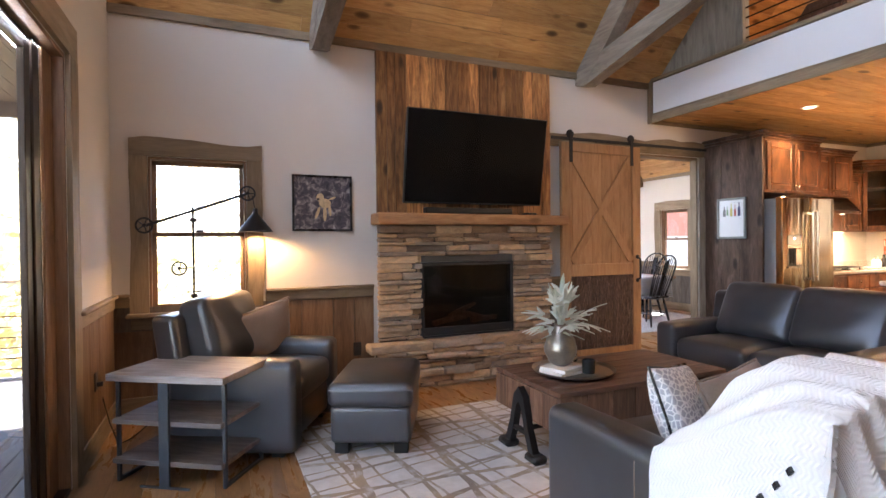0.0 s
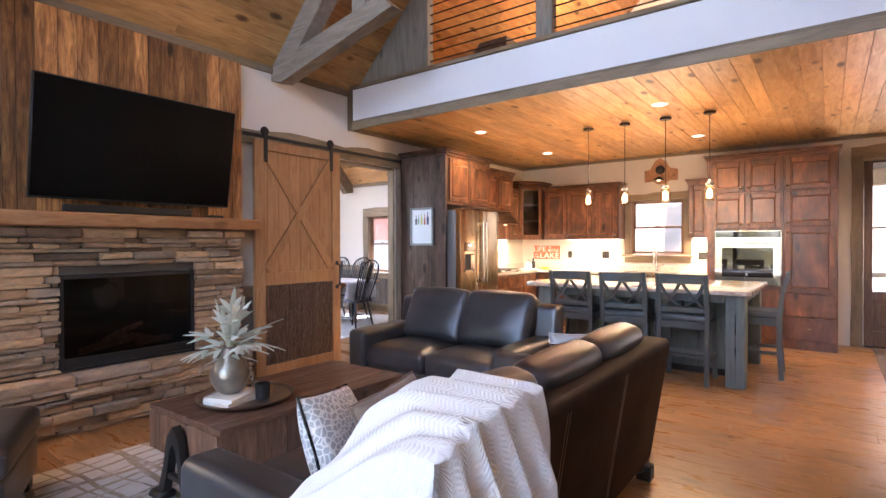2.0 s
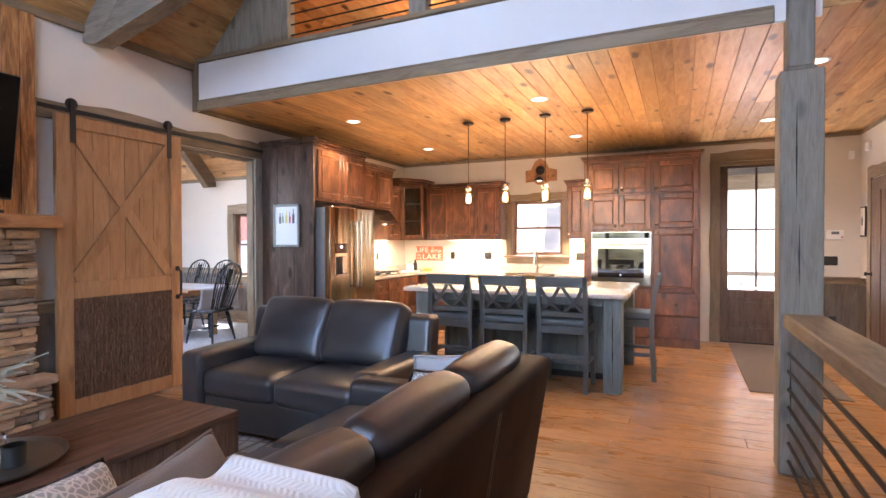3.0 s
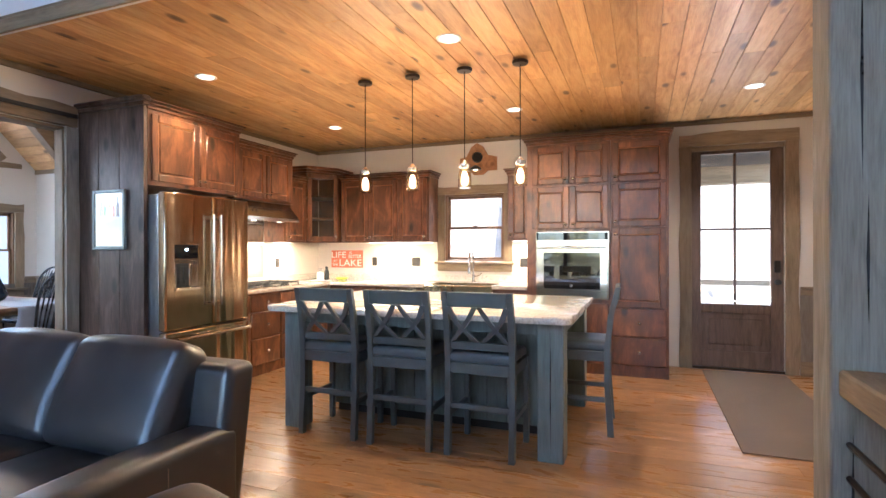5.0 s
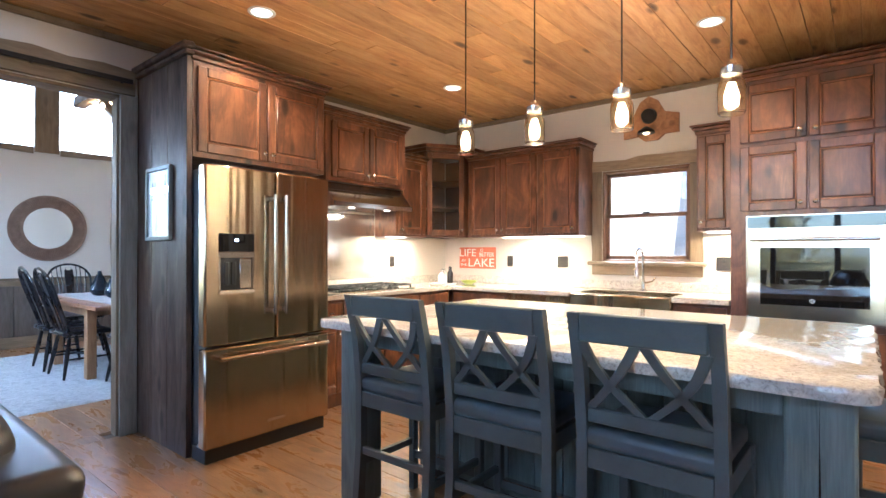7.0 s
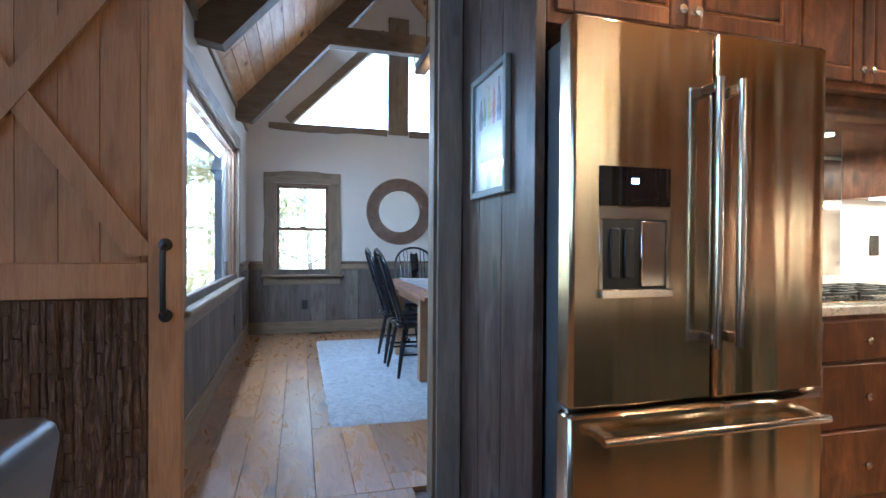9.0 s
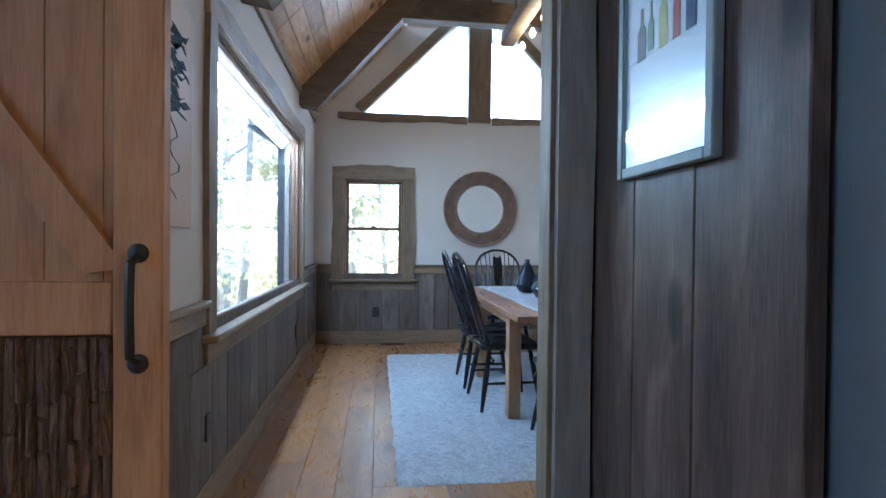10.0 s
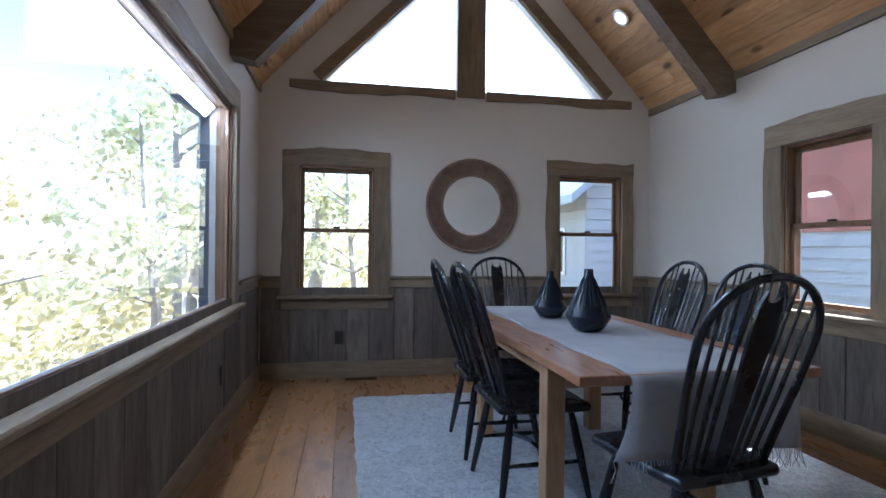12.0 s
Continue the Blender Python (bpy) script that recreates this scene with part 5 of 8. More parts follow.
fern = thing("staghorn_fern", (2.21, 3.04, 0.77), "pale green staghorn fern fronds in the vase", "plant")
r3 = random.Random(11)
for k in range(11):
    a = k * 2.4 + r3.uniform(-0.3, 0.3)
    up = r3.uniform(0.10, 0.22) if k > 4 else r3.uniform(0.26, 0.36)
    out = r3.uniform(0.14, 0.24) if k > 4 else r3.uniform(0.03, 0.10)
    droop = r3.uniform(0.05, 0.14) if k > 4 else 0.0
    stem = [Vector((out * t * math.cos(a), out * t * math.sin(a), -0.03 + up * t - droop * t ** 3)) for t in (0, 0.3, 0.65, 1.0)]
    side = Vector((-math.sin(a), math.cos(a), 0.25 * math.sin(3 * a))).normalized()
    d = (stem[3] - stem[1]).normalized()
    nrm = d.cross(side).normalized()
    s = Shape()

    def lobe(p, ang, ln, wd):
        """A strap-shaped lobe with a raised midrib and a slightly hooked tip."""
        dd = (d * math.cos(ang) + side * math.sin(ang)).normalized()
        nn = dd.cross(nrm).normalized()
        rows = []
        for t, w in ((0, 0.9), (0.35, 1.0), (0.7, 0.75), (1.0, 0.12)):
            c = p + dd * ln * t - Vector((0, 0, 0.025 * t * t)) + side * math.sin(ang) * 0.02 * t * t
            rows += [c - nn * wd * w, c + nrm * 0.005, c + nn * wd * w]
        fs = []
        for i in range(3):
            fs += [(3 * i, 3 * i + 1, 3 * i + 4, 3 * i + 3), (3 * i + 1, 3 * i + 2, 3 * i + 5, 3 * i + 4)]
        s.add(rows, fs)

    lobe(stem[0], 0.0, (stem[2] - stem[0]).length, 0.013)
    lobe(stem[1], 0.0, (stem[3] - stem[1]).length, 0.022)
    for base, ang, ln in ((2, -0.45, 0.13), (2, 0.05, 0.16), (2, 0.5, 0.13), (2, -0.95, 0.09), (2, 0.95, 0.09), (1, 0.75, 0.10), (1, -0.75, 0.10)):
        lobe(stem[base], ang + r3.uniform(-0.12, 0.12), ln * r3.uniform(0.8, 1.25), 0.0165)
    part("frond", s, FROND, fern)
mug = thing("mug", (2.345, 2.93, 0.482), "matte black ceramic mug on the tray", "mug")
part("body", Shape().lathe([(0.036, 0), (0.040, 0.006), (0.042, 0.085), (0.039, 0.085), (0.036, 0.01), (0.0, 0.01)], n=24), BLACK_PLASTIC, mug)
part("handle", Shape().tube([(0.04, 0, 0.02), (0.065, 0, 0.03), (0.068, 0, 0.055), (0.04, 0, 0.07)], 0.006, 6, m=pose(0, 0, 0, 0, 0, 70)), BLACK_PLASTIC, mug)
orb = single("glass_orb", Shape().lathe([(0.01, 0), (0.035, 0.012), (0.05, 0.045), (0.044, 0.075), (0.02, 0.095), (0.012, 0.10)], 2.37, 3.15, 0.482, 20), glass_material("smoky_glass", (0.9, 0.86, 0.8)), (2.37, 3.15, 0.482), "small round glass ornament on the tray", "ornament")

# pillows
def pillow(name, m, w, h, d, mat_, label, cat="pillow"):
    ob = thing(name, m.translation, label, cat)
    ob.matrix_basis = m

    def warp(x, y, z):
        k = max(0, 1 - (2 * x / w) ** 2) ** 0.5 * max(0, 1 - (2 * z / h) ** 2) ** 0.5
        pull = 1 - 0.08 * (1 - k)
        return (x * pull * (1 + 0.05 * abs(2 * z / h) ** 3), y * (0.12 + 1.0 * k), z * pull * (1 + 0.05 * abs(2 * x / w) ** 3))
    part("cover", Shape().soft(0, 0, 0, w, d, h, 0.03, inner=10, warp=warp), mat_, ob)
    ring = [(-w / 2, -h / 2), (-w / 2, h / 2), (w / 2, h / 2), (w / 2, -h / 2)]
    pts = []
    for i in range(4):
        a, b2 = ring[i], ring[(i + 1) % 4]
        for k in range(6):
            u = k / 6
            x, z = a[0] + (b2[0] - a[0]) * u, a[1] + (b2[1] - a[1]) * u
            sag = 1 - 0.07 * (1 - abs(2 * u - 1))
            pts.append((x * sag * 0.985, 0, z * sag * 0.985))
    part("piping", Shape().tube(pts, 0.006, 6, close=True), BLACK_PAINT if mat_ == PILLOW_SPECK else mat_, ob)
    return ob


pillow("throw_pillow", pose(1.93, 1.83, 0.61, -22, 8, 22), 0.40, 0.40, 0.16, PILLOW_SPECK, "grey and white speckled throw pillow with dark piping on the sofa")
pillow("throw_pillow", pose(2.15, 1.70, 0.60, -25, -6, 6), 0.42, 0.40, 0.16, PILLOW_TAN, "taupe throw pillow on the sofa")
pillow("throw_pillow", pose(3.50, 1.53, 0.68, 16, 0, -62), 0.32, 0.32, 0.14, PILLOW_GREY, "pale grey throw pillow at the end of the sofa")
pillow("throw_pillow", pose(3.41, 1.57, 0.635, 24, 10, -34), 0.31, 0.30, 0.13, PILLOW_SPECK, "grey and white speckled throw pillow leaning on a grey one")
pillow("throw_pillow", pose(0.50, 4.34, 0.68, -18, 14, -152), 0.46, 0.42, 0.16, PILLOW_TAN, "tan throw pillow on the leather armchair")


# white knit throw over the sofa back and arm
def throw(name):
    """A folded knit cloth draped over the sofa's back corner."""
    nu, nv = 150, 120
    me = bpy.data.meshes.new(name)
    r = random.Random(5)

    def ease(k):
        k = min(1.0, max(0.0, k))
        return k * k * (3 - 2 * k)

    def spread(u, v):
        su = -0.56 + 1.01 * u
        lift = math.exp(-((su - 0.13) / 0.075) ** 2)
        back = 0.68 - 0.44 * lift + 0.05 * math.sin(11 * su)
        front = 0.52 - 0.26 * ease((su + 0.05) / 0.4)
        return su, -back + (back + front) * v

    def place(u, v):
        # su runs from the arm's outer side along the sofa, tv from behind the back over it and forwards down to the arm
        su, tv = spread(u, v)
        x = 1.47 + max(0.0, su)
        y = 1.01 + max(0.0, tv)
        along_top = ease((x - 1.47) / 0.28)
        fall = min(1.0, max(0.0, (y - 1.08 - 0.22 * along_top) / 0.46))
        fall = 0.45 * fall + 0.55 * ease(fall)
        z = 0.893 + 0.04 * math.sin(math.pi / 2 * min(1.0, (x - 1.47) / 0.22)) - 0.245 * fall
        soft = noise.noise(Vector((su * 2.6, tv * 1.4, 3.0)))
        crease = noise.noise(Vector((su * 8.0 + tv * 2.0, tv * 1.6, 8.0)))
        phase = 58 * su + 7 * tv + 5 * soft + 3 * crease
        ridge = 0.5 + 0.5 * math.sin(phase)
        ripple = ease((su + 0.04) / 0.12)
        z += 0.024 * ridge * ripple + 0.012 * crease + 0.012
        if su < 0:
            k = min(1.0, -su * 5)
            z += su * (0.97 + 0.05 * math.sin(9 * v))
            x -= 0.022 + (0.022 * abs(crease) + 0.02 * (0.5 + soft)) * k - 0.05 * su * k
        if tv < 0:
            k = min(1.0, -tv * 4)
            z += tv * 0.96 * (1 if su >= 0 else 0.35)
            y -= 0.026 + (0.052 * ridge * ripple + 0.025 * abs(crease)) * k + 0.02 * k
            x += 0.014 * math.cos(phase) * k * ripple
            if su < 0:
                y += 0.05 * k
        return (x, y, max(z, 0.09 + 0.03 * soft))

    vs = [place(i / nu, j / nv) for j in range(nv + 1) for i in range(nu + 1)]
    fs = [(j * (nu + 1) + i, j * (nu + 1) + i + 1, (j + 1) * (nu + 1) + i + 1, (j + 1) * (nu + 1) + i) for j in range(nv) for i in range(nu)]
    me.from_pydata(vs, [], fs)
    lay = me.uv_layers.new(name="UVMap")
    for poly in me.polygons:
        for li in poly.loop_indices:
            vi = me.loops[li].vertex_index
            su, tv = spread((vi % (nu + 1)) / nu, (vi // (nu + 1)) / nv)
            lay.data[li].uv = (su + 2.0, tv + 2.0)
    me.shade_smooth()
    ob = new(name, me)
    me.materials.append(KNIT)
    sm = ob.modifiers.new("thick", "SOLIDIFY")
    sm.thickness = 0.012
    tagged(ob, "white chunky knit throw blanket draped over the sofa", "blanket")
    for k in range(4):
        goal = Vector((1.41, 1.075 + 0.034 * k, 0.765 - 0.045 * k))
        p = min((Vector(q) for q in vs if q[0] < 1.47), key=lambda q: (q.yz - goal.yz).length)
        d = 0.0075
        dia = [(p.y, p.z + d * 1.5), (p.y + d, p.z), (p.y, p.z - d * 1.5), (p.y - d, p.z)]
        o = new("stitch", Shape().prism(dia, "x", p.x - 0.014, p.x - 0.002).mesh("stitch"))
        o.data.materials.append(BLACK_PAINT)
        o.parent = ob
    return ob


throw("throw_blanket")

# fireplace
fire = thing("fireplace", (2.45, 4.85, 0), "stacked ledge stone fireplace with raised hearth and black firebox", "fireplace")
part("core", Shape().box(1.55, 1.93, 4.84, NORTH - 0.002, 0.0, 1.48, 0).box(2.94, 3.36, 4.84, NORTH - 0.002, 0, 1.48, 0).box(1.93, 2.94, 4.84, NORTH - 0.002, 1.14, 1.48, 0).box(1.50, 3.40, 4.72, 4.839, 0, 0.33, 0), plain("mortar", (0.10, 0.085, 0.07), 0.95, bumpy=0.3), fire, "dark recessed mortar", world=True)
box_ = part("firebox", Shape().box(1.94, 1.965, 4.80, NORTH + 0.25, 0.425, 1.135, 0.002).box(2.905, 2.93, 4.80, NORTH + 0.25, 0.425, 1.135, 0.002).box(1.966, 2.904, 4.80, NORTH + 0.25, 1.105, 1.135, 0.002).box(1.966, 2.904, 4.80, NORTH + 0.25, 0.425, 0.445, 0.002).box(1.966, 2.904, NORTH + 0.002 - 0.03, NORTH - 0.004, 0.446, 1.104, 0.002), BLACK_METAL, fire, "black steel firebox", world=True)
part("louver", Shape().box(1.966, 2.904, 4.802, 4.815, 0.446, 0.52, 0.003), BLACK_METAL, box_, world=True)
g = part("glass", Shape().box(1.967, 2.903, 4.818, 4.822, 0.521, 1.104, 0), OVEN_GLASS, box_, "dark glass front", world=True)
g.data.materials.clear()
g.data.materials.append(glass_material("smoked_glass", (0.55, 0.52, 0.5)))
for k, (x, y, z, ang, ln, rr) in enumerate(((2.25, 4.858, 0.575, 8, 0.36, 0.028), (2.50, 4.852, 0.60, -14, 0.34, 0.026), (2.38, 4.856, 0.665, 22, 0.30, 0.022), (2.62, 4.858, 0.565, 4, 0.28, 0.026))):
    d = Vector((math.cos(radians(ang)), 0, math.sin(radians(ang)))) * ln / 2
    part("log", Shape().tube([Vector((x, y, z)) - d, Vector((x, y, z)) - d * 0.3 + Vector((0, 0, 0.008)), Vector((x, y, z)) + d], [rr, rr * 1.1, rr * 0.85], 8), BARK, box_, world=True)
part("hearth_cap", Shape().box(1.40, 1.99, 4.66, 4.839, 0.345, 0.42, 0.012, jit=0.006, rng=r2), STONE, fire, world=True)
for x0, x1 in ((1.995, 2.50), (2.505, 3.0), (3.005, 3.46)):
    part("hearth_cap", Shape().box(x0, x1, 4.655 + r2.uniform(-0.012, 0.012), 4.839, 0.35, 0.42 + r2.uniform(-0.004, 0.002), 0.012, jit=0.006, rng=r2), STONE, fire, world=True)


def ledge_stones(x0, x1, z0, z1, face, back, hole=None):
    z = z0
    while z < z1 - 0.012:
        h = r2.choice((0.032, 0.04, 0.05, 0.058, 0.07))
        if z1 - (z + h) < 0.03:
            h = z1 - z
        x = x0
        while x < x1 - 0.01:
            n = min(x1, x + r2.uniform(0.13, 0.42))
            if x1 - n < 0.08:
                n = x1
            a, b = x, n
            if hole and z < hole[3] - 0.005 and z + h > hole[2] + 0.005:
                if a < hole[0] < b:
                    b = hole[0]
                    n = hole[1]
                elif hole[0] <= a < hole[1]:
                    x = hole[1]
                    continue
            f = face + r2.uniform(-0.055, 0.022)
            part("stone", Shape().box(a + 0.003, b - 0.003, f, back, z + 0.003, z + h - 0.003, 0.009, jit=0.0065, rng=r2), STONE, fire, world=True)
            x = n
        z += h


ledge_stones(1.515, 3.395, 0.425, 1.485, 4.80, 4.838, (1.938, 2.932, 0.42, 1.14))
ledge_stones(1.47, 3.43, 0.0, 0.345, 4.685, 4.718)
mant = single("mantel_shelf", Shape().box(1.47, 3.47, 4.60, NORTH - 0.045, 1.49, 1.59, 0.01, jit=0.004, rng=r2), MANTLE, (2.47, 4.75, 1.49), "thick orange-brown timber mantel beam over the fireplace", "mantel")
boards_ = thing("reclaimed_cladding", (2.48, NORTH - 0.02, 1.59), "weathered reclaimed boards cladding the chimney breast", "wall cladding")
boards_["kind"] = "structure"
x = 1.535
while x < 3.43:
    n = min(3.435, x + r2.uniform(0.075, 0.16))
    if 3.435 - n < 0.05:
        n = 3.435
    part("board", Shape().box(x + 0.0015, n - 0.0015, NORTH - 0.044 - r2.uniform(0, 0.007), NORTH - 0.002, 1.592, 3.085, 0.003), RECLAIMED, boards_, world=True)
    x = n
tv = thing("television", (2.47, 4.86, 1.66), "large black flat television tilted down above the mantel", "television")
tm = pose(2.473, 4.655, 2.105, 9.5, 0, 0)
part("bezel", Shape().box(-0.735, 0.735, -0.004, 0.035, -0.425, 0.425, 0.006, tm), BLACK_PLASTIC, tv, world=True)
part("screen", Shape().box(-0.725, 0.725, -0.0065, -0.0045, -0.41, 0.415, 0, tm), SCREEN, tv, "glossy dark screen, off", world=True)
part("bracket", Shape().box(2.30, 2.64, 4.69, 4.855, 1.95, 2.25, 0.004), BLACK_METAL, tv, world=True)
sb = single("soundbar", Shape().soft(2.41, 4.74, 1.625, 0.92, 0.09, 0.06, 0.015), BLACK_PLASTIC, (2.41, 4.74, 1.595), "black soundbar on the mantel", "soundbar")
single("streaming_box", Shape().soft(3.10, 4.76, 1.604, 0.12, 0.10, 0.024, 0.008), BLACK_PLASTIC, (3.10, 4.76, 1.592), "small black media box on the mantel", "media box")


# framed picture of a dog as plain shapes
def blob(cx, cy, rx, ry, n=14, turn=0.0):
    return [(cx + rx * math.cos(a) * math.cos(turn) - ry * math.sin(a) * math.sin(turn), cy + rx * math.cos(a) * math.sin(turn) + ry * math.sin(a) * math.cos(turn)) for a in [2 * math.pi * k / n for k in range(n)]]


dog = thing("framed_painting", (1.045, NORTH - 0.02, 1.435), "square painting of a tan dog on dark blue, thin black frame", "painting")
x0, x1, z0, z1, y = 0.785, 1.305, 1.435, 1.925, NORTH
for u in ((x0, x0 + 0.018, z0, z1), (x1 - 0.018, x1, z0, z1), (x0 + 0.0185, x1 - 0.0185, z0, z0 + 0.018), (x0 + 0.0185, x1 - 0.0185, z1 - 0.018, z1)):
    part("frame_bar", Shape().box(u[0], u[1], y - 0.035, y - 0.003, u[2], u[3], 0.003), BLACK_PAINT, dog, world=True)


def painted(name):
    m, nt, b = begin(name)
    v = coords(nt)
    d, c = cells(nt, v, 38.0)
    n = grain(nt, v, 16.0, 4, 0.6, 1.0)
    nt.links.new(ramp(nt, n, [(0.3, (0.025, 0.022, 0.035)), (0.48, (0.07, 0.06, 0.075)), (0.58, (0.20, 0.175, 0.175)), (0.70, (0.40, 0.36, 0.34))]), b.inputs["Base Color"])
    b.inputs["Roughness"].default_value = 0.6
    relief(nt, b, n, 0.4, 0.004)
    return m


part("canvas", Shape().box(x0 + 0.019, x1 - 0.019, y - 0.022, y - 0.004, z0 + 0.019, z1 - 0.019, 0), painted("dark_blue_canvas"), dog, world=True)
DOG_TAN = plain("painted_tan", (0.55, 0.40, 0.22), 0.6, var=0.35, scale=30.0)
cx, cz = (x0 + x1) / 2, (z0 + z1) / 2
tan = Shape()
for k, e in enumerate((blob(cx + 0.02, cz, 0.052, 0.042), blob(cx - 0.022, cz + 0.05, 0.033, 0.037), blob(cx - 0.045, cz - 0.085, 0.013, 0.058, turn=-0.35), blob(cx + 0.018, cz - 0.09, 0.015, 0.068), blob(cx + 0.062, cz - 0.06, 0.012, 0.055, turn=0.1), blob(cx + 0.085, cz + 0.045, 0.032, 0.009, turn=0.35), blob(cx - 0.005, cz + 0.062, 0.012, 0.026, turn=0.3))):
    tan.prism(e, "y", y - 0.0235 - 0.0004 * k, y - 0.0222)
part("muzzle", Shape().prism(blob(cx - 0.04, cz + 0.035, 0.012, 0.010), "y", y - 0.0272, y - 0.0262), BLACK_PAINT, dog, world=True)
part("figure", tan, DOG_TAN, dog, "tan figure in thick paint", world=True)

# outlets by the fireplace
def plate(name, at, axis, w=0.072, h=0.118, material=BROWN_PLATE, label="dark brown outlet plate on the wainscot"):
    s = Shape()
    sx, sy = (w, 0.008) if axis == "y" else (0.008, w)
    s.box(at[0] - sx / 2, at[0] + sx / 2, at[1] - sy / 2, at[1] + sy / 2, at[2] - h / 2, at[2] + h / 2, 0.003)
    p = thing(name, (at[0], at[1], at[2] - h / 2), label, "outlet")
    part("plate", s, material, p, world=True)
    q = Shape()
    sx, sy = (0.034, 0.011) if axis == "y" else (0.011, 0.034)
    for dz in (-0.022, 0.022):
        q.box(at[0] - sx / 2, at[0] + sx / 2, at[1] - sy / 2, at[1] + sy / 2, at[2] + dz - 0.015, at[2] + dz + 0.015, 0.004)
    part("socket", q, BLACK_PLASTIC, p, world=True)
    return p


plate("outlet", (1.34, NORTH - 0.022, 0.37), "y")
plate("outlet", (WEST + 0.022, 4.18, 0.46), "x")
single("power_plug", Shape().soft(WEST + 0.045, 4.17, 0.445, 0.035, 0.03, 0.03, 0.006), BLACK_PLASTIC, (WEST + 0.03, 4.17, 0.43), "black lamp plug in the outlet", "plug")

# barn door
bd = thing("door_barn", (4.085, 4.83, 0.03), "sliding pine barn door with X braces and bark panel, slid aside", "door")
bd["kind"] = "structure"
X0, X1, Z0, Z1, YF, YB = 3.54, 4.63, 0.03, 2.385, 4.805, 4.85
x = X0 + 0.02
while x < X1 - 0.02:
    n = min(X1 - 0.02, x + 0.132)
    part("plank", Shape().box(x + 0.001, n - 0.001, 4.828, YB, 1.0, 2.36, 0.001), BARN_PINE, bd, world=True)
    x = n
for u in ((X0, X0 + 0.115, Z0, Z1), (X1 - 0.115, X1, Z0, Z1)):
    part("stile", Shape().box(u[0], u[1], YF, YB + 0.001, u[2], u[3], 0.004), BARN_PINE, bd, world=True)
for z0, z1 in ((Z0, 0.15), (0.945, 1.075), (2.285, Z1)):
    part("rail", Shape().box(X0 + 0.116, X1 - 0.116, YF + 0.001, YB, z0, z1, 0.004), BARN_PINE, bd, world=True)
a, b = Vector((X0 + 0.116, 1.076)), Vector((X1 - 0.116, 2.284))
for p, q in ((a, b), (Vector((a.x, b.y)), Vector((b.x, a.y)))):
    d = (q - p).normalized()
    n = Vector((-d.y, d.x)) * 0.042
    k = 0.05
    part("brace", Shape().prism([tuple(p + n + d * k), tuple(p - n + d * k * 0.2), tuple(q - n - d * k), tuple(q + n - d * k * 0.2)], "y", YF + (0.002 if p == a else 0.0045), 4.827), BARN_PINE, bd, world=True)
x = X0 + 0.117
while x < X1 - 0.12:
    n = min(X1 - 0.117, x + r2.uniform(0.016, 0.034))
    s = Shape()
    zz = 0.152
    while zz < 0.94:
        z2 = min(0.943, zz + r2.uniform(0.07, 0.24))
        s.box(x, n, YF + 0.010 - r2.uniform(0, 0.016), YB, zz, z2, 0.006, jit=0.003, rng=r2)
        zz = z2
    part("bark_strip", s, BARK, bd, world=True)
    x = n
part("handle", Shape().tube([(4.575, YF, 1.14), (4.575, YF - 0.045, 1.12), (4.575, YF - 0.05, 1.01), (4.575, YF - 0.045, 0.90), (4.575, YF, 0.88)], 0.011, 8), BLACK_METAL, bd, world=True)
for z in (1.143, 0.877):
    part("handle_plate", Shape().lathe([(0.024, 0), (0.024, 0.006), (0.014, 0.012)], n=14, m=pose(4.575, YF - 0.001, z, 90, 0, 0)), BLACK_METAL, bd, world=True)
for x in (3.66, 4.50):
    part("hanger_strap", Shape().box(x - 0.022, x + 0.022, YF - 0.008, YF - 0.001, 2.17, 2.50, 0.002), BLACK_METAL, bd, world=True)
    part("hanger_wheel", Shape().lathe([(0.042, -0.01), (0.045, -0.006), (0.038, 0), (0.045, 0.006), (0.042, 0.01)], n=18, m=pose(x, YF + 0.012, 2.475, 90, 0, 0)), BLACK_METAL, bd, world=True)
track = single("barn_door_track", Shape().box(3.42, 5.70, 4.812, 4.822, 2.405, 2.438, 0.002), BLACK_METAL, (4.5, 4.817, 2.405), "black steel sliding door track", "door track")
for x in (3.5, 4.05, 4.6, 5.15, 5.65):
    part("bolt", Shape().lathe([(0.011, 0), (0.011, 0.06)], n=8, m=pose(x, 4.87, 2.422, 90, 0, 0)), BLACK_METAL, track, world=True)

# ---- kitchen ----
def knob(parent, m, x, z):
    part("knob", Shape().lathe([(0.009, 0), (0.007, 0.012), (0.015, 0.02), (0.016, 0.027), (0.009, 0.032)], n=12, m=m @ pose(x, -0.022, z, 90, 0, 0)), CHROME, parent, "nickel knob")


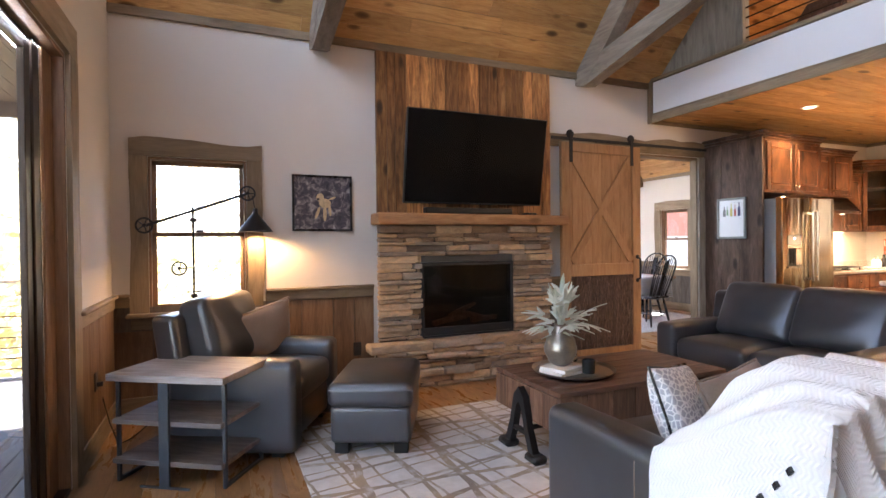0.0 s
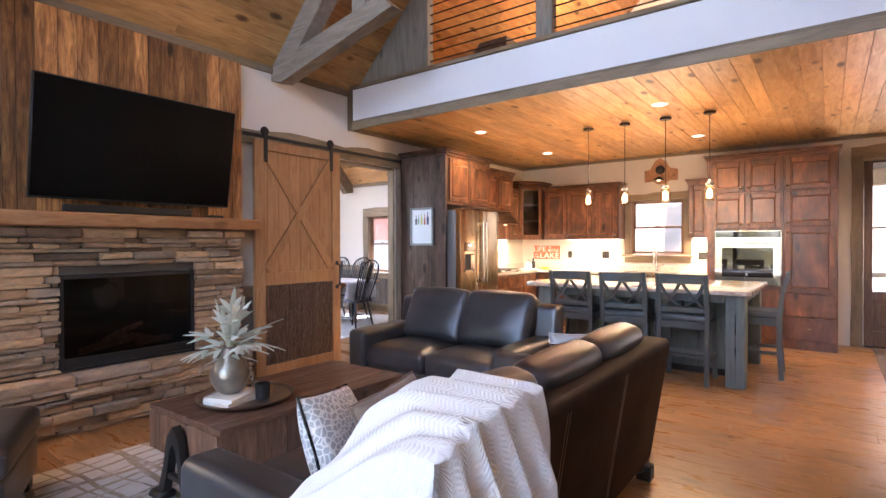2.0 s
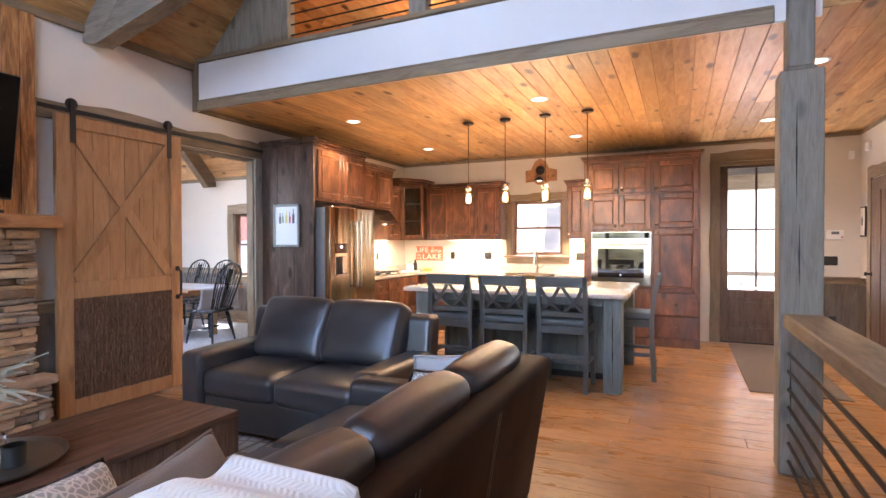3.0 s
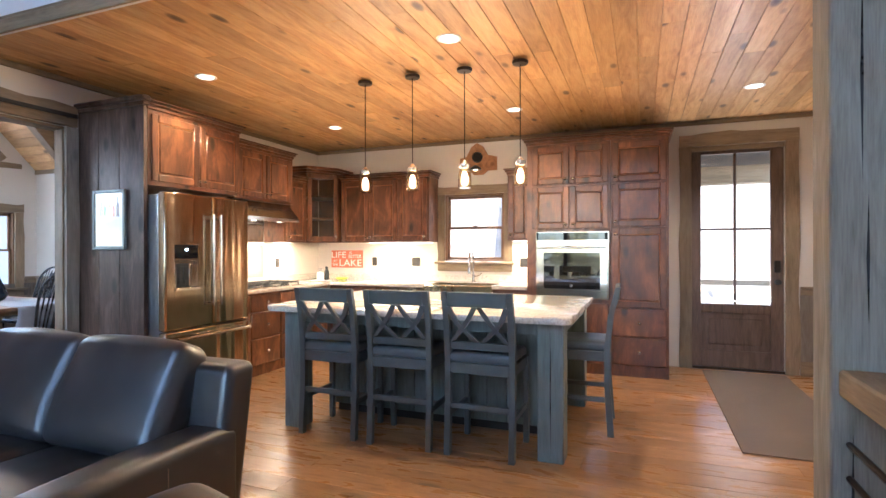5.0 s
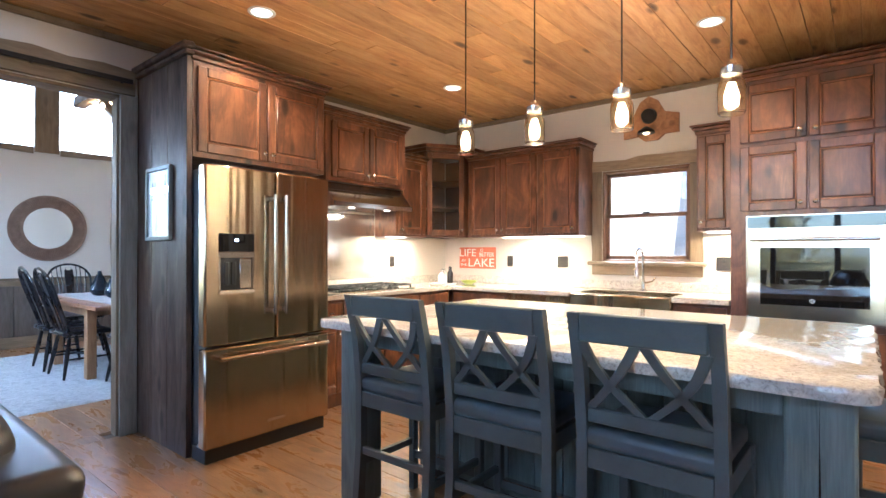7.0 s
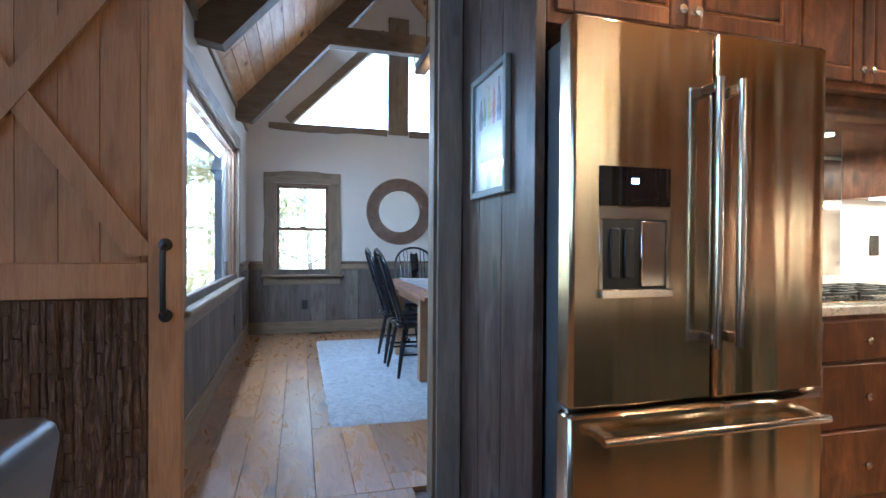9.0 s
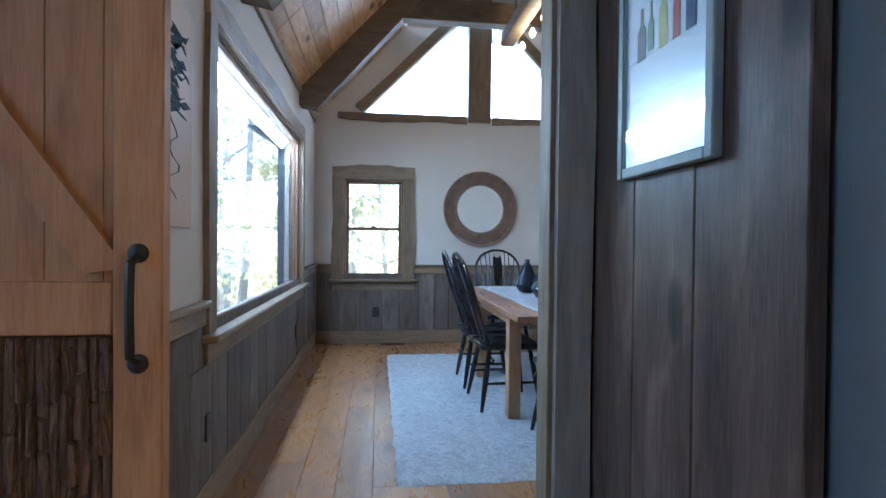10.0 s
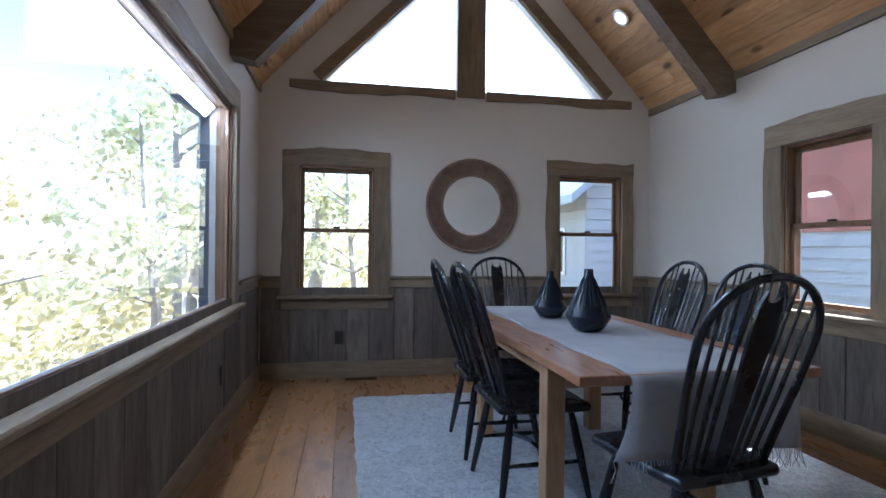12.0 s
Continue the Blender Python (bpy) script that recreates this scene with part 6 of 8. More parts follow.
def cab_door(parent, m, w, h, knob_at=None, pane=False, name="door"):
    """A raised-panel door; m puts its lower left corner, its face looks to local -y."""
    f = 0.062
    s, bars = Shape(), []
    for u in ((0.003, f, 0.003, h - 0.003), (w - f, w - 0.003, 0.003, h - 0.003), (f + 0.0005, w - f - 0.0005, 0.002, f), (f + 0.0005, w - f - 0.0005, h - f, h - 0.002)):
        bars.append(Shape().box(u[0], u[1], -0.022, -0.001, u[2], u[3], 0.005, m))
    if pane:
        s.box(f - 0.012, f - 0.0065, -0.014, -0.002, f, h - f, 0.001, m)
    else:
        s.box(f - 0.006, w - f + 0.006, -0.006, -0.002, f - 0.006, h - f + 0.006, 0.001, m)
        s.box(f + 0.012, w - f - 0.012, -0.021, -0.005, f + 0.012, h - f - 0.012, 0.0145, m)
    d = part(name, s, ALDER, parent)
    if not pane:
        for u in ((f, f + 0.008, f + 0.0005, h - f - 0.0005), (w - f - 0.008, w - f, f + 0.0005, h - f - 0.0005), (f + 0.0085, w - f - 0.0085, f, f + 0.008), (f + 0.0085, w - f - 0.0085, h - f - 0.008, h - f)):
            part("bead", Shape().box(u[0], u[1], -0.017, -0.0065, u[2], u[3], 0.003, m), ALDER_EDGE, d)
    for nm, sh in zip(("stile", "stile", "rail", "rail"), bars):
        part(nm, sh, ALDER, d)
    if pane:
        g = part("pane", Shape().box(f - 0.006, w - f + 0.006, -0.012, -0.009, f - 0.006, h - f + 0.006, 0, m), GLASS, d, "seeded glass pane")
        g.visible_shadow = False
    if knob_at:
        knob(d, m, *knob_at)
    return d


def cab_drawer(parent, m, w, h, knobs=1):
    d = part("drawer", Shape().box(0.002, w - 0.002, -0.022, -0.001, 0.002, h - 0.002, 0.006, m), ALDER, parent)
    for k in range(knobs):
        knob(d, m, w * (k + 1) / (knobs + 1), h / 2)
    return d


def crown(s, x0, x1, y0, y1, z, m=None):
    s.box(x0 - 0.012, x1 + 0.012, y0 - 0.012, y1, z, z + 0.03, 0.006, m)
    s.box(x0 - 0.032, x1 + 0.032, y0 - 0.032, y1, z + 0.031, z + 0.06, 0.012, m)
    s.box(x0 - 0.045, x1 + 0.045, y0 - 0.045, y1, z + 0.061, z + 0.075, 0.004, m)
    return s


def unit(name, m, w, d, h, label, group="kitchen cabinets", top=False, open_front=False):
    """A cabinet box: local x 0..w, y 0 (face) to d, z 0..h."""
    t = thing(name, m.translation, label, "cabinet", group)
    t.matrix_basis = m
    s = Shape()
    if open_front:
        s.box(0, 0.02, 0, d, 0, h, 0.001).box(w - 0.02, w, 0, d, 0, h, 0.001).box(0.0205, w - 0.0205, d - 0.01, d, 0, h, 0.001).box(0.0205, w - 0.0205, 0, d - 0.011, 0, 0.02, 0.001).box(0.0205, w - 0.0205, 0, d - 0.011, h - 0.02, h, 0.001)
    else:
        s.box(0, w, 0, d, 0, h, 0.002)
    part("body", s, ALDER, t)
    if top:
        part("crown", crown(Shape(), 0, w, 0, d, h + 0.001), ALDER, t)
    return t


I4 = Matrix.Identity(4)
BACK = NORTH - 0.002
# tall side panel beside the doorway and cabinet over the refrigerator
pn = thing("tall_end_board", (5.775, 4.5, 0), "dark stained knotty board panel beside the refrigerator", "cabinet panel")
for i, (y0, y1) in enumerate(((4.15, 4.42), (4.422, 4.66), (4.662, BACK))):
    part("board", Shape().box(5.76, 5.795, y0, y1, 0, 2.47, 0.003), PANEL_DARK, pn, world=True)
part("crown", Shape().box(5.735, 5.795, 4.12, BACK, 2.471, 2.50, 0.006).box(5.715, 5.795, 4.10, BACK, 2.501, 2.545, 0.012), PANEL_DARK, pn, world=True)
u = unit("cabinet_over_refrigerator", pose(5.797, 4.15, 1.85), 1.0, BACK - 4.15, 0.60, "dark alder wall cabinet above the refrigerator, two raised-panel doors", top=True)
cab_door(u, pose(0.02, 0, 0.03), 0.48, 0.54, (0.45, 0.05))
cab_door(u, pose(0.502, 0, 0.03), 0.48, 0.54, (0.03, 0.05))
# refrigerator
fr = thing("refrigerator", (6.315, 4.4, 0), "stainless french-door refrigerator with water dispenser", "refrigerator")
FX0, FX1, FY = 5.86, 6.765, 3.985
part("body", Shape().box(FX0 + 0.045, FX1 - 0.005, FY + 0.085, 4.86, 0.06, 1.77, 0.004), plain("fridge_side_grey", (0.25, 0.26, 0.27), 0.4, 0.6, var=0.05), fr, "grey painted steel sides", world=True)
dl = part("door_left", Shape().box(FX0, 6.332, FY, FY + 0.082, 0.695, 1.785, 0.012), STEEL, fr, world=True)
dr = part("door_right", Shape().box(6.338, FX1, FY, FY + 0.082, 0.695, 1.785, 0.012), STEEL, fr, world=True)
dd = part("freezer_drawer", Shape().box(FX0, FX1, FY, FY + 0.082, 0.09, 0.685, 0.012), STEEL, fr, world=True)
part("toe_grille", Shape().box(FX0 + 0.02, FX1 - 0.02, FY + 0.03, FY + 0.2, 0.0, 0.085, 0.004), BLACK_PLASTIC, fr, world=True)
for x, o in ((6.295, dl), (6.375, dr)):
    part("handle", Shape().tube([(x, FY - 0.055, 0.86), (x, FY - 0.055, 1.63)], 0.013, 10).box(x - 0.012, x + 0.012, FY - 0.05, FY - 0.001, 0.87, 0.90, 0.003).box(x - 0.012, x + 0.012, FY - 0.05, FY - 0.001, 1.59, 1.62, 0.003), STEEL_H, o, world=True)
part("handle", Shape().tube([(FX0 + 0.07, FY - 0.055, 0.625), (FX1 - 0.05, FY - 0.055, 0.625)], 0.013, 10).box(FX0 + 0.08, FX0 + 0.11, FY - 0.05, FY - 0.001, 0.612, 0.638, 0.003).box(FX1 - 0.09, FX1 - 0.06, FY - 0.05, FY - 0.001, 0.612, 0.638, 0.003), STEEL_H, dd, world=True)
disp = part("dispenser", Shape().box(5.945, 6.175, FY - 0.004, FY - 0.001, 1.262, 1.372, 0.001), OVEN_GLASS, dl, "black display above the dispenser", world=True)
part("display_light", Shape().box(6.045, 6.068, FY - 0.0055, FY - 0.0045, 1.325, 1.34, 0), glow("display_glow", (0.7, 0.85, 1.0), 1.5), disp, world=True)
part("recess", Shape().box(5.945, 6.175, FY - 0.003, FY - 0.001, 1.225, 1.258, 0.001).box(5.945, 5.957, FY - 0.003, FY - 0.001, 1.03, 1.224, 0.001).box(6.163, 6.175, FY - 0.003, FY - 0.001, 1.03, 1.224, 0.001).box(5.945, 6.175, FY - 0.02, FY - 0.001, 1.005, 1.029, 0.002), STEEL_H, disp, world=True)
part("cavity", Shape().box(5.958, 6.162, FY - 0.002, FY - 0.0012, 1.03, 1.224, 0), BLACK_PLASTIC, disp, world=True)
part("paddle", Shape().box(5.975, 6.005, FY - 0.014, FY - 0.0025, 1.06, 1.20, 0.004).box(6.02, 6.05, FY - 0.014, FY - 0.0025, 1.06, 1.20, 0.004), BLACK_PLASTIC, disp, world=True)
part("chute", Shape().box(6.075, 6.155, FY - 0.010, FY - 0.0025, 1.035, 1.22, 0.004), STEEL_H, disp, world=True)
part("maker_plate", Shape().box(6.27, 6.40, FY - 0.003, FY - 0.001, 0.165, 0.185, 0.001), STEEL_H, dd, world=True)
# cabinets along the range wall
u = unit("wall_cabinet", pose(6.80, 4.55, 1.42), 0.235, BACK - 4.55, 0.78, "narrow dark alder wall cabinet beside the refrigerator")
cab_door(u, pose(0.0, 0, 0.02), 0.235, 0.74, (0.03, 0.05))
u = unit("hood_cabinet", pose(7.05, 4.46, 1.87), 0.97, BACK - 4.46, 0.55, "dark alder cabinet above the range hood", top=True)
cab_door(u, pose(0.05, 0, 0.03), 0.43, 0.49, (0.40, 0.05))
cab_door(u, pose(0.485, 0, 0.03), 0.43, 0.49, (0.03, 0.05))
hd = thing("range_hood", (7.53, 4.6, 1.645), "stainless under-cabinet range hood, lights on", "range hood")
part("canopy", Shape().prism([(4.36, 1.65), (4.36, 1.69), (4.52, 1.868), (BACK, 1.868), (BACK, 1.65)], "x", 7.06, 8.01), STEEL_H, hd, world=True)
for x in (7.32, 7.75):
    part("light", Shape().lathe([(0.028, 0), (0.028, 0.004)], x, 4.44, 1.6445, 14), LED_GLOW, hd, "lit hood lamp", world=True)
solid("range_backsplash", Shape().box(7.06, 8.02, NORTH - 0.006, NORTH - 0.001, 0.96, 1.64, 0), STEEL_H, "stainless sheet behind the cooktop", "backsplash")
fr.location += Vector((-0.095, -0.055, 0))
u = unit("wall_cabinet", pose(8.03, 4.60, 1.42), 0.46, BACK - 4.60, 0.78, "narrow dark alder wall cabinet beside the hood", top=True)
cab_door(u, pose(0.03, 0, 0.02), 0.40, 0.74, (0.03, 0.05))
# corner cabinet with a glass door
cc = thing("corner_cabinet", (8.8, 4.55, 1.42), "dark alder corner cabinet with a glass door and shelves", "cabinet", "kitchen cabinets")
cp = [(8.50, BACK), (8.50, 4.61), (8.86, 4.37), (EAST - 0.002, 4.37), (EAST - 0.002, BACK)]
part("floor_panel", Shape().prism(cp, "z", 1.42, 1.44), ALDER, cc, world=True)
part("top_panel", Shape().prism(cp, "z", 2.33, 2.35), ALDER, cc, world=True)
part("crown", Shape().prism([(8.48, BACK), (8.48, 4.59), (8.84, 4.345), (EAST - 0.002, 4.345), (EAST - 0.002, BACK)], "z", 2.351, 2.385).prism([(8.45, BACK), (8.45, 4.565), (8.81, 4.32), (EAST - 0.002, 4.32), (EAST - 0.002, BACK)], "z", 2.386, 2.42), ALDER, cc, world=True)
part("side", Shape().box(8.50, 8.52, 4.62, BACK, 1.441, 2.329, 0.001), ALDER, cc, world=True)
part("side", Shape().box(8.87, EAST - 0.002, 4.37, 4.39, 1.441, 2.329, 0.001), ALDER, cc, world=True)
part("back", Shape().box(8.521, EAST - 0.03, BACK - 0.012, BACK, 1.441, 2.329, 0).box(EAST - 0.014, EAST - 0.002, 4.391, BACK - 0.013, 1.441, 2.329, 0), ALDER, cc, world=True)
for z in (1.74, 2.03):
    part("shelf", Shape().prism([(8.53, BACK - 0.013), (8.53, 4.64), (8.88, 4.41), (EAST - 0.016, 4.41), (EAST - 0.016, BACK - 0.013)], "z", z, z + 0.015), ALDER, cc, world=True)
dm = Matrix.Translation(-ORIGIN[cc.name]) @ pose(8.505, 4.605, 1.44, 0, 0, -33.7)
cab_door(cc, dm, 0.425, 0.89, (0.39, 0.06), True)
# wall cabinets either side of the window
u = unit("wall_cabinet", pose(8.87, 4.315, 1.42, 0, 0, -90), 1.29, EAST - 8.872, 0.83, "dark alder wall cabinet, three raised-panel doors", top=True)
cab_door(u, pose(0.02, 0, 0.02), 0.41, 0.79, (0.38, 0.05))
cab_door(u, pose(0.435, 0, 0.02), 0.41, 0.79, (0.03, 0.05))
cab_door(u, pose(0.86, 0, 0.02), 0.41, 0.79, (0.38, 0.05))
u = unit("wall_cabinet", pose(8.87, 2.005, 1.43, 0, 0, -90), 0.285, EAST - 8.872, 0.78, "narrow dark alder wall cabinet between window and oven", top=True)
cab_door(u, pose(0.01, 0, 0.02), 0.265, 0.74, (0.03, 0.05))
# tall oven and pantry cabinet
u = unit("oven_cabinet", pose(8.53, 1.70, 0.0, 0, 0, -90), 0.885, EAST - 8.532, 2.47, "tall dark alder cabinet around the wall oven", top=True)
for z, h in ((2.03, 0.41), (1.545, 0.46)):
    cab_door(u, pose(0.06, 0, z), 0.40, h, (0.36, 0.05))
    cab_door(u, pose(0.465, 0, z), 0.40, h, (0.04, 0.05))
cab_drawer(u, pose(0.06, 0, 0.43), 0.805, 0.32, 2)
cab_drawer(u, pose(0.06, 0, 0.11), 0.805, 0.31, 2)
u = unit("pantry_cabinet", pose(8.53, 0.813, 0.0, 0, 0, -90), 0.56, EAST - 8.532, 2.47, "tall dark alder pantry cabinet with drawers below", top=True)
for z, h in ((2.03, 0.41), (1.56, 0.45), (0.72, 0.82)):
    cab_door(u, pose(0.015, 0, z), 0.525, h, (0.03, h - 0.06 if h > 0.6 else 0.05))
cab_drawer(u, pose(0.015, 0, 0.42), 0.525, 0.285)
cab_drawer(u, pose(0.015, 0, 0.12), 0.525, 0.285)
ov = thing("wall_oven", (8.52, 1.215, 0.78), "stainless built-in wall oven with a dark glass door", "oven")
part("frame", Shape().box(8.505, 8.528, 0.83, 1.60, 0.79, 1.515, 0.004), STEEL_H, ov, world=True)
part("control_panel", Shape().box(8.499, 8.504, 0.84, 1.59, 1.425, 1.505, 0.002), OVEN_GLASS, ov, world=True)
od = part("door", Shape().box(8.485, 8.504, 0.84, 1.59, 0.80, 1.40, 0.006), STEEL_H, ov, world=True)
part("window", Shape().box(8.481, 8.4845, 0.92, 1.51, 0.90, 1.29, 0.001), OVEN_GLASS, od, world=True)
part("handle", Shape().tube([(8.435, 0.87, 1.345), (8.435, 1.56, 1.345)], 0.013, 10).box(8.44, 8.485, 0.90, 0.93, 1.335, 1.355, 0.003).box(8.44, 8.485, 1.50, 1.53, 1.335, 1.355, 0.003), STEEL_H, od, world=True)
part("badge", Shape().lathe([(0.016, 0), (0.016, 0.003)], n=16, m=pose(8.4805, 1.215, 0.935, 0, -90, 0)), CHROME, od, world=True)
# base cabinets and worktops
u = unit("base_cabinet", pose(6.80, 4.29, 0.0), 1.70, BACK - 4.29, 0.868, "dark alder base cabinets under the cooktop")
for x, w in ((0.02, 0.26), (0.29, 0.46), (0.76, 0.46), (1.23, 0.44)):
    cab_drawer(u, pose(x, 0, 0.68), w, 0.17)
    if w < 0.3:
        cab_door(u, pose(x, 0, 0.11), w, 0.56, (0.22, 0.48))
    else:
        cab_drawer(u, pose(x, 0, 0.40), w, 0.27)
        cab_drawer(u, pose(x, 0, 0.11), w, 0.28)
for y0, y1, lab in ((4.28, 3.60, "dark alder corner base cabinet"), (2.96, 2.94, ""), (2.10, 1.705, "dark alder base cabinet beside the sink")):
    if lab:
        u = unit("base_cabinet", pose(8.55, y0, 0, 0, 0, -90), y0 - y1, EAST - 8.552, 0.868, lab)
        cab_drawer(u, pose(0.02, 0, 0.68), y0 - y1 - 0.04, 0.17)
        cab_door(u, pose(0.02, 0, 0.11), y0 - y1 - 0.04, 0.56, (0.04, 0.5))
dwm = thing("dishwasher", (8.6, 3.27, 0), "stainless dishwasher under the worktop", "dishwasher")
part("door", Shape().box(8.535, 8.60, 2.965, 3.595, 0.10, 0.865, 0.006), STEEL, dwm, world=True)
part("body", Shape().box(8.602, EAST - 0.01, 2.965, 3.595, 0.0, 0.865, 0.002), BLACK_PLASTIC, dwm, world=True)
part("handle", Shape().tube([(8.50, 3.02, 0.80), (8.50, 3.54, 0.80)], 0.011, 8).box(8.505, 8.534, 3.05, 3.07, 0.79, 0.81, 0.002).box(8.505, 8.534, 3.49, 3.51, 0.79, 0.81, 0.002), STEEL_H, dwm, world=True)
sk = thing("farmhouse_sink", (8.8, 2.53, 0.6), "stainless apron-front sink below the window", "sink")
part("apron", Shape().box(8.515, 8.56, 2.105, 2.955, 0.64, 0.905, 0.012), STEEL, sk, world=True)
part("basin", Shape().box(8.561, 9.03, 2.105, 2.13, 0.66, 0.905, 0.002).box(8.561, 9.03, 2.93, 2.955, 0.66, 0.905, 0.002).box(8.561, 9.03, 2.131, 2.929, 0.66, 0.68, 0.002).box(9.005, 9.03, 2.131, 2.929, 0.681, 0.905, 0.002), STEEL, sk, world=True)
part("cabinet_below", Shape().box(8.55, 9.03, 2.105, 2.955, 0.0, 0.638, 0.003), ALDER, sk, world=True)
ctop = thing("kitchen_worktop", (8.0, 4.0, 0.87), "speckled light granite worktop around the kitchen corner", "worktop")
part("slab", Shape().box(6.80, 8.50, 4.255, NORTH - 0.007, 0.8705, 0.91, 0.006), GRANITE, ctop, world=True)
part("slab", Shape().box(8.501, EAST - 0.003, 2.957, NORTH - 0.007, 0.8705, 0.91, 0.006), GRANITE, ctop, world=True)
part("slab", Shape().box(8.501, EAST - 0.003, 1.705, 2.103, 0.8705, 0.91, 0.006), GRANITE, ctop, world=True)
part("slab", Shape().box(9.031, EAST - 0.003, 2.104, 2.956, 0.8705, 0.91, 0.004), GRANITE, ctop, world=True)
part("upstand", Shape().box(6.80, EAST - 0.025, NORTH - 0.026, NORTH - 0.0075, 0.911, 0.99, 0.003), GRANITE, ctop, world=True)
part("upstand", Shape().box(EAST - 0.024, EAST - 0.003, 1.705, NORTH - 0.008, 0.911, 0.99, 0.003), GRANITE, ctop, world=True)
fc = thing("kitchen_faucet", (9.07, 2.5, 0.911), "brushed nickel gooseneck kitchen faucet", "faucet")
part("spout", Shape().tube([(0, 0, 0.04), (0, 0, 0.30)] + [(-0.085 + 0.085 * math.cos(a), 0, 0.30 + 0.085 * math.sin(a)) for a in [k * math.pi / 8 for k in range(1, 9)]] + [(-0.17, 0, 0.20)], 0.013, 10), CHROME, fc)
part("base", Shape().lathe([(0.03, 0), (0.03, 0.012), (0.02, 0.02), (0.018, 0.10)], n=16), CHROME, fc)
part("nozzle", Shape().lathe([(0.019, 0), (0.021, 0.07), (0.015, 0.09)], -0.17, 0, 0.115, 12), CHROME, fc)
part("lever", Shape().tube([(0, -0.015, 0.07), (0.01, -0.075, 0.085), (0.0, -0.11, 0.12)], [0.008, 0.006, 0.005], 8), CHROME, fc)
ck = thing("cooktop", (7.55, 4.56, 0.911), "gas cooktop with black cast-iron grates", "cooktop")
part("plate", Shape().box(7.10, 8.02, 4.33, 4.82, 0.911, 0.919, 0.003), STEEL_H, ck, world=True)
for i in range(3):
    gx = 7.12 + i * 0.30
    g = Shape()
    for x in (gx, gx + 0.14, gx + 0.27):
        g.box(x, x + 0.013, 4.36, 4.80, 0.938, 0.955, 0.003)
    for y in (4.36, 4.47, 4.58, 4.69, 4.787):
        g.box(gx, gx + 0.283, y, y + 0.013, 0.940, 0.953, 0.003)
    for x in (gx, gx + 0.27):
        for y in (4.36, 4.787):
            g.box(x, x + 0.013, y, y + 0.013, 0.9192, 0.94, 0.002)
    part("grate", g, BLACK_METAL, ck, world=True)
    for y in (4.46, 4.70):
        part("burner", Shape().lathe([(0.05, 0), (0.05, 0.008), (0.035, 0.012), (0.03, 0.018)], gx + 0.147, y, 0.9192, 16), BLACK_METAL, ck, world=True)
# things on the worktop
kt = thing("condiment_tray", (8.66, 4.50, 0.911), "round tray of white jars and a dark bottle", "tray")
part("plate", Shape().lathe([(0.13, 0), (0.15, 0.008), (0.15, 0.012), (0.0, 0.012)], n=24), WHITE_PLASTIC, kt)
for nm, x, y, r, h, mt in (("jar", -0.05, -0.03, 0.048, 0.10, WHITE_PLASTIC), ("jar", 0.04, 0.03, 0.05, 0.12, WHITE_PLASTIC), ("bottle", 0.05, -0.06, 0.032, 0.15, BLACK_PLASTIC)):
    j = part(nm, Shape().lathe([(r * 0.9, 0), (r, 0.01), (r, h * 0.75), (r * 0.55, h * 0.9), (r * 0.5, h)], x, y, 0.0125, 16), mt, kt)
    part("lid", Shape().lathe([(r * 0.58, 0), (r * 0.58, 0.02), (r * 0.2, 0.03)], x, y, 0.0127 + h, 14), GLASS if mt == WHITE_PLASTIC else BLACK_PLASTIC, j)
bowl = single("green_bowl", Shape().lathe([(0.04, 0), (0.075, 0.02), (0.09, 0.04), (0.085, 0.04), (0.06, 0.015), (0.0, 0.012)], 8.86, 4.30, 0.911, 20), plain("lime_glaze", (0.45, 0.55, 0.08), 0.3), (8.86, 4.30, 0.911), "small lime green dish on the worktop", "bowl")


# red sign
def lettering(name, text, size, m, material, parent, squeeze=1.0):
    cu = bpy.data.curves.new(name, "FONT")
    cu.body, cu.size, cu.extrude, cu.align_x, cu.align_y = text, size, 0.001, "CENTER", "CENTER"
    tmp = bpy.data.objects.new(name, cu)
    scene.collection.objects.link(tmp)
    bpy.context.view_layer.update()
    me = bpy.data.meshes.new_from_object(tmp.evaluated_get(bpy.context.evaluated_depsgraph_get()))
    bpy.data.objects.remove(tmp)
    me.transform(m @ Matrix.Diagonal((squeeze, 1, 1, 1)))
    ob = new(name, me)
    me.materials.clear()
    me.materials.append(material)
    ob.parent = parent
    return ob


sg = thing("lake_sign", (9.15, 4.42, 1.0), "red painted sign with white words LIFE IS BETTER AT THE LAKE", "sign")
part("board", Shape().box(-0.008, 0.008, -0.27, 0.27, 0.0, 0.31, 0.004), RED_SIGN, sg)
face = Matrix.Translation((-0.0095, 0, 0)) @ Matrix(((0, 0, -1, 0), (-1, 0, 0, 0), (0, 1, 0, 0), (0, 0, 0, 1)))
for tx, u, v, sz, sq in (("LIFE", -0.14, 0.225, 0.155, 1.0), ("IS", 0.07, 0.265, 0.06, 1.0), ("BETTER", 0.14, 0.20, 0.085, 0.75), ("AT", -0.20, 0.115, 0.05, 1.0), ("THE", -0.20, 0.05, 0.055, 1.0), ("LAKE", 0.06, 0.08, 0.17, 1.0)):
    lettering("lettering", tx, sz, face @ Matrix.Translation((u, v, 0)), WHITE_SIGN, sg, sq)
sg.matrix_basis = pose(EAST - 0.011, 4.42, 1.07) @ Matrix.Diagonal((1, 0.95, 0.79, 1))
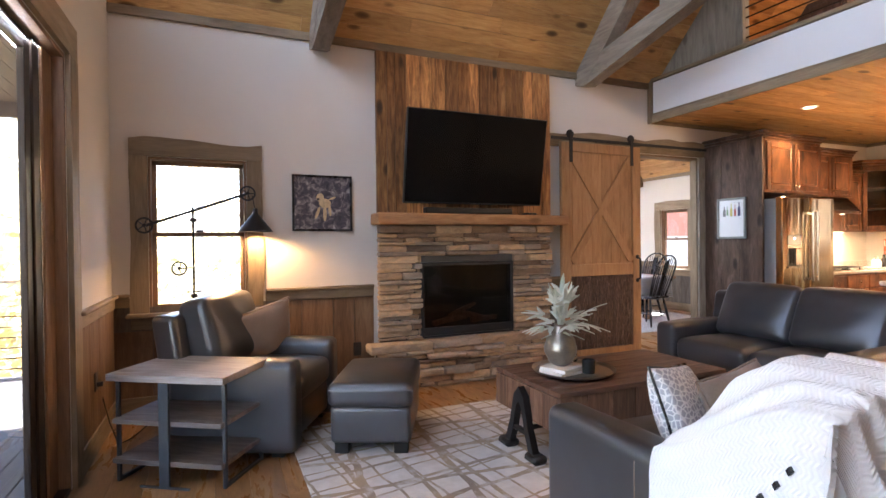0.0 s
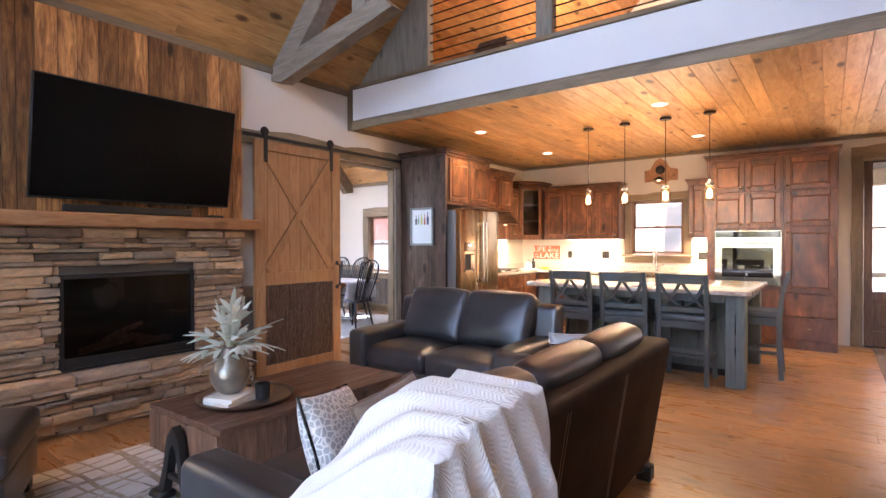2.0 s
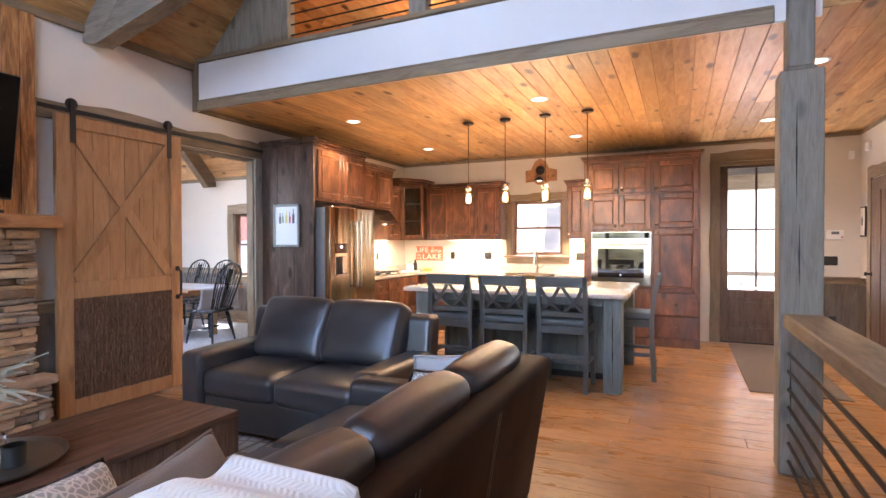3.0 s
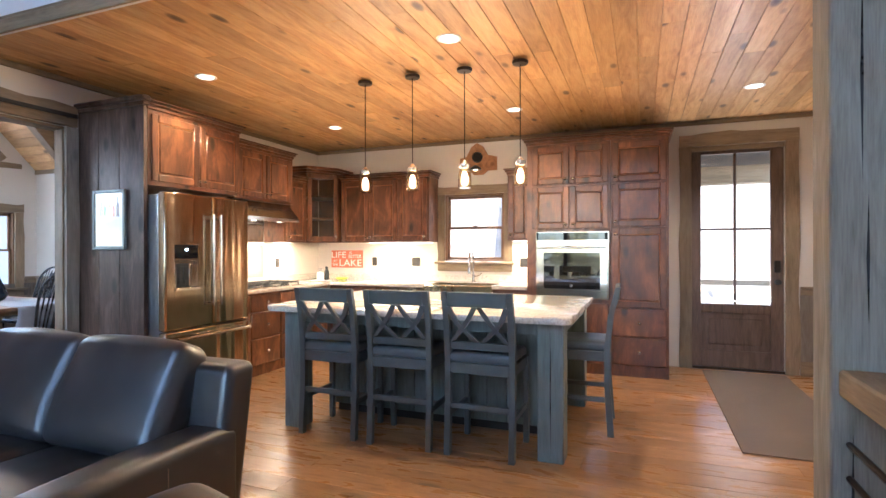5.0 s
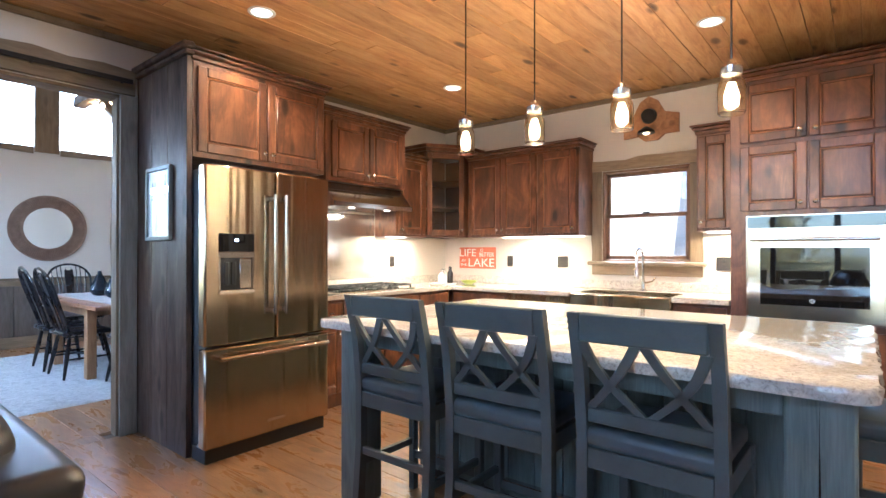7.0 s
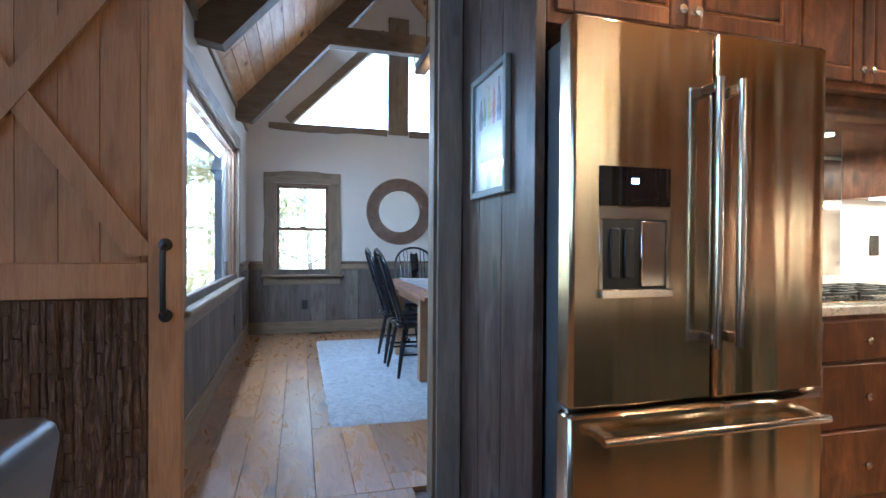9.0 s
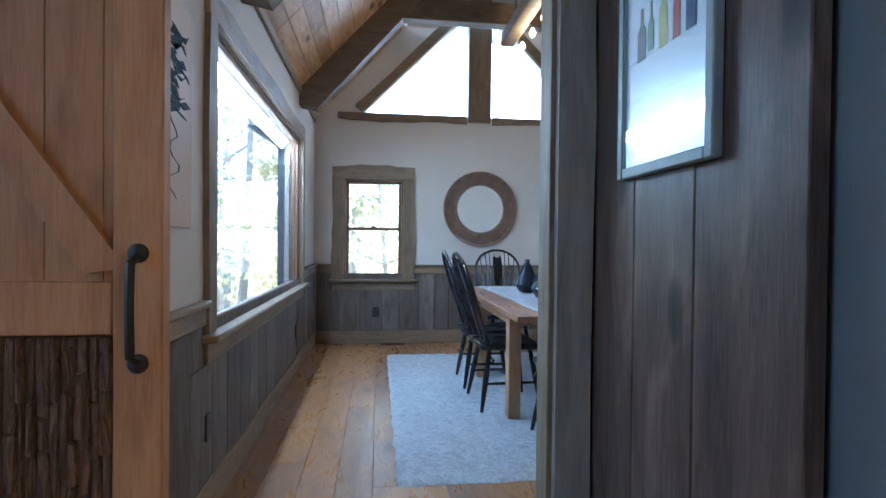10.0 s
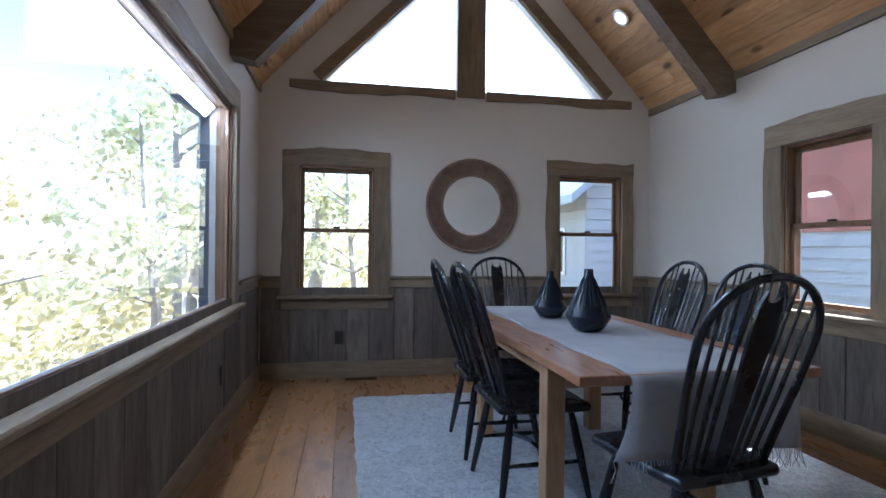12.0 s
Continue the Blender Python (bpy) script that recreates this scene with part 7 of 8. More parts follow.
# carved plaque above the window
pq = thing("wooden_plaque", (EAST - 0.01, 2.47, 2.27), "carved wood plaque with a dark round horn mount and lit lamp", "wall plaque")
prof = [(2.71, 2.32), (2.71, 2.50), (2.62, 2.52), (2.56, 2.64), (2.48, 2.69), (2.40, 2.64), (2.34, 2.53), (2.22, 2.50), (2.22, 2.33), (2.34, 2.33), (2.40, 2.28), (2.52, 2.28), (2.58, 2.33)]
part("board", Shape().prism(prof, "x", EAST - 0.03, EAST - 0.002), MANTLE, pq, world=True)
part("mount", Shape().lathe([(0.055, 0), (0.07, 0.02), (0.06, 0.06), (0.03, 0.08)], n=18, m=pose(EAST - 0.031, 2.47, 2.50, 0, -90, 0)), BLACK_METAL, pq, world=True)
part("lamp_shade", Shape().lathe([(0.075, 0), (0.07, 0.02), (0.03, 0.05), (0.01, 0.06)], EAST - 0.13, 2.47, 2.33, 20), BLACK_METAL, pq, world=True)
part("lamp_bulb", Shape().lathe([(0.01, 0), (0.03, 0.012), (0.03, 0.022)], EAST - 0.13, 2.47, 2.317, 14), BULB_GLOW, pq, "lit warm bulb", world=True)
for y, w in ((3.98, 0.072), (3.35, 0.12), (1.87, 0.12)):
    plate("wall_switch", (EAST - 0.006, y, 1.16), "x", w, 0.115, label="dark brown switch plate on the backsplash")
for x in (8.28, 6.95):
    plate("outlet", (x, NORTH - 0.006, 1.16), "y", label="dark brown outlet plate on the backsplash")
plate("wall_switch", (EAST - 0.006, -1.24, 1.13), "x", 0.165, 0.115, label="dark brown triple switch plate by the entry door")
plate("outlet", (EAST - 0.022, -1.27, 0.37), "x")
al = thing("alarm_panel", (EAST - 0.015, -1.285, 1.40), "white alarm keypad by the entry door", "keypad")
part("case", Shape().box(EAST - 0.03, EAST - 0.002, -1.38, -1.19, 1.40, 1.52, 0.006), WHITE_PLASTIC, al, world=True)
part("screen", Shape().box(EAST - 0.032, EAST - 0.0305, -1.33, -1.25, 1.465, 1.50, 0), GREY_METAL, al, world=True)
part("button", Shape().box(EAST - 0.034, EAST - 0.0305, -1.37, -1.35, 1.42, 1.44, 0.002), RED_SIGN, al, world=True)
single("corner_sensor", Shape().soft(EAST - 0.03, -1.45, 2.45, 0.05, 0.06, 0.10, 0.012), WHITE_PLASTIC, (EAST - 0.03, -1.45, 2.40), "white corner alarm sensor", "sensor")
single("wall_chime", Shape().soft(8.85, SOUTH + 0.02, 2.50, 0.12, 0.035, 0.10, 0.008), WHITE_PLASTIC, (8.85, SOUTH + 0.02, 2.45), "white door chime box", "door chime")
pf = thing("framed_print", (9.03, SOUTH + 0.015, 1.43), "small black-framed print on the entry wall", "picture")
part("frame", Shape().box(8.93, 9.13, SOUTH + 0.002, SOUTH + 0.022, 1.43, 1.80, 0.004), BLACK_PAINT, pf, world=True)
part("paper", Shape().box(8.95, 9.11, SOUTH + 0.0225, SOUTH + 0.024, 1.45, 1.78, 0), PAPER, pf, world=True)
part("image", Shape().prism(blob(9.03, 1.62, 0.035, 0.06), "y", SOUTH + 0.0245, SOUTH + 0.0255), GREY_METAL, pf, world=True)
# print on the refrigerator panel
pr = thing("framed_bottle_print", (5.748, 4.52, 1.335), "framed print of bottles and glasses in a pale grey frame", "picture")
FRAME_GREY = plain("pale_grey_frame", (0.22, 0.25, 0.24), 0.5, var=0.15, scale=20.0)
for u in ((4.335, 4.36, 1.335, 1.815), (4.68, 4.705, 1.335, 1.815), (4.3605, 4.6795, 1.335, 1.36), (4.3605, 4.6795, 1.79, 1.815)):
    part("frame_bar", Shape().box(5.735, 5.758, *u, 0.003), FRAME_GREY, pr, world=True)
part("paper", Shape().box(5.748, 5.757, 4.361, 4.679, 1.361, 1.789, 0), PRINT, pr, world=True)


def bottle(cx, z0, w, h):
    return [(cx - w, z0), (cx + w, z0), (cx + w, z0 + h * 0.55), (cx + w * 0.35, z0 + h * 0.70), (cx + w * 0.35, z0 + h), (cx - w * 0.35, z0 + h), (cx - w * 0.35, z0 + h * 0.70), (cx - w, z0 + h * 0.55)]


for k, (cy, z0, w, h, c) in enumerate(((4.42, 1.60, 0.017, 0.16, (0.03, 0.04, 0.12)), (4.47, 1.60, 0.013, 0.13, (0.35, 0.05, 0.04)), (4.52, 1.60, 0.016, 0.15, (0.45, 0.42, 0.12)), (4.57, 1.61, 0.012, 0.11, (0.12, 0.25, 0.12)), (4.61, 1.60, 0.018, 0.12, (0.08, 0.09, 0.10)))):
    part("bottle_shape", Shape().prism(bottle(cy, z0, w, h), "x", 5.7465, 5.7475), plain("print_ink", c, 0.4, var=0.1), pr, world=True)
g = part("glass", Shape().box(5.741, 5.743, 4.361, 4.679, 1.361, 1.789, 0), GLASS, pr, world=True)
g.visible_shadow = False

# island
isl = thing("kitchen_island", (6.75, 2.05, 0), "teal-grey stained kitchen island with corner posts", "kitchen island")
for x0, y0, w in ((6.05, 0.955, 0.165), (6.03, 2.875, 0.15), (7.30, 0.955, 0.15), (7.30, 2.875, 0.15)):
    part("post", Shape().box(x0, x0 + w, y0, y0 + w, 0, 0.868, 0.008), ISLAND, isl, world=True)
part("post_crack", Shape().prism([(1.035, 0.0), (1.042, 0.4), (1.037, 0.86), (1.033, 0.5)], "x", 6.0485, 6.0515), BLACK_PAINT, isl, world=True)
y = 1.13
while y < 2.86:
    n = min(2.865, y + 0.145)
    part("back_board", Shape().box(6.46, 6.485, y + 0.0015, n - 0.0015, 0.08, 0.866, 0.003), ISLAND, isl, world=True)
    y = n
part("carcass", Shape().box(6.49, 7.38, 1.10, 2.90, 0.09, 0.867, 0.002), ISLAND, isl, world=True)
part("toe_base", Shape().box(6.53, 7.33, 1.13, 2.87, 0, 0.089, 0.002), BLACK_PLASTIC, isl, world=True)
part("apron", Shape().box(6.065, 6.09, 1.122, 2.873, 0.79, 0.867, 0.003).box(6.217, 7.29, 0.965, 0.99, 0.79, 0.867, 0.003), ISLAND, isl, world=True)
itop = Shape()
rim = []
X0, X1, Y0, Y1, R = 5.98, 7.52, 0.905, 3.17, 0.07
for cx, cy, a0 in ((X1 - R, Y1 - R, 0), (X0 + R, Y1 - R, 90), (X0 + R, Y0 + R, 180), (X1 - R, Y0 + R, 270)):
    for k in range(7):
        a = radians(a0 + 15 * k)
        rim.append((cx + R * math.cos(a), cy + R * math.sin(a)))
r5 = random.Random(9)
lay = [(0.0, 0.871), (0.010, 0.872), (0.012, 0.890), (0.010, 0.908), (0.002, 0.913)]
fine_rim = []
for i in range(len(rim)):
    a, b = Vector(rim[i]), Vector(rim[(i + 1) % len(rim)])
    n = max(1, int((b - a).length / 0.04))
    fine_rim += [a + (b - a) * k / n for k in range(n)]
mid = Vector(((X0 + X1) / 2, (Y0 + Y1) / 2))
vs = []
for off, z in lay:
    for p in fine_rim:
        d = Vector((0, 0)) if off == 0 else Vector((p.x - mid.x, p.y - mid.y)).normalized() * (off - 0.01 + (r5.uniform(-0.006, 0.006) if 0.875 < z < 0.91 else 0))
        vs.append((p.x + d.x, p.y + d.y, z))
n = len(fine_rim)
fs = [(j * n + i, j * n + (i + 1) % n, (j + 1) * n + (i + 1) % n, (j + 1) * n + i) for j in range(len(lay) - 1) for i in range(n)]
fs += [tuple(range(n))[::-1], tuple(range((len(lay) - 1) * n, len(lay) * n))]
itop.add(vs, fs)
single("island_worktop", itop, GRANITE, (6.75, 2.05, 0.871), "polished speckled granite slab with chiselled edge on the island", "worktop")


# counter stools, facing local +y
def stool(name, m, label):
    t = thing(name, m.translation, label, "bar stool", "stools at the island")
    t.matrix_basis = m
    w = 0.215
    for sx in (-1, 1):
        part("back_post", Shape().prism([(-0.02, 0.0), (0.025, 0.0), (0.045, 0.35), (0.045, 0.62), (0.02, 0.85), (-0.035, 1.06), (-0.068, 1.06), (-0.018, 0.85), (0.005, 0.62), (0.005, 0.35)], "x", sx * w - 0.019, sx * w + 0.019), STOOL, t)
        part("front_leg", Shape().box(sx * w - 0.019, sx * w + 0.019, 0.375, 0.413, 0, 0.60, 0.004), STOOL, t)
        part("side_rail", Shape().box(sx * w - 0.012, sx * w + 0.012, 0.046, 0.374, 0.53, 0.60, 0.003), STOOL, t)
        part("side_stretcher", Shape().box(sx * w - 0.011, sx * w + 0.011, 0.042, 0.374, 0.24, 0.275, 0.003), STOOL, t)
    part("top_rail", Shape().box(-w + 0.0195, w - 0.0195, -0.058, -0.028, 0.965, 1.06, 0.006), STOOL, t)
    part("lower_rail", Shape().box(-w + 0.0195, w - 0.0195, 0.008, 0.034, 0.685, 0.735, 0.004), STOOL, t)
    part("back_apron", Shape().box(-w + 0.0195, w - 0.0195, 0.008, 0.04, 0.53, 0.60, 0.003), STOOL, t)
    part("front_rail", Shape().box(-w + 0.0195, w - 0.0195, 0.38, 0.408, 0.53, 0.60, 0.003), STOOL, t)
    part("foot_rest", Shape().box(-w + 0.0195, w - 0.0195, 0.38, 0.408, 0.17, 0.21, 0.003), STOOL, t)
    part("foot_plate", Shape().box(-w + 0.03, w - 0.03, 0.379, 0.409, 0.2105, 0.214, 0), CHROME, t, "metal strip on the foot rest")
    part("back_stretcher", Shape().box(-w + 0.0195, w - 0.0195, 0.012, 0.036, 0.30, 0.335, 0.003), STOOL, t)

    def slat(x0, z0, x1, z1, bow):
        pts, th = [], 0.017
        for k in range(7):
            u = k / 6
            x = x0 + (x1 - x0) * u + bow * math.sin(u * math.pi)
            z = z0 + (z1 - z0) * u
            y = 0.021 - 0.064 * ((z - 0.735) / 0.23) ** 1.2 if z > 0.735 else 0.021
            pts.append((x, y, z))
        vs, fs = [], []
        for x, y, z in pts:
            vs += [(x - th, y - 0.009, z), (x + th, y - 0.009, z), (x + th, y + 0.009, z), (x - th, y + 0.009, z)]
        for i in range(6):
            for k in range(4):
                fs.append((4 * i + k, 4 * i + (k + 1) % 4, 4 * i + 4 + (k + 1) % 4, 4 * i + 4 + k))
        fs += [(3, 2, 1, 0), (24, 25, 26, 27)]
        part("cross_slat", Shape().add(vs, fs), STOOL, t)

    slat(-0.19, 0.964, 0.0 - 0.02, 0.736, -0.03)
    slat(0.19, 0.964, 0.0 + 0.02, 0.736, 0.03)
    slat(-0.015, 0.964, -0.185, 0.736, 0.012)
    slat(0.015, 0.964, 0.185, 0.736, -0.012)
    part("seat", Shape().soft(0, 0.21, 0.632, 0.43, 0.40, 0.062, 0.022, inner=5, warp=puff(2, 0.012, 0.43, 0.40, 0.062)), STOOL_SEAT, t, "dark padded leather seat")
    return t


st0 = stool("bar_stool", pose(5.96, 2.60, 0, 0, 0, -90), "grey painted counter stool with crossed-slat back at the island")
copy_thing(st0, pose(5.955, 2.035, 0, 0, 0, -88))
copy_thing(st0, pose(5.965, 1.475, 0, 0, 0, -91))
copy_thing(st0, pose(6.88, 0.72, 0, 0, 0, 2))

# pendants
def pendant(name, x, y):
    t = thing(name, (x, y, 1.80), "mason jar pendant lamp with a glowing filament bulb", "pendant lamp", "pendants over the island")
    part("canopy", Shape().lathe([(0.055, 0.90), (0.06, 0.91), (0.06, 0.922)], n=20), BRONZE, t)
    part("cord", Shape().tube([(0, 0, 0.20), (0, 0, 0.90)], 0.004, 6), BRONZE, t)
    part("socket_cap", Shape().lathe([(0.038, 0.155), (0.04, 0.16), (0.04, 0.185), (0.02, 0.195), (0.012, 0.215)], n=20), CHROME, t)
    g = part("jar", Shape().lathe([(0.044, 0.0), (0.05, 0.006), (0.051, 0.10), (0.047, 0.125), (0.037, 0.14), (0.037, 0.165), (0.035, 0.165), (0.035, 0.14), (0.045, 0.123), (0.049, 0.10), (0.048, 0.008), (0.042, 0.003)], n=24), JAR_GLASS, t, "clear glass mason jar")
    g.visible_shadow = False
    b = part("bulb", Shape().lathe([(0.008, 0.020), (0.025, 0.034), (0.028, 0.075), (0.014, 0.125)], n=14), BULB_GLOW, t, "lit filament bulb")
    b.visible_shadow = False
    return t


p0 = pendant("pendant_lamp", *PENDANTS[0])
for q in PENDANTS[1:]:
    copy_thing(p0, pose(q[0], q[1], 1.80))


def can_light(name, m, label="recessed ceiling light with white trim ring, lit"):
    t = thing(name, m.translation, label, "ceiling light", "recessed lights")
    t.matrix_basis = m
    part("trim_ring", Shape().lathe([(0.062, -0.001), (0.064, -0.005), (0.082, -0.004), (0.085, 0.0)], n=28), WHITE_PLASTIC, t)
    part("lens", Shape().lathe([(0.06, -0.0035), (0.06, -0.0015)], n=24), CAN_GLOW, t, "glowing lens")
    return t


c0 = can_light("recessed_light", pose(CANS[0][0], CANS[0][1], CEIL - 0.0005))
for q in CANS[1:]:
    copy_thing(c0, pose(q[0], q[1], CEIL - 0.0005))
for x, y, sgn in ((7.55, 8.98, -1), (5.05, 8.98, 1), (7.55, 7.0, -1), (5.05, 7.0, 1)):
    z = D_EAVE + min(x - D_W, D_E - x)
    copy_thing(c0, pose(x, y, z - 0.022, 0, 45 if sgn < 0 else -45, 0))
# under-cabinet light bars
for nm, s in (("a", Shape().box(9.0, 9.06, 3.05, 3.95, 1.407, 1.419, 0.002)), ("b", Shape().box(9.0, 9.06, 1.76, 1.96, 1.417, 1.429, 0.002)), ("c", Shape().box(8.06, 8.30, 4.72, 4.78, 1.407, 1.419, 0.002))):
    v = s.v[0]
    single("under_cabinet_light", s, LED_GLOW, (v[0], v[1], 1.407), "slim lit bar under the wall cabinets", "cabinet light", "under-cabinet lights")
mt = single("entry_runner", Shape().box(6.65, 9.10, -0.88, -0.10, 0.0005, 0.010, 0.004), MAT_BROWN, (7.9, -0.5, 0), "plain brown runner mat inside the entry door", "mat")
# dark wardrobe in the loft
wd = thing("loft_wardrobe", (6.7, 4.1, 3.145), "dark stained wood cupboard in the loft under the slope", "cupboard")
part("body", Shape().prism([(3.62, 3.146), (4.36, 3.146), (4.36, 3.55), (4.02, 3.98), (3.62, 3.98)], "x", 6.35, 6.85), PANEL_DARK, wd, world=True)
part("door", Shape().box(6.33, 6.349, 3.66, 3.98, 3.18, 3.92, 0.003), PANEL_DARK, wd, world=True)

# ---- dining room ----
def shag(x0, x1, y0, y1, n, k):
    """A thick pile sheet with an uneven tufted top."""
    s = Shape()
    vs = []
    for j in range(k + 1):
        for i in range(n + 1):
            x, y = x0 + (x1 - x0) * i / n, y0 + (y1 - y0) * j / k
            edge = i in (0, n) or j in (0, k)
            p = Vector((x * 16, y * 16, 2.0))
            w = 0.012 * noise.noise(Vector((x * 9, y * 9, 7.0)))
            vs.append((x + w, y + w, 0.001 if edge else 0.010 + 0.005 * noise.noise(p) + 0.006 * abs(noise.noise(p * 2.7))))
    return s.add(vs, [(j * (n + 1) + i, j * (n + 1) + i + 1, (j + 1) * (n + 1) + i + 1, (j + 1) * (n + 1) + i) for j in range(k) for i in range(n)])


solid("dining_rug", shag(5.25, 7.82, 5.95, 8.87, 128, 146), RUG_DINING, "soft grey shag rug under the dining table", "rug", kind="")
dt = thing("dining_table", (6.41, 7.35, 0.016), "long reddish-brown wooden dining table with square legs", "dining table")
for i in range(5):
    x0 = 5.94 + i * 0.188
    part("top_plank", Shape().box(x0 + 0.0008, x0 + 0.1872, 6.35, 8.38, 0.722, 0.758, 0.003), TABLE_WOOD, dt, world=True)
for x0 in (6.01, 6.73):
    for y0 in (6.80, 7.86):
        part("leg", Shape().box(x0, x0 + 0.085, y0, y0 + 0.085, 0.0165, 0.721, 0.005), TABLE_LEG, dt, world=True)
for u in ((6.03, 6.05, 6.886, 7.859), (6.77, 6.79, 6.886, 7.859), (6.096, 6.729, 6.82, 6.84), (6.096, 6.729, 7.89, 7.91)):
    part("apron", Shape().box(*u, 0.63, 0.721, 0.003), TABLE_LEG, dt, world=True)


def cloth(name):
    """A runner along the table that hangs over both ends, with a fringe."""
    nu, nv = 14, 70
    x0, x1 = 6.12, 6.76
    def place(u, v):
        s = -0.27 + v * (2.03 + 0.55)
        x = x0 + (x1 - x0) * u
        if s < 0:
            k = min(1.0, -s / 0.27)
            return (x + 0.012 * math.sin(9 * u + 1) * -s * 3 - 0.09 * k * k * (1 - u) ** 2, 6.332 - (0.02 * math.sin(8 * u) + 0.03 * (1 - u)) * k, 0.762 + s)
        if s > 2.03:
            return (x, 8.39 + 0.012 * math.sin(8 * u), 0.762 - (s - 2.03))
        return (x + 0.006 * math.sin(11 * s), 6.35 + s, 0.7605 + 0.0025 * abs(math.sin(13 * s + 4 * u)))
    me = bpy.data.meshes.new(name)
    vs = [place(i / nu, j / nv) for j in range(nv + 1) for i in range(nu + 1)]
    me.from_pydata(vs, [], [(j * (nu + 1) + i, j * (nu + 1) + i + 1, (j + 1) * (nu + 1) + i + 1, (j + 1) * (nu + 1) + i) for j in range(nv) for i in range(nu)])
    me.shade_smooth()
    ob = new(name, me)
    me.materials.append(RUNNER)
    ob.modifiers.new("thick", "SOLIDIFY").thickness = 0.003
    tagged(ob, "grey woven table runner with frayed fringe hanging over the end", "table runner")
    f = Shape()
    rr = random.Random(2)
    for k in range(60):
        p = Vector(place(k / 59, 0))
        f.tube([p, p + Vector((rr.uniform(-0.01, 0.01), rr.uniform(-0.012, 0.004), -0.03)), p + Vector((rr.uniform(-0.02, 0.02), rr.uniform(-0.02, 0.005), -0.06))], 0.0018, 4)
    fo = new("fringe", f.mesh("fringe"))
    fo.data.materials.append(RUNNER)
    fo.parent = ob
    return ob


cloth("table_runner")


def vase_ribbed(name, x, y, k):
    prof = [(0.05, 0), (0.075, 0.012), (0.105, 0.06), (0.108, 0.075), (0.085, 0.12), (0.055, 0.19), (0.033, 0.245), (0.024, 0.262), (0.022, 0.30), (0.018, 0.30), (0.016, 0.26)]
    t = thing(name, (x, y, 0.765), "dark navy ceramic bottle vase with carved ribs on the runner", "vase", "table vases")
    part("body", Shape().lathe([(r * k, z * k) for r, z in prof], n=36), VASE_NAVY, t)
    for i in range(20):
        a = i * 2 * math.pi / 20
        pts = [((r * k + 0.001) * math.cos(a), (r * k + 0.001) * math.sin(a), z * k) for r, z in prof[4:8]]
        part("rib", Shape().tube(pts, [0.0035, 0.004, 0.003, 0.002], 5), VASE_NAVY, t)
    return t


vase_ribbed("bottle_vase", 6.40, 7.72, 0.93)
vase_ribbed("bottle_vase", 6.40, 7.22, 1.04)


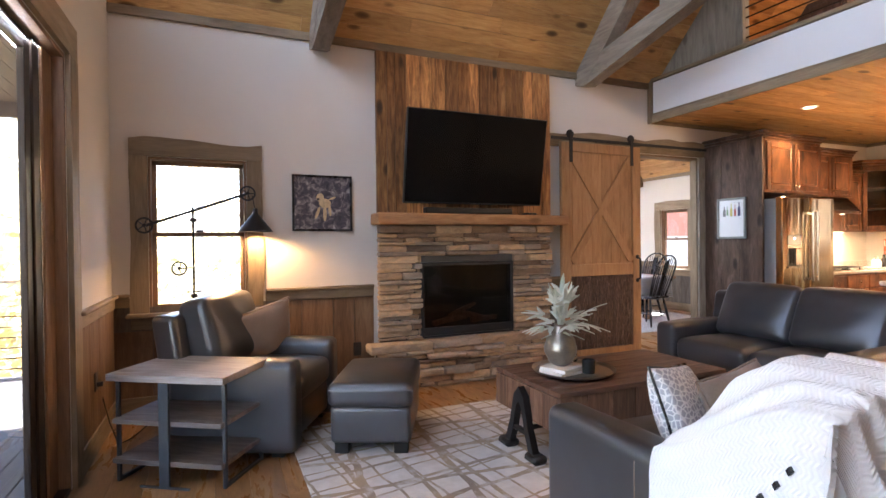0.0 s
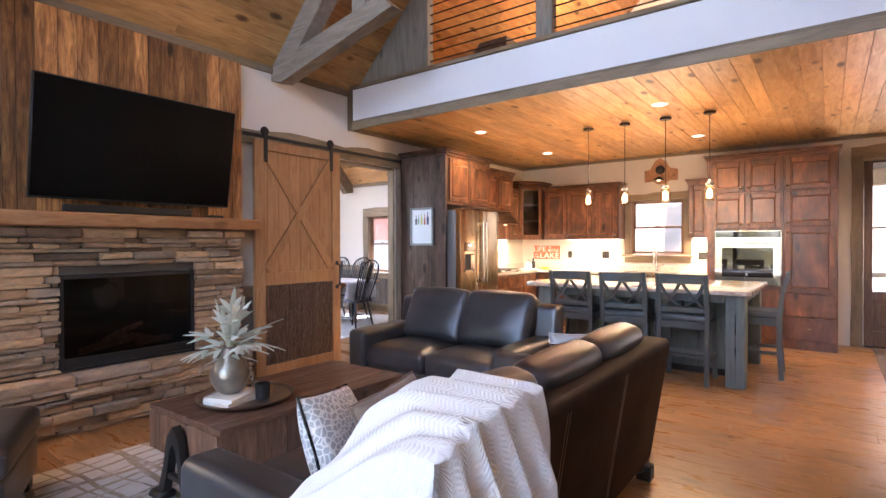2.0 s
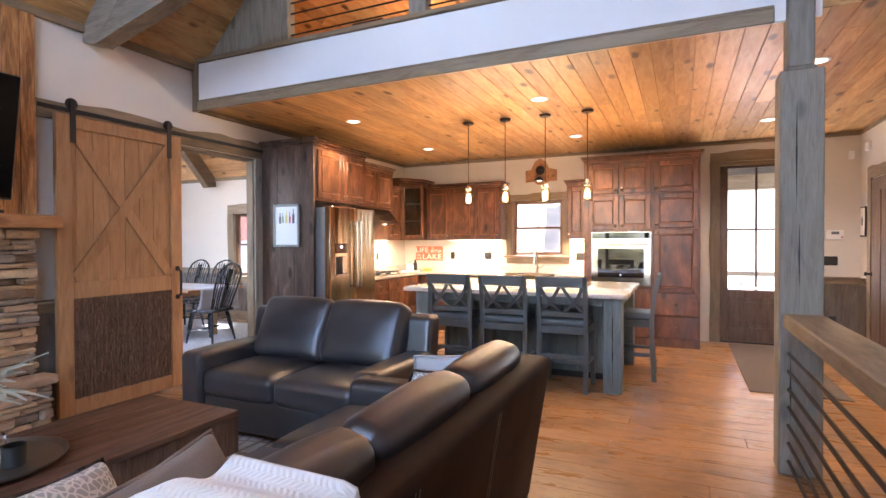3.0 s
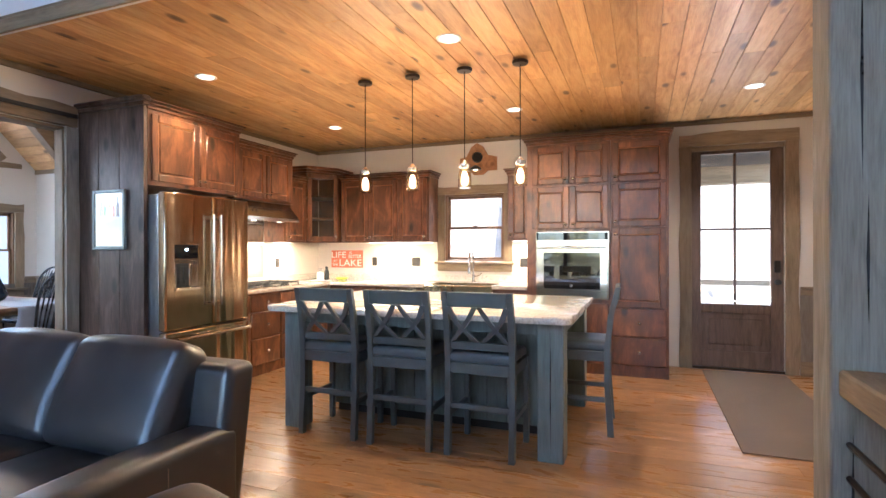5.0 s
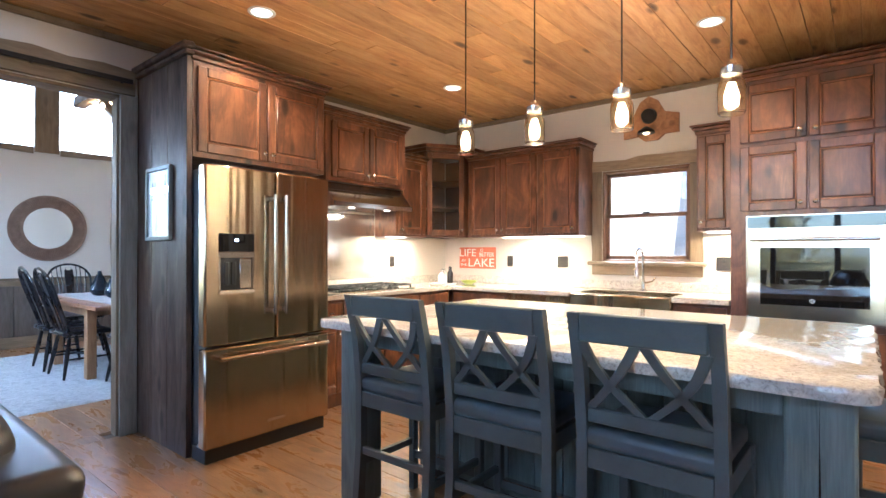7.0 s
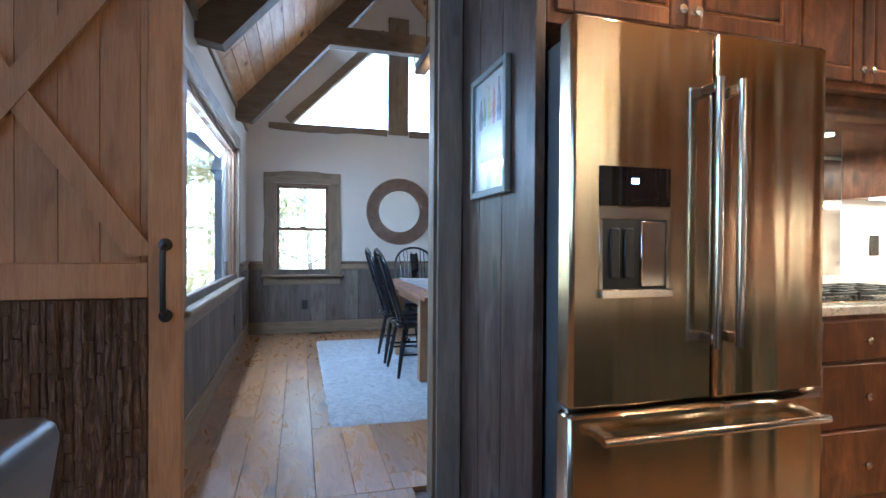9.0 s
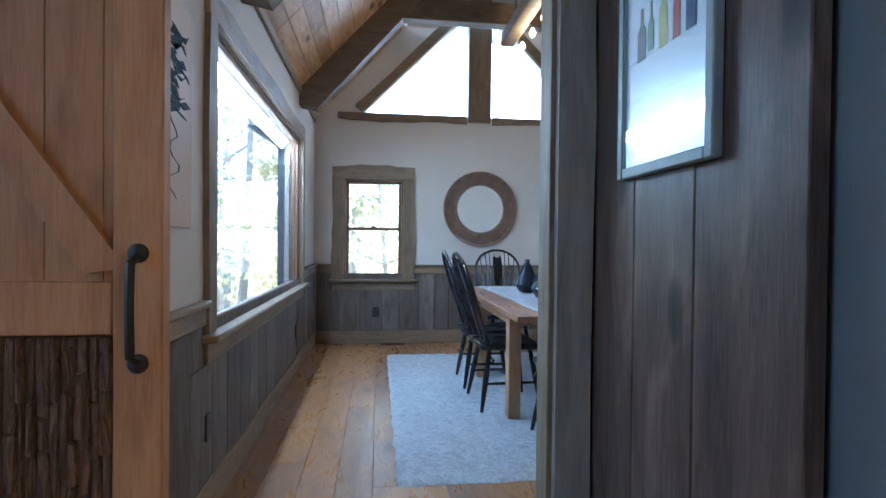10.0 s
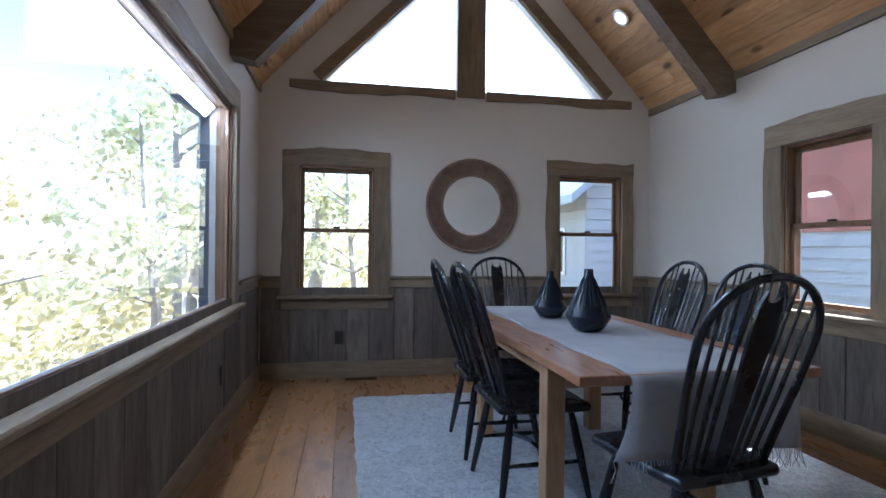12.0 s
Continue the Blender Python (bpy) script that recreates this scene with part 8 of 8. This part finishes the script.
def windsor(name, m):
    """A hoop-back chair facing local +y, with its back near local y = -0.2."""
    t = thing(name, m.translation, "black painted windsor dining chair with a hoop back", "dining chair", "chairs round the table")
    t.matrix_basis = m
    def dish(x, y, z):
        k = 1 - 0.10 * max(0, -y) / 0.22
        dip = 0.012 * max(0, 1 - (x / 0.2) ** 2) * max(0, 1 - (y / 0.2) ** 2) if z > 0 else 0
        return (x * k, y, z - dip)
    part("seat", Shape().soft(0, 0, 0.44, 0.46, 0.44, 0.042, 0.02, inner=6, warp=dish), BLACK_PAINT, t)
    lean = lambda z: -0.165 - 0.20 * (z - 0.46) / 0.62
    hoop = []
    for k in range(23):
        a = math.pi * k / 22
        x = 0.235 * math.cos(a) * (1.0 + 0.10 * math.sin(a)) if 0 < k < 22 else 0.20 * math.cos(a)
        z = 0.86 + 0.225 * math.sin(a)
        hoop.append((x, lean(z), z))
    low = [(0.185, lean(0.46), 0.455), (0.205, lean(0.6), 0.60), (0.228, lean(0.75), 0.75)]
    pts = low + hoop[1:-1] + [(-x, y, z) for x, y, z in low[::-1]]
    part("hoop", Shape().tube(pts, 0.0135, 8), BLACK_PAINT, t)

    def top_at(x):
        best = min(hoop, key=lambda p: abs(p[0] - x))
        return best[2]
    for i, x in enumerate((-0.165, -0.115, -0.075, 0.075, 0.115, 0.165)):
        xt = x * 1.12
        z = top_at(xt) - 0.005
        part("spindle", Shape().tube([(x * 0.85, lean(0.46) + 0.012, 0.455), (x, lean(0.68) + 0.008, 0.68), (xt, lean(z), z)], [0.0065, 0.009, 0.0055], 6), BLACK_PAINT, t)
    sp = []
    for (w, z) in ((0.026, 0.46), (0.030, 0.62), (0.042, 0.78), (0.050, 0.92), (0.046, 1.005)):
        sp.append((w, z))
    out = [(-w, z) for w, z in sp] + [(-0.032, 1.03), (-0.028, 1.045)] + [(0.032 * -math.cos(a), 1.035 - 0.028 * math.sin(a)) for a in [math.pi * k / 8 for k in range(9)]][1:-1] + [(0.028, 1.045), (0.032, 1.03)] + [(w, z) for w, z in sp[::-1]]
    vs = [(x, lean(z) - 0.006, z) for x, z in out] + [(x, lean(z) + 0.006, z) for x, z in out]
    n = len(out)
    part("splat", Shape().add(vs, [tuple(range(n)), tuple(range(n, 2 * n))[::-1]] + [(i, (i + 1) % n, n + (i + 1) % n, n + i) for i in range(n)]), BLACK_PAINT, t)
    feet = {}
    for sx in (-1, 1):
        for sy in (-1, 1):
            a, b = Vector((sx * 0.155, sy * 0.145, 0.425)), Vector((sx * 0.225, sy * 0.215, 0))
            pts = [a + (b - a) * k for k in (0, 0.18, 0.45, 0.75, 1.0)]
            part("leg", Shape().tube(pts, [0.013, 0.018, 0.021, 0.017, 0.012], 8), BLACK_PAINT, t)
            feet[sx, sy] = a + (b - a) * 0.56
    for sx in (-1, 1):
        a, b = feet[sx, -1], feet[sx, 1]
        part("side_stretcher", Shape().tube([a, (a + b) / 2, b], [0.008, 0.012, 0.008], 6), BLACK_PAINT, t)
    a, b = (feet[-1, -1] + feet[-1, 1]) / 2, (feet[1, -1] + feet[1, 1]) / 2
    part("cross_stretcher", Shape().tube([a, a + (b - a) * 0.3 + Vector((0, 0.05, 0)), a + (b - a) * 0.7 + Vector((0, 0.05, 0)), b], 0.010, 6), BLACK_PAINT, t)
    return t


w0 = windsor("dining_chair", pose(6.07, 7.18, 0.016, 0, 0, -88))
for x, y, r in ((6.06, 7.75, -91), (6.43, 8.60, 181), (7.02, 7.80, 90), (7.03, 7.22, 92), (6.365, 6.42, 8)):
    copy_thing(w0, pose(x, y, 0.016, 0, 0, r))

# round mirror with radiating rattan frame
mr = thing("round_mirror", (6.35, D_N - 0.02, 1.145), "round mirror in a wide woven rattan frame", "mirror")
mc = pose(6.35, D_N - 0.006, 1.58, 90, 0, 0)
part("backing", Shape().lathe([(0.425, 0), (0.425, 0.010)], n=48, m=mc), RATTAN, mr, world=True)
part("mirror_glass", Shape().lathe([(0.285, 0.0105), (0.285, 0.014)], n=48, m=mc), MIRROR, mr, "silver mirror glass", world=True)
for r in (0.29, 0.43):
    part("rim", Shape().tube([mc @ Vector((r * math.cos(a), r * math.sin(a), 0.022)) for a in [k * math.pi / 24 for k in range(48)]], 0.014, 8, close=True), RATTAN, mr, world=True)
for k in range(110):
    a = 2 * math.pi * k / 110
    part("cane", Shape().tube([mc @ Vector((r * math.cos(a), r * math.sin(a), z)) for r, z in ((0.295, 0.022), (0.36, 0.032), (0.425, 0.022))], 0.0075, 5), RATTAN, mr, world=True)

# carved lake panel on the wall
lk = thing("lake_art", (D_W + 0.012, 5.42, 1.22), "pale wooden panel with a dark blue carved lake shape", "wall art")
part("panel", Shape().box(D_W + 0.002, D_W + 0.026, 5.24, 5.60, 1.22, 2.02, 0.003), plain("pale_birch", (0.52, 0.40, 0.28), 0.6, var=0.12, scale=5.0), lk, world=True)
LAKE = plain("lake_blue", (0.012, 0.035, 0.05), 0.7, var=0.4, scale=18.0, gloss=0.2)
rr = random.Random(21)
pts = [(5.42 + 0.05 * math.sin(k * 1.3) + rr.uniform(-0.02, 0.02), 1.92 - 0.024 * k) for k in range(26)]
ws = [0.035 * abs(math.sin(k * 0.9)) + 0.006 if k < 14 else 0.004 for k in range(26)]
poly = [(y - w, z) for (y, z), w in zip(pts, ws)] + [(y + w, z) for (y, z), w in list(zip(pts, ws))[::-1]]
lake = Shape().prism(poly, "x", D_W + 0.0262, D_W + 0.0278)
part("lake", lake, LAKE, lk, "dark blue lake outline", world=True)
for i, (y, z) in enumerate(pts[1:13]):
    for s in (-1, 1):
        q = [(y, z), (y + s * 0.06, z + rr.uniform(-0.02, 0.02)), (y + s * rr.uniform(0.08, 0.11), z + rr.uniform(-0.03, 0.03)), (y + s * 0.05, z - 0.012)]
        part("inlet", Shape().prism(q, "x", D_W + 0.0262, D_W + 0.0286 + 0.0002 * i), LAKE, lk, world=True)

lk.location.y -= 0.06

# beam chandelier
ch = thing("beam_chandelier", (6.30, 7.35, 2.90), "rustic timber beam chandelier with lit bare bulbs", "chandelier")
part("beam", Shape().box(6.22, 6.34, 6.70, 8.02, 2.93, 3.05, 0.01, jit=0.004, rng=r2), BEAM_BROWN, ch, world=True)
for y in (6.95, 7.75):
    part("chain", Shape().tube([(6.28, y, 3.051), (6.30, y, D_RIDGE - 0.03)], 0.006, 6), BLACK_METAL, ch, world=True)
for x, y in DINING_BULBS + [(6.36, 6.80)]:
    sck = part("socket", Shape().tube([(6.34, y, 2.99), (6.385, y, 2.99), (6.40, y, 2.965)], 0.011, 8), BLACK_METAL, ch, world=True)
    o = part("bulb", Shape().lathe([(0.006, -0.075), (0.026, -0.05), (0.026, -0.03), (0.011, 0.0)], 6.40, y, 2.955, 12), BULB_GLOW, sck, "lit bare bulb", world=True)
    o.visible_shadow = False
plate("outlet", (5.13, D_N - 0.022, 0.365), "y")
plate("outlet", (D_W + 0.022, 5.77, 0.39), "x")
plate("outlet", (D_W + 0.022, 8.16, 0.38), "x")
vent = thing("floor_vent", (5.33, 9.45, 0), "brown slotted floor vent near the wall", "floor vent")
part("frame", Shape().box(5.19, 5.47, 9.42, 9.50, 0.0005, 0.006, 0.001), BRONZE, vent)
vent.children[0].location = (-5.33, -9.45, 0)
for k in range(12):
    part("slat", Shape().box(5.21 + k * 0.021, 5.222 + k * 0.021, 9.43, 9.49, 0.0065, 0.008, 0), BLACK_METAL, vent, world=True)

# ---- outdoors ----
GROUND = plain("leaf_litter", (0.20, 0.15, 0.10), 0.95, var=0.45, scale=0.8, bumpy=0.4, fine=14.0)


def height(x, y):
    h = -0.55
    if x > 11.8:
        h += min(9.0, 0.75 * (x - 11.8))
    if x < 3.0:
        h -= min(5.0, 0.22 * (3.0 - x))
    if y > 11 and x < 9:
        h -= min(3.0, 0.10 * (y - 11))
    return h


xs = sorted({-400, -250, -120, -60, 300, 420, *range(-40, 62, 3)})
ys = sorted({-400, -250, -120, -60, 300, 420, *range(-40, 82, 3)})
g = Shape()
vs = [(x, y, height(x, y) + (noise.noise(Vector((x * 0.2, y * 0.2, 0))) * 0.35 if abs(x - 4) > 9 or y > 13 else 0)) for y in ys for x in xs]
nx = len(xs)
g.add(vs, [(j * nx + i, j * nx + i + 1, (j + 1) * nx + i + 1, (j + 1) * nx + i) for j in range(len(ys) - 1) for i in range(nx - 1)])
solid("ground", g, GROUND, "leaf-covered wooded ground sloping away", "ground")
LEAF_Y = leaf_material("autumn_leaf", (0.52, 0.46, 0.22), (0.82, 0.72, 0.42))
LEAF_G = leaf_material("green_leaf", (0.50, 0.51, 0.30), (0.76, 0.74, 0.48))
TRUNK = plain("tree_bark", (0.40, 0.37, 0.33), 0.9, var=0.4, scale=5.0, bumpy=0.6, fine=30.0)


def tree(name, x, y, h, spread, leaves, seed, label, count=1500):
    rt = random.Random(seed)
    z0 = height(x, y) - 0.4
    t = thing(name, (x, y, z0), label, "tree", "woodland trees")
    tr = Shape()
    top = Vector((rt.uniform(-0.4, 0.4), rt.uniform(-0.4, 0.4), h))
    tr.tube([(0, 0, 0), top * 0.3 + Vector((0.08, 0.05, 0)), top * 0.65, top], [0.022 * h, 0.017 * h, 0.011 * h, 0.004 * h], 7)
    tips = []
    for k in range(11):
        f = rt.uniform(0.28, 0.95)
        a = rt.uniform(0, 6.283)
        ln = spread * (1.15 - f) * rt.uniform(0.7, 1.3)
        p = top * f
        q = p + Vector((math.cos(a) * ln, math.sin(a) * ln, ln * rt.uniform(0.2, 0.7)))
        tr.tube([p, (p + q) / 2 + Vector((0, 0, 0.1)), q], [0.007 * h, 0.004 * h, 0.0015 * h], 5)
        tips += [(p + q) / 2, q, q]
    tips.append(top)
    part("trunk", tr, TRUNK, t)
    vs, fs = [], []
    for k in range(count):
        c = tips[rt.randrange(len(tips))] + Vector((rt.gauss(0, 0.26), rt.gauss(0, 0.26), rt.gauss(0, 0.22))) * spread * 0.42
        u = Vector((rt.uniform(-1, 1), rt.uniform(-1, 1), rt.uniform(-1, 1))).normalized() * rt.uniform(0.05, 0.12)
        w = u.orthogonal().normalized() * rt.uniform(0.03, 0.08)
        o = len(vs)
        vs += [c - u, c + w, c + u, c - w]
        fs.append((o, o + 1, o + 2, o + 3))
    me = bpy.data.meshes.new("crown")
    me.from_pydata([tuple(v) for v in vs], [], fs)
    cr = new("crown", me)
    me.materials.append(leaves)
    cr.parent = t
    return t


rt = random.Random(31)
for k, (x, y, h) in enumerate(((-1.5, 10.5, 4.6), (-3.5, 9.5, 5.0), (-4.0, 12.5, 5.6), (-2.0, 15.5, 6.0), (1.8, 15.0, 5.4), (-7.0, 11.0, 6.0), (-5.5, 15.0, 6.4), (3.4, 16.5, 5.6), (5.4, 16.5, 5.4), (-8.5, 8.0, 6.0), (-5.2, 5.8, 5.0), (-6.5, 3.0, 5.4))):
    tree("sapling", x, y, h, h * 0.42, LEAF_Y if k % 4 else LEAF_G, 300 + k, "young leafy sapling in autumn yellow-green" if k % 4 else "young green leafy sapling", 2000)
k = 0
for x, y, h in ((-7, 13, 8), (-3.5, 15, 7), (-10, 9.5, 8), (-6, 17, 12), (1.5, 19, 11), (4.3, 18, 10), (-11, 14, 12), (-10, 20, 13), (0, 24, 13), (6.5, 25, 13), (4, 27, 12), (-14, 10, 13), (10, 24, 13), (14.5, 6.5, 8), (15, 1.0, 8), (16, 4, 10), (15.5, -3, 9), (13, 20, 12)):
    tree("tree", x + rt.uniform(-0.4, 0.4), y + rt.uniform(-0.4, 0.4), h, h * 0.30, LEAF_Y if k % 3 else LEAF_G, 100 + k, "autumn tree with thin yellow-green leaves" if k % 3 else "green leafy woodland tree", 1900)
    k += 1
shr = Shape()
vs, fs = [], []
for i in range(9000):
    a = rt.uniform(2.0, 4.0)
    x, y = rt.uniform(-16, 6), rt.uniform(4, 26)
    if x > 2.5 and y < 12 or x > -2.6 and y < 7.5:
        continue
    c = Vector((x, y, height(x, y) + rt.uniform(-0.1, 1.7) * (0.5 + noise.noise(Vector((x * 0.5, y * 0.5, 3))))))
    u = Vector((rt.uniform(-1, 1), rt.uniform(-1, 1), rt.uniform(-1, 1))).normalized() * rt.uniform(0.06, 0.13)
    w = u.orthogonal().normalized() * rt.uniform(0.04, 0.08)
    o = len(vs)
    vs += [c - u, c + w, c + u, c - w]
    fs.append((o, o + 1, o + 2, o + 3))
solid("undergrowth", Shape().add(vs, fs), LEAF_Y, "low yellow-green woodland undergrowth", "shrubs", kind="stuff")

vs, fs = [], []
for i in range(18000):
    a = rt.uniform(0.15, 3.6)
    d = rt.uniform(26, 46)
    x, y = 4 + d * math.cos(a), 8 + d * math.sin(a)
    top = 5.5 + 3 * noise.noise(Vector((a * 9, 0, 1)))
    c = Vector((x, y, height(x, y) + top * (rt.random() ** 0.8)))
    u = Vector((rt.uniform(-1, 1), rt.uniform(-1, 1), rt.uniform(-1, 1))).normalized() * rt.uniform(0.2, 0.5)
    w = u.orthogonal().normalized() * rt.uniform(0.15, 0.35)
    o = len(vs)
    vs += [c - u, c + w, c + u, c - w]
    fs.append((o, o + 1, o + 2, o + 3))
solid("far_woods", Shape().add(vs, fs), LEAF_Y, "distant autumn woodland", "woods", kind="stuff")

# garage across the yard
SIDING = plain("grey_siding", (0.42, 0.44, 0.44), 0.7, var=0.06, scale=2.0)
gar = thing("garage", (11.6, 15.5, -0.6), "grey sided garage with a pale metal roof and trimmed openings", "building")
GX0, GX1, GY0, GY1 = 9.3, 14.5, 13.2, 18.5
part("wall", Shape().box(GX0, GX1, GY0, GY1, -0.7, 2.3, 0.01), SIDING, gar, world=True)
for i in range(15):
    z = -0.5 + i * 0.185
    part("siding_board", Shape().prism([(GY0 - 0.022, z), (GY0 - 0.006, z + 0.18), (GY0 - 0.001, z + 0.18), (GY0 - 0.001, z)], "x", GX0, GX1), SIDING, gar, world=True)
    part("siding_board", Shape().prism([(GX0 - 0.022, z), (GX0 - 0.006, z + 0.18), (GX0 - 0.001, z + 0.18), (GX0 - 0.001, z)], "y", GY0, GY1), SIDING, gar, world=True)
METAL_ROOF = plain("pale_metal_roof", (0.40, 0.43, 0.45), 0.45, 0.3, var=0.08, scale=2.0)
for x0, x1 in ((GX0 - 0.5, (GX0 + GX1) / 2), (GX1 + 0.5, (GX0 + GX1) / 2)):
    part("roof", Shape().prism([(x0, 1.95), (x1, 4.5), (x1, 4.65), (x0, 2.10)], "y", GY0 - 0.5, GY1 + 0.5), METAL_ROOF, gar, world=True)
part("gable", Shape().prism([(GX0, 2.301), (GX1, 2.301), ((GX0 + GX1) / 2, 4.45)], "y", GY0, GY0 + 0.1), SIDING, gar, world=True)
for y in (14.0, 15.6, 17.0):
    w = part("window", Shape().box(GX0 - 0.05, GX0 - 0.023, y, y + 0.8, 0.7, 1.6, 0.006), WHITE_PLASTIC, gar, world=True)
    part("pane", Shape().box(GX0 - 0.054, GX0 - 0.0505, y + 0.06, y + 0.74, 0.76, 1.54, 0), OVEN_GLASS, w, world=True)
part("door", Shape().box(10.4, 13.4, GY0 - 0.06, GY0 - 0.024, -0.6, 1.6, 0.01), WHITE_PLASTIC, gar, world=True)
# neighbouring wing seen from the side window
wing = thing("house_wing", (12.3, 8.6, -0.6), "pale sided house wing with rusty red board panel", "building")
part("wall", Shape().box(11.4, 13.5, 7.2, 11.5, -0.7, 2.9, 0.01), SIDING, wing, world=True)
for i in range(12):
    z = -0.5 + i * 0.16
    part("siding_board", Shape().prism([(11.37, z), (11.392, z + 0.155), (11.398, z + 0.155), (11.398, z)], "y", 7.2, 11.5), SIDING, wing, world=True)
part("upper_panel", Shape().box(11.36, 11.398, 7.25, 11.4, 1.45, 2.6, 0.004), plain("rusty_red_board", (0.36, 0.15, 0.11), 0.7, var=0.25, scale=2.0), wing, world=True)
part("door", Shape().box(11.352, 11.368, 8.6, 9.6, -0.5, 1.35, 0.006), WHITE_PLASTIC, wing, world=True)
part("roof", Shape().prism([(11.1, 2.85), (12.45, 4.0), (13.8, 2.85), (13.8, 2.95), (12.45, 4.12), (11.1, 2.95)], "y", 7.0, 11.7), ROOF, wing, world=True)
# eave return and downspout at the dining corner
ret = thing("eave_return", (4.1, 9.9, 2.1), "dark grey boxed eave corner with gutter elbow", "eave")
FASCIA = plain("slate_fascia", (0.10, 0.12, 0.14), 0.6, var=0.1)
part("soffit_box", Shape().prism([(3.62, 2.52), (4.30, 2.08), (4.30, 2.52)], "y", 9.72, 10.2), FASCIA, ret, world=True)
part("downspout", Shape().tube([(4.02, 9.95, 2.22), (3.98, 9.90, 2.08), (4.08, 9.84, 1.98), (4.20, 9.76, 1.94), (4.24, 9.74, 1.90), (4.24, 9.74, -0.6)], 0.035, 8), FASCIA, ret, world=True)
part("corner_board", Shape().box(4.20, 4.268, 8.53, 9.73, -0.6, 2.5, 0.004), FASCIA, ret, world=True)
# deck and railing outside the sliding door
deck = thing("deck", (-2.0, 3.2, -0.12), "grey plank deck outside the sliding door", "deck")
SOFFIT = wood("soffit_walnut", (0.015, 0.010, 0.007), (0.035, 0.024, 0.017), (0.055, 0.038, 0.028), "y", 0.7, 0.2, 0.3)
PLANK = wood("deck_plank", (0.05, 0.05, 0.052), (0.09, 0.09, 0.095), (0.13, 0.13, 0.135), "y", 0.8, 0.2, 0.3)
for i in range(17):
    x = -0.72 - 0.147 * (i + 1)
    part("plank", Shape().box(x, x + 0.14, -1.5, 7.0, -0.06, -0.02, 0.004), PLANK, deck, world=True)
part("joist", Shape().box(-3.2, -0.72, -1.5, 7.0, -0.30, -0.061, 0), PLANK, deck, world=True)
for y in (-1.4, 1.4, 4.2, 6.9):
    part("post", Shape().box(-3.2, -3.1, y, y + 0.1, -3.5, -0.301, 0.005), PLANK, deck, world=True)
dr_ = thing("deck_railing", (-3.1, 3.0, -0.02), "deck railing of thin dark rods between wooden posts", "railing")
for y in (-1.45, 0.65, 2.75, 4.85, 6.9):
    part("post", Shape().box(-3.2, -3.1, y, y + 0.1, -0.018, 0.95, 0.005), TRIM, dr_, world=True)
for x in (-2.1, -1.1):
    part("post", Shape().box(x, x + 0.1, 6.9, 7.0, -0.018, 0.95, 0.005), TRIM, dr_, world=True)
part("top_rail", Shape().box(-3.22, -3.06, -1.5, 7.02, 0.951, 0.99, 0.005).box(-3.05, -0.72, 6.88, 7.02, 0.951, 0.99, 0.005), TRIM_Y, dr_, world=True)
for i in range(8):
    z = 0.07 + i * 0.108
    part("rod", Shape().tube([(-3.15, -1.4, z), (-3.15, 6.95, z)], 0.007, 6), BRONZE, dr_, world=True)
    part("rod", Shape().tube([(-3.15, 6.95, z), (-0.72, 6.95, z)], 0.007, 6), BRONZE, dr_, world=True)
# roof over the deck
dk = thing("deck_roof", (-2.0, 2.9, 2.9), "brown boarded deck roof with a timber edge beam", "porch roof")
for i in range(18):
    x = -0.71 - 0.15 * (i + 1)
    part("soffit_board", Shape().box(x, x + 0.147, -1.6, 7.3, 2.90, 2.92, 0.003), SOFFIT, dk, world=True)
part("roof_sheet", Shape().box(-3.5, -0.705, -1.7, 7.42, 2.921, 3.0, 0.004), ROOF, dk, world=True)
part("edge_beam", Shape().box(-3.42, -0.72, 7.301, 7.40, 2.74, 2.92, 0.006), SOFFIT, dk, world=True)
for y in (-1.45, 2.75, 6.9):
    part("post", Shape().box(-3.2, -3.1, y, y + 0.1, 0.991, 2.899, 0.006), SOFFIT, dk, world=True)
# entry porch
po = thing("porch", (10.4, -0.5, -0.1), "covered entry porch with plank floor and timber beam", "porch")
part("floor", Shape().box(9.36, 11.4, -2.2, 1.6, -0.18, -0.03, 0.004), PLANK, po, world=True)
part("beam", Shape().box(11.15, 11.35, -2.2, 1.6, 2.25, 2.50, 0.008), TRIM_Y, po, world=True)
for y in (-2.15, 1.35):
    part("post", Shape().box(11.17, 11.33, y, y + 0.16, -0.029, 2.249, 0.006), POST, po, world=True)
part("rail", Shape().box(11.2, 11.3, -1.98, 1.34, 0.80, 0.88, 0.004), TRIM_Y, po, world=True)
part("roof", Shape().prism([(9.36, 3.0), (11.7, 2.52), (11.7, 2.62), (9.36, 3.1)], "y", -2.4, 1.8), ROOF, po, world=True)

# ---- floor planks ----
rf = random.Random(17)
pw = 0.178


def planks(x0, x1, y0, y1):
    x = x0
    while x < x1 - 0.01:
        n = min(x1, x + pw)
        y = y0 - rf.uniform(0, 2.0)
        while y < y1:
            e = y + rf.uniform(2.0, 3.4)
            a, b = max(y0, y), min(y1, e)
            if b - a > 0.03:
                part("plank", Shape().box(x + 0.0007, n - 0.0007, a + 0.0007, b - 0.0007, -0.0215, -rf.uniform(0.0, 0.0005), 0.0013), OAK, floor, world=True)
            y = e
        x = n


planks(WEST, EAST, SOUTH, NORTH + 0.0)
planks(4.476, 5.574, NORTH + 0.001, NORTH + T)
planks(D_W, D_E, NORTH + T + 0.001, D_N)
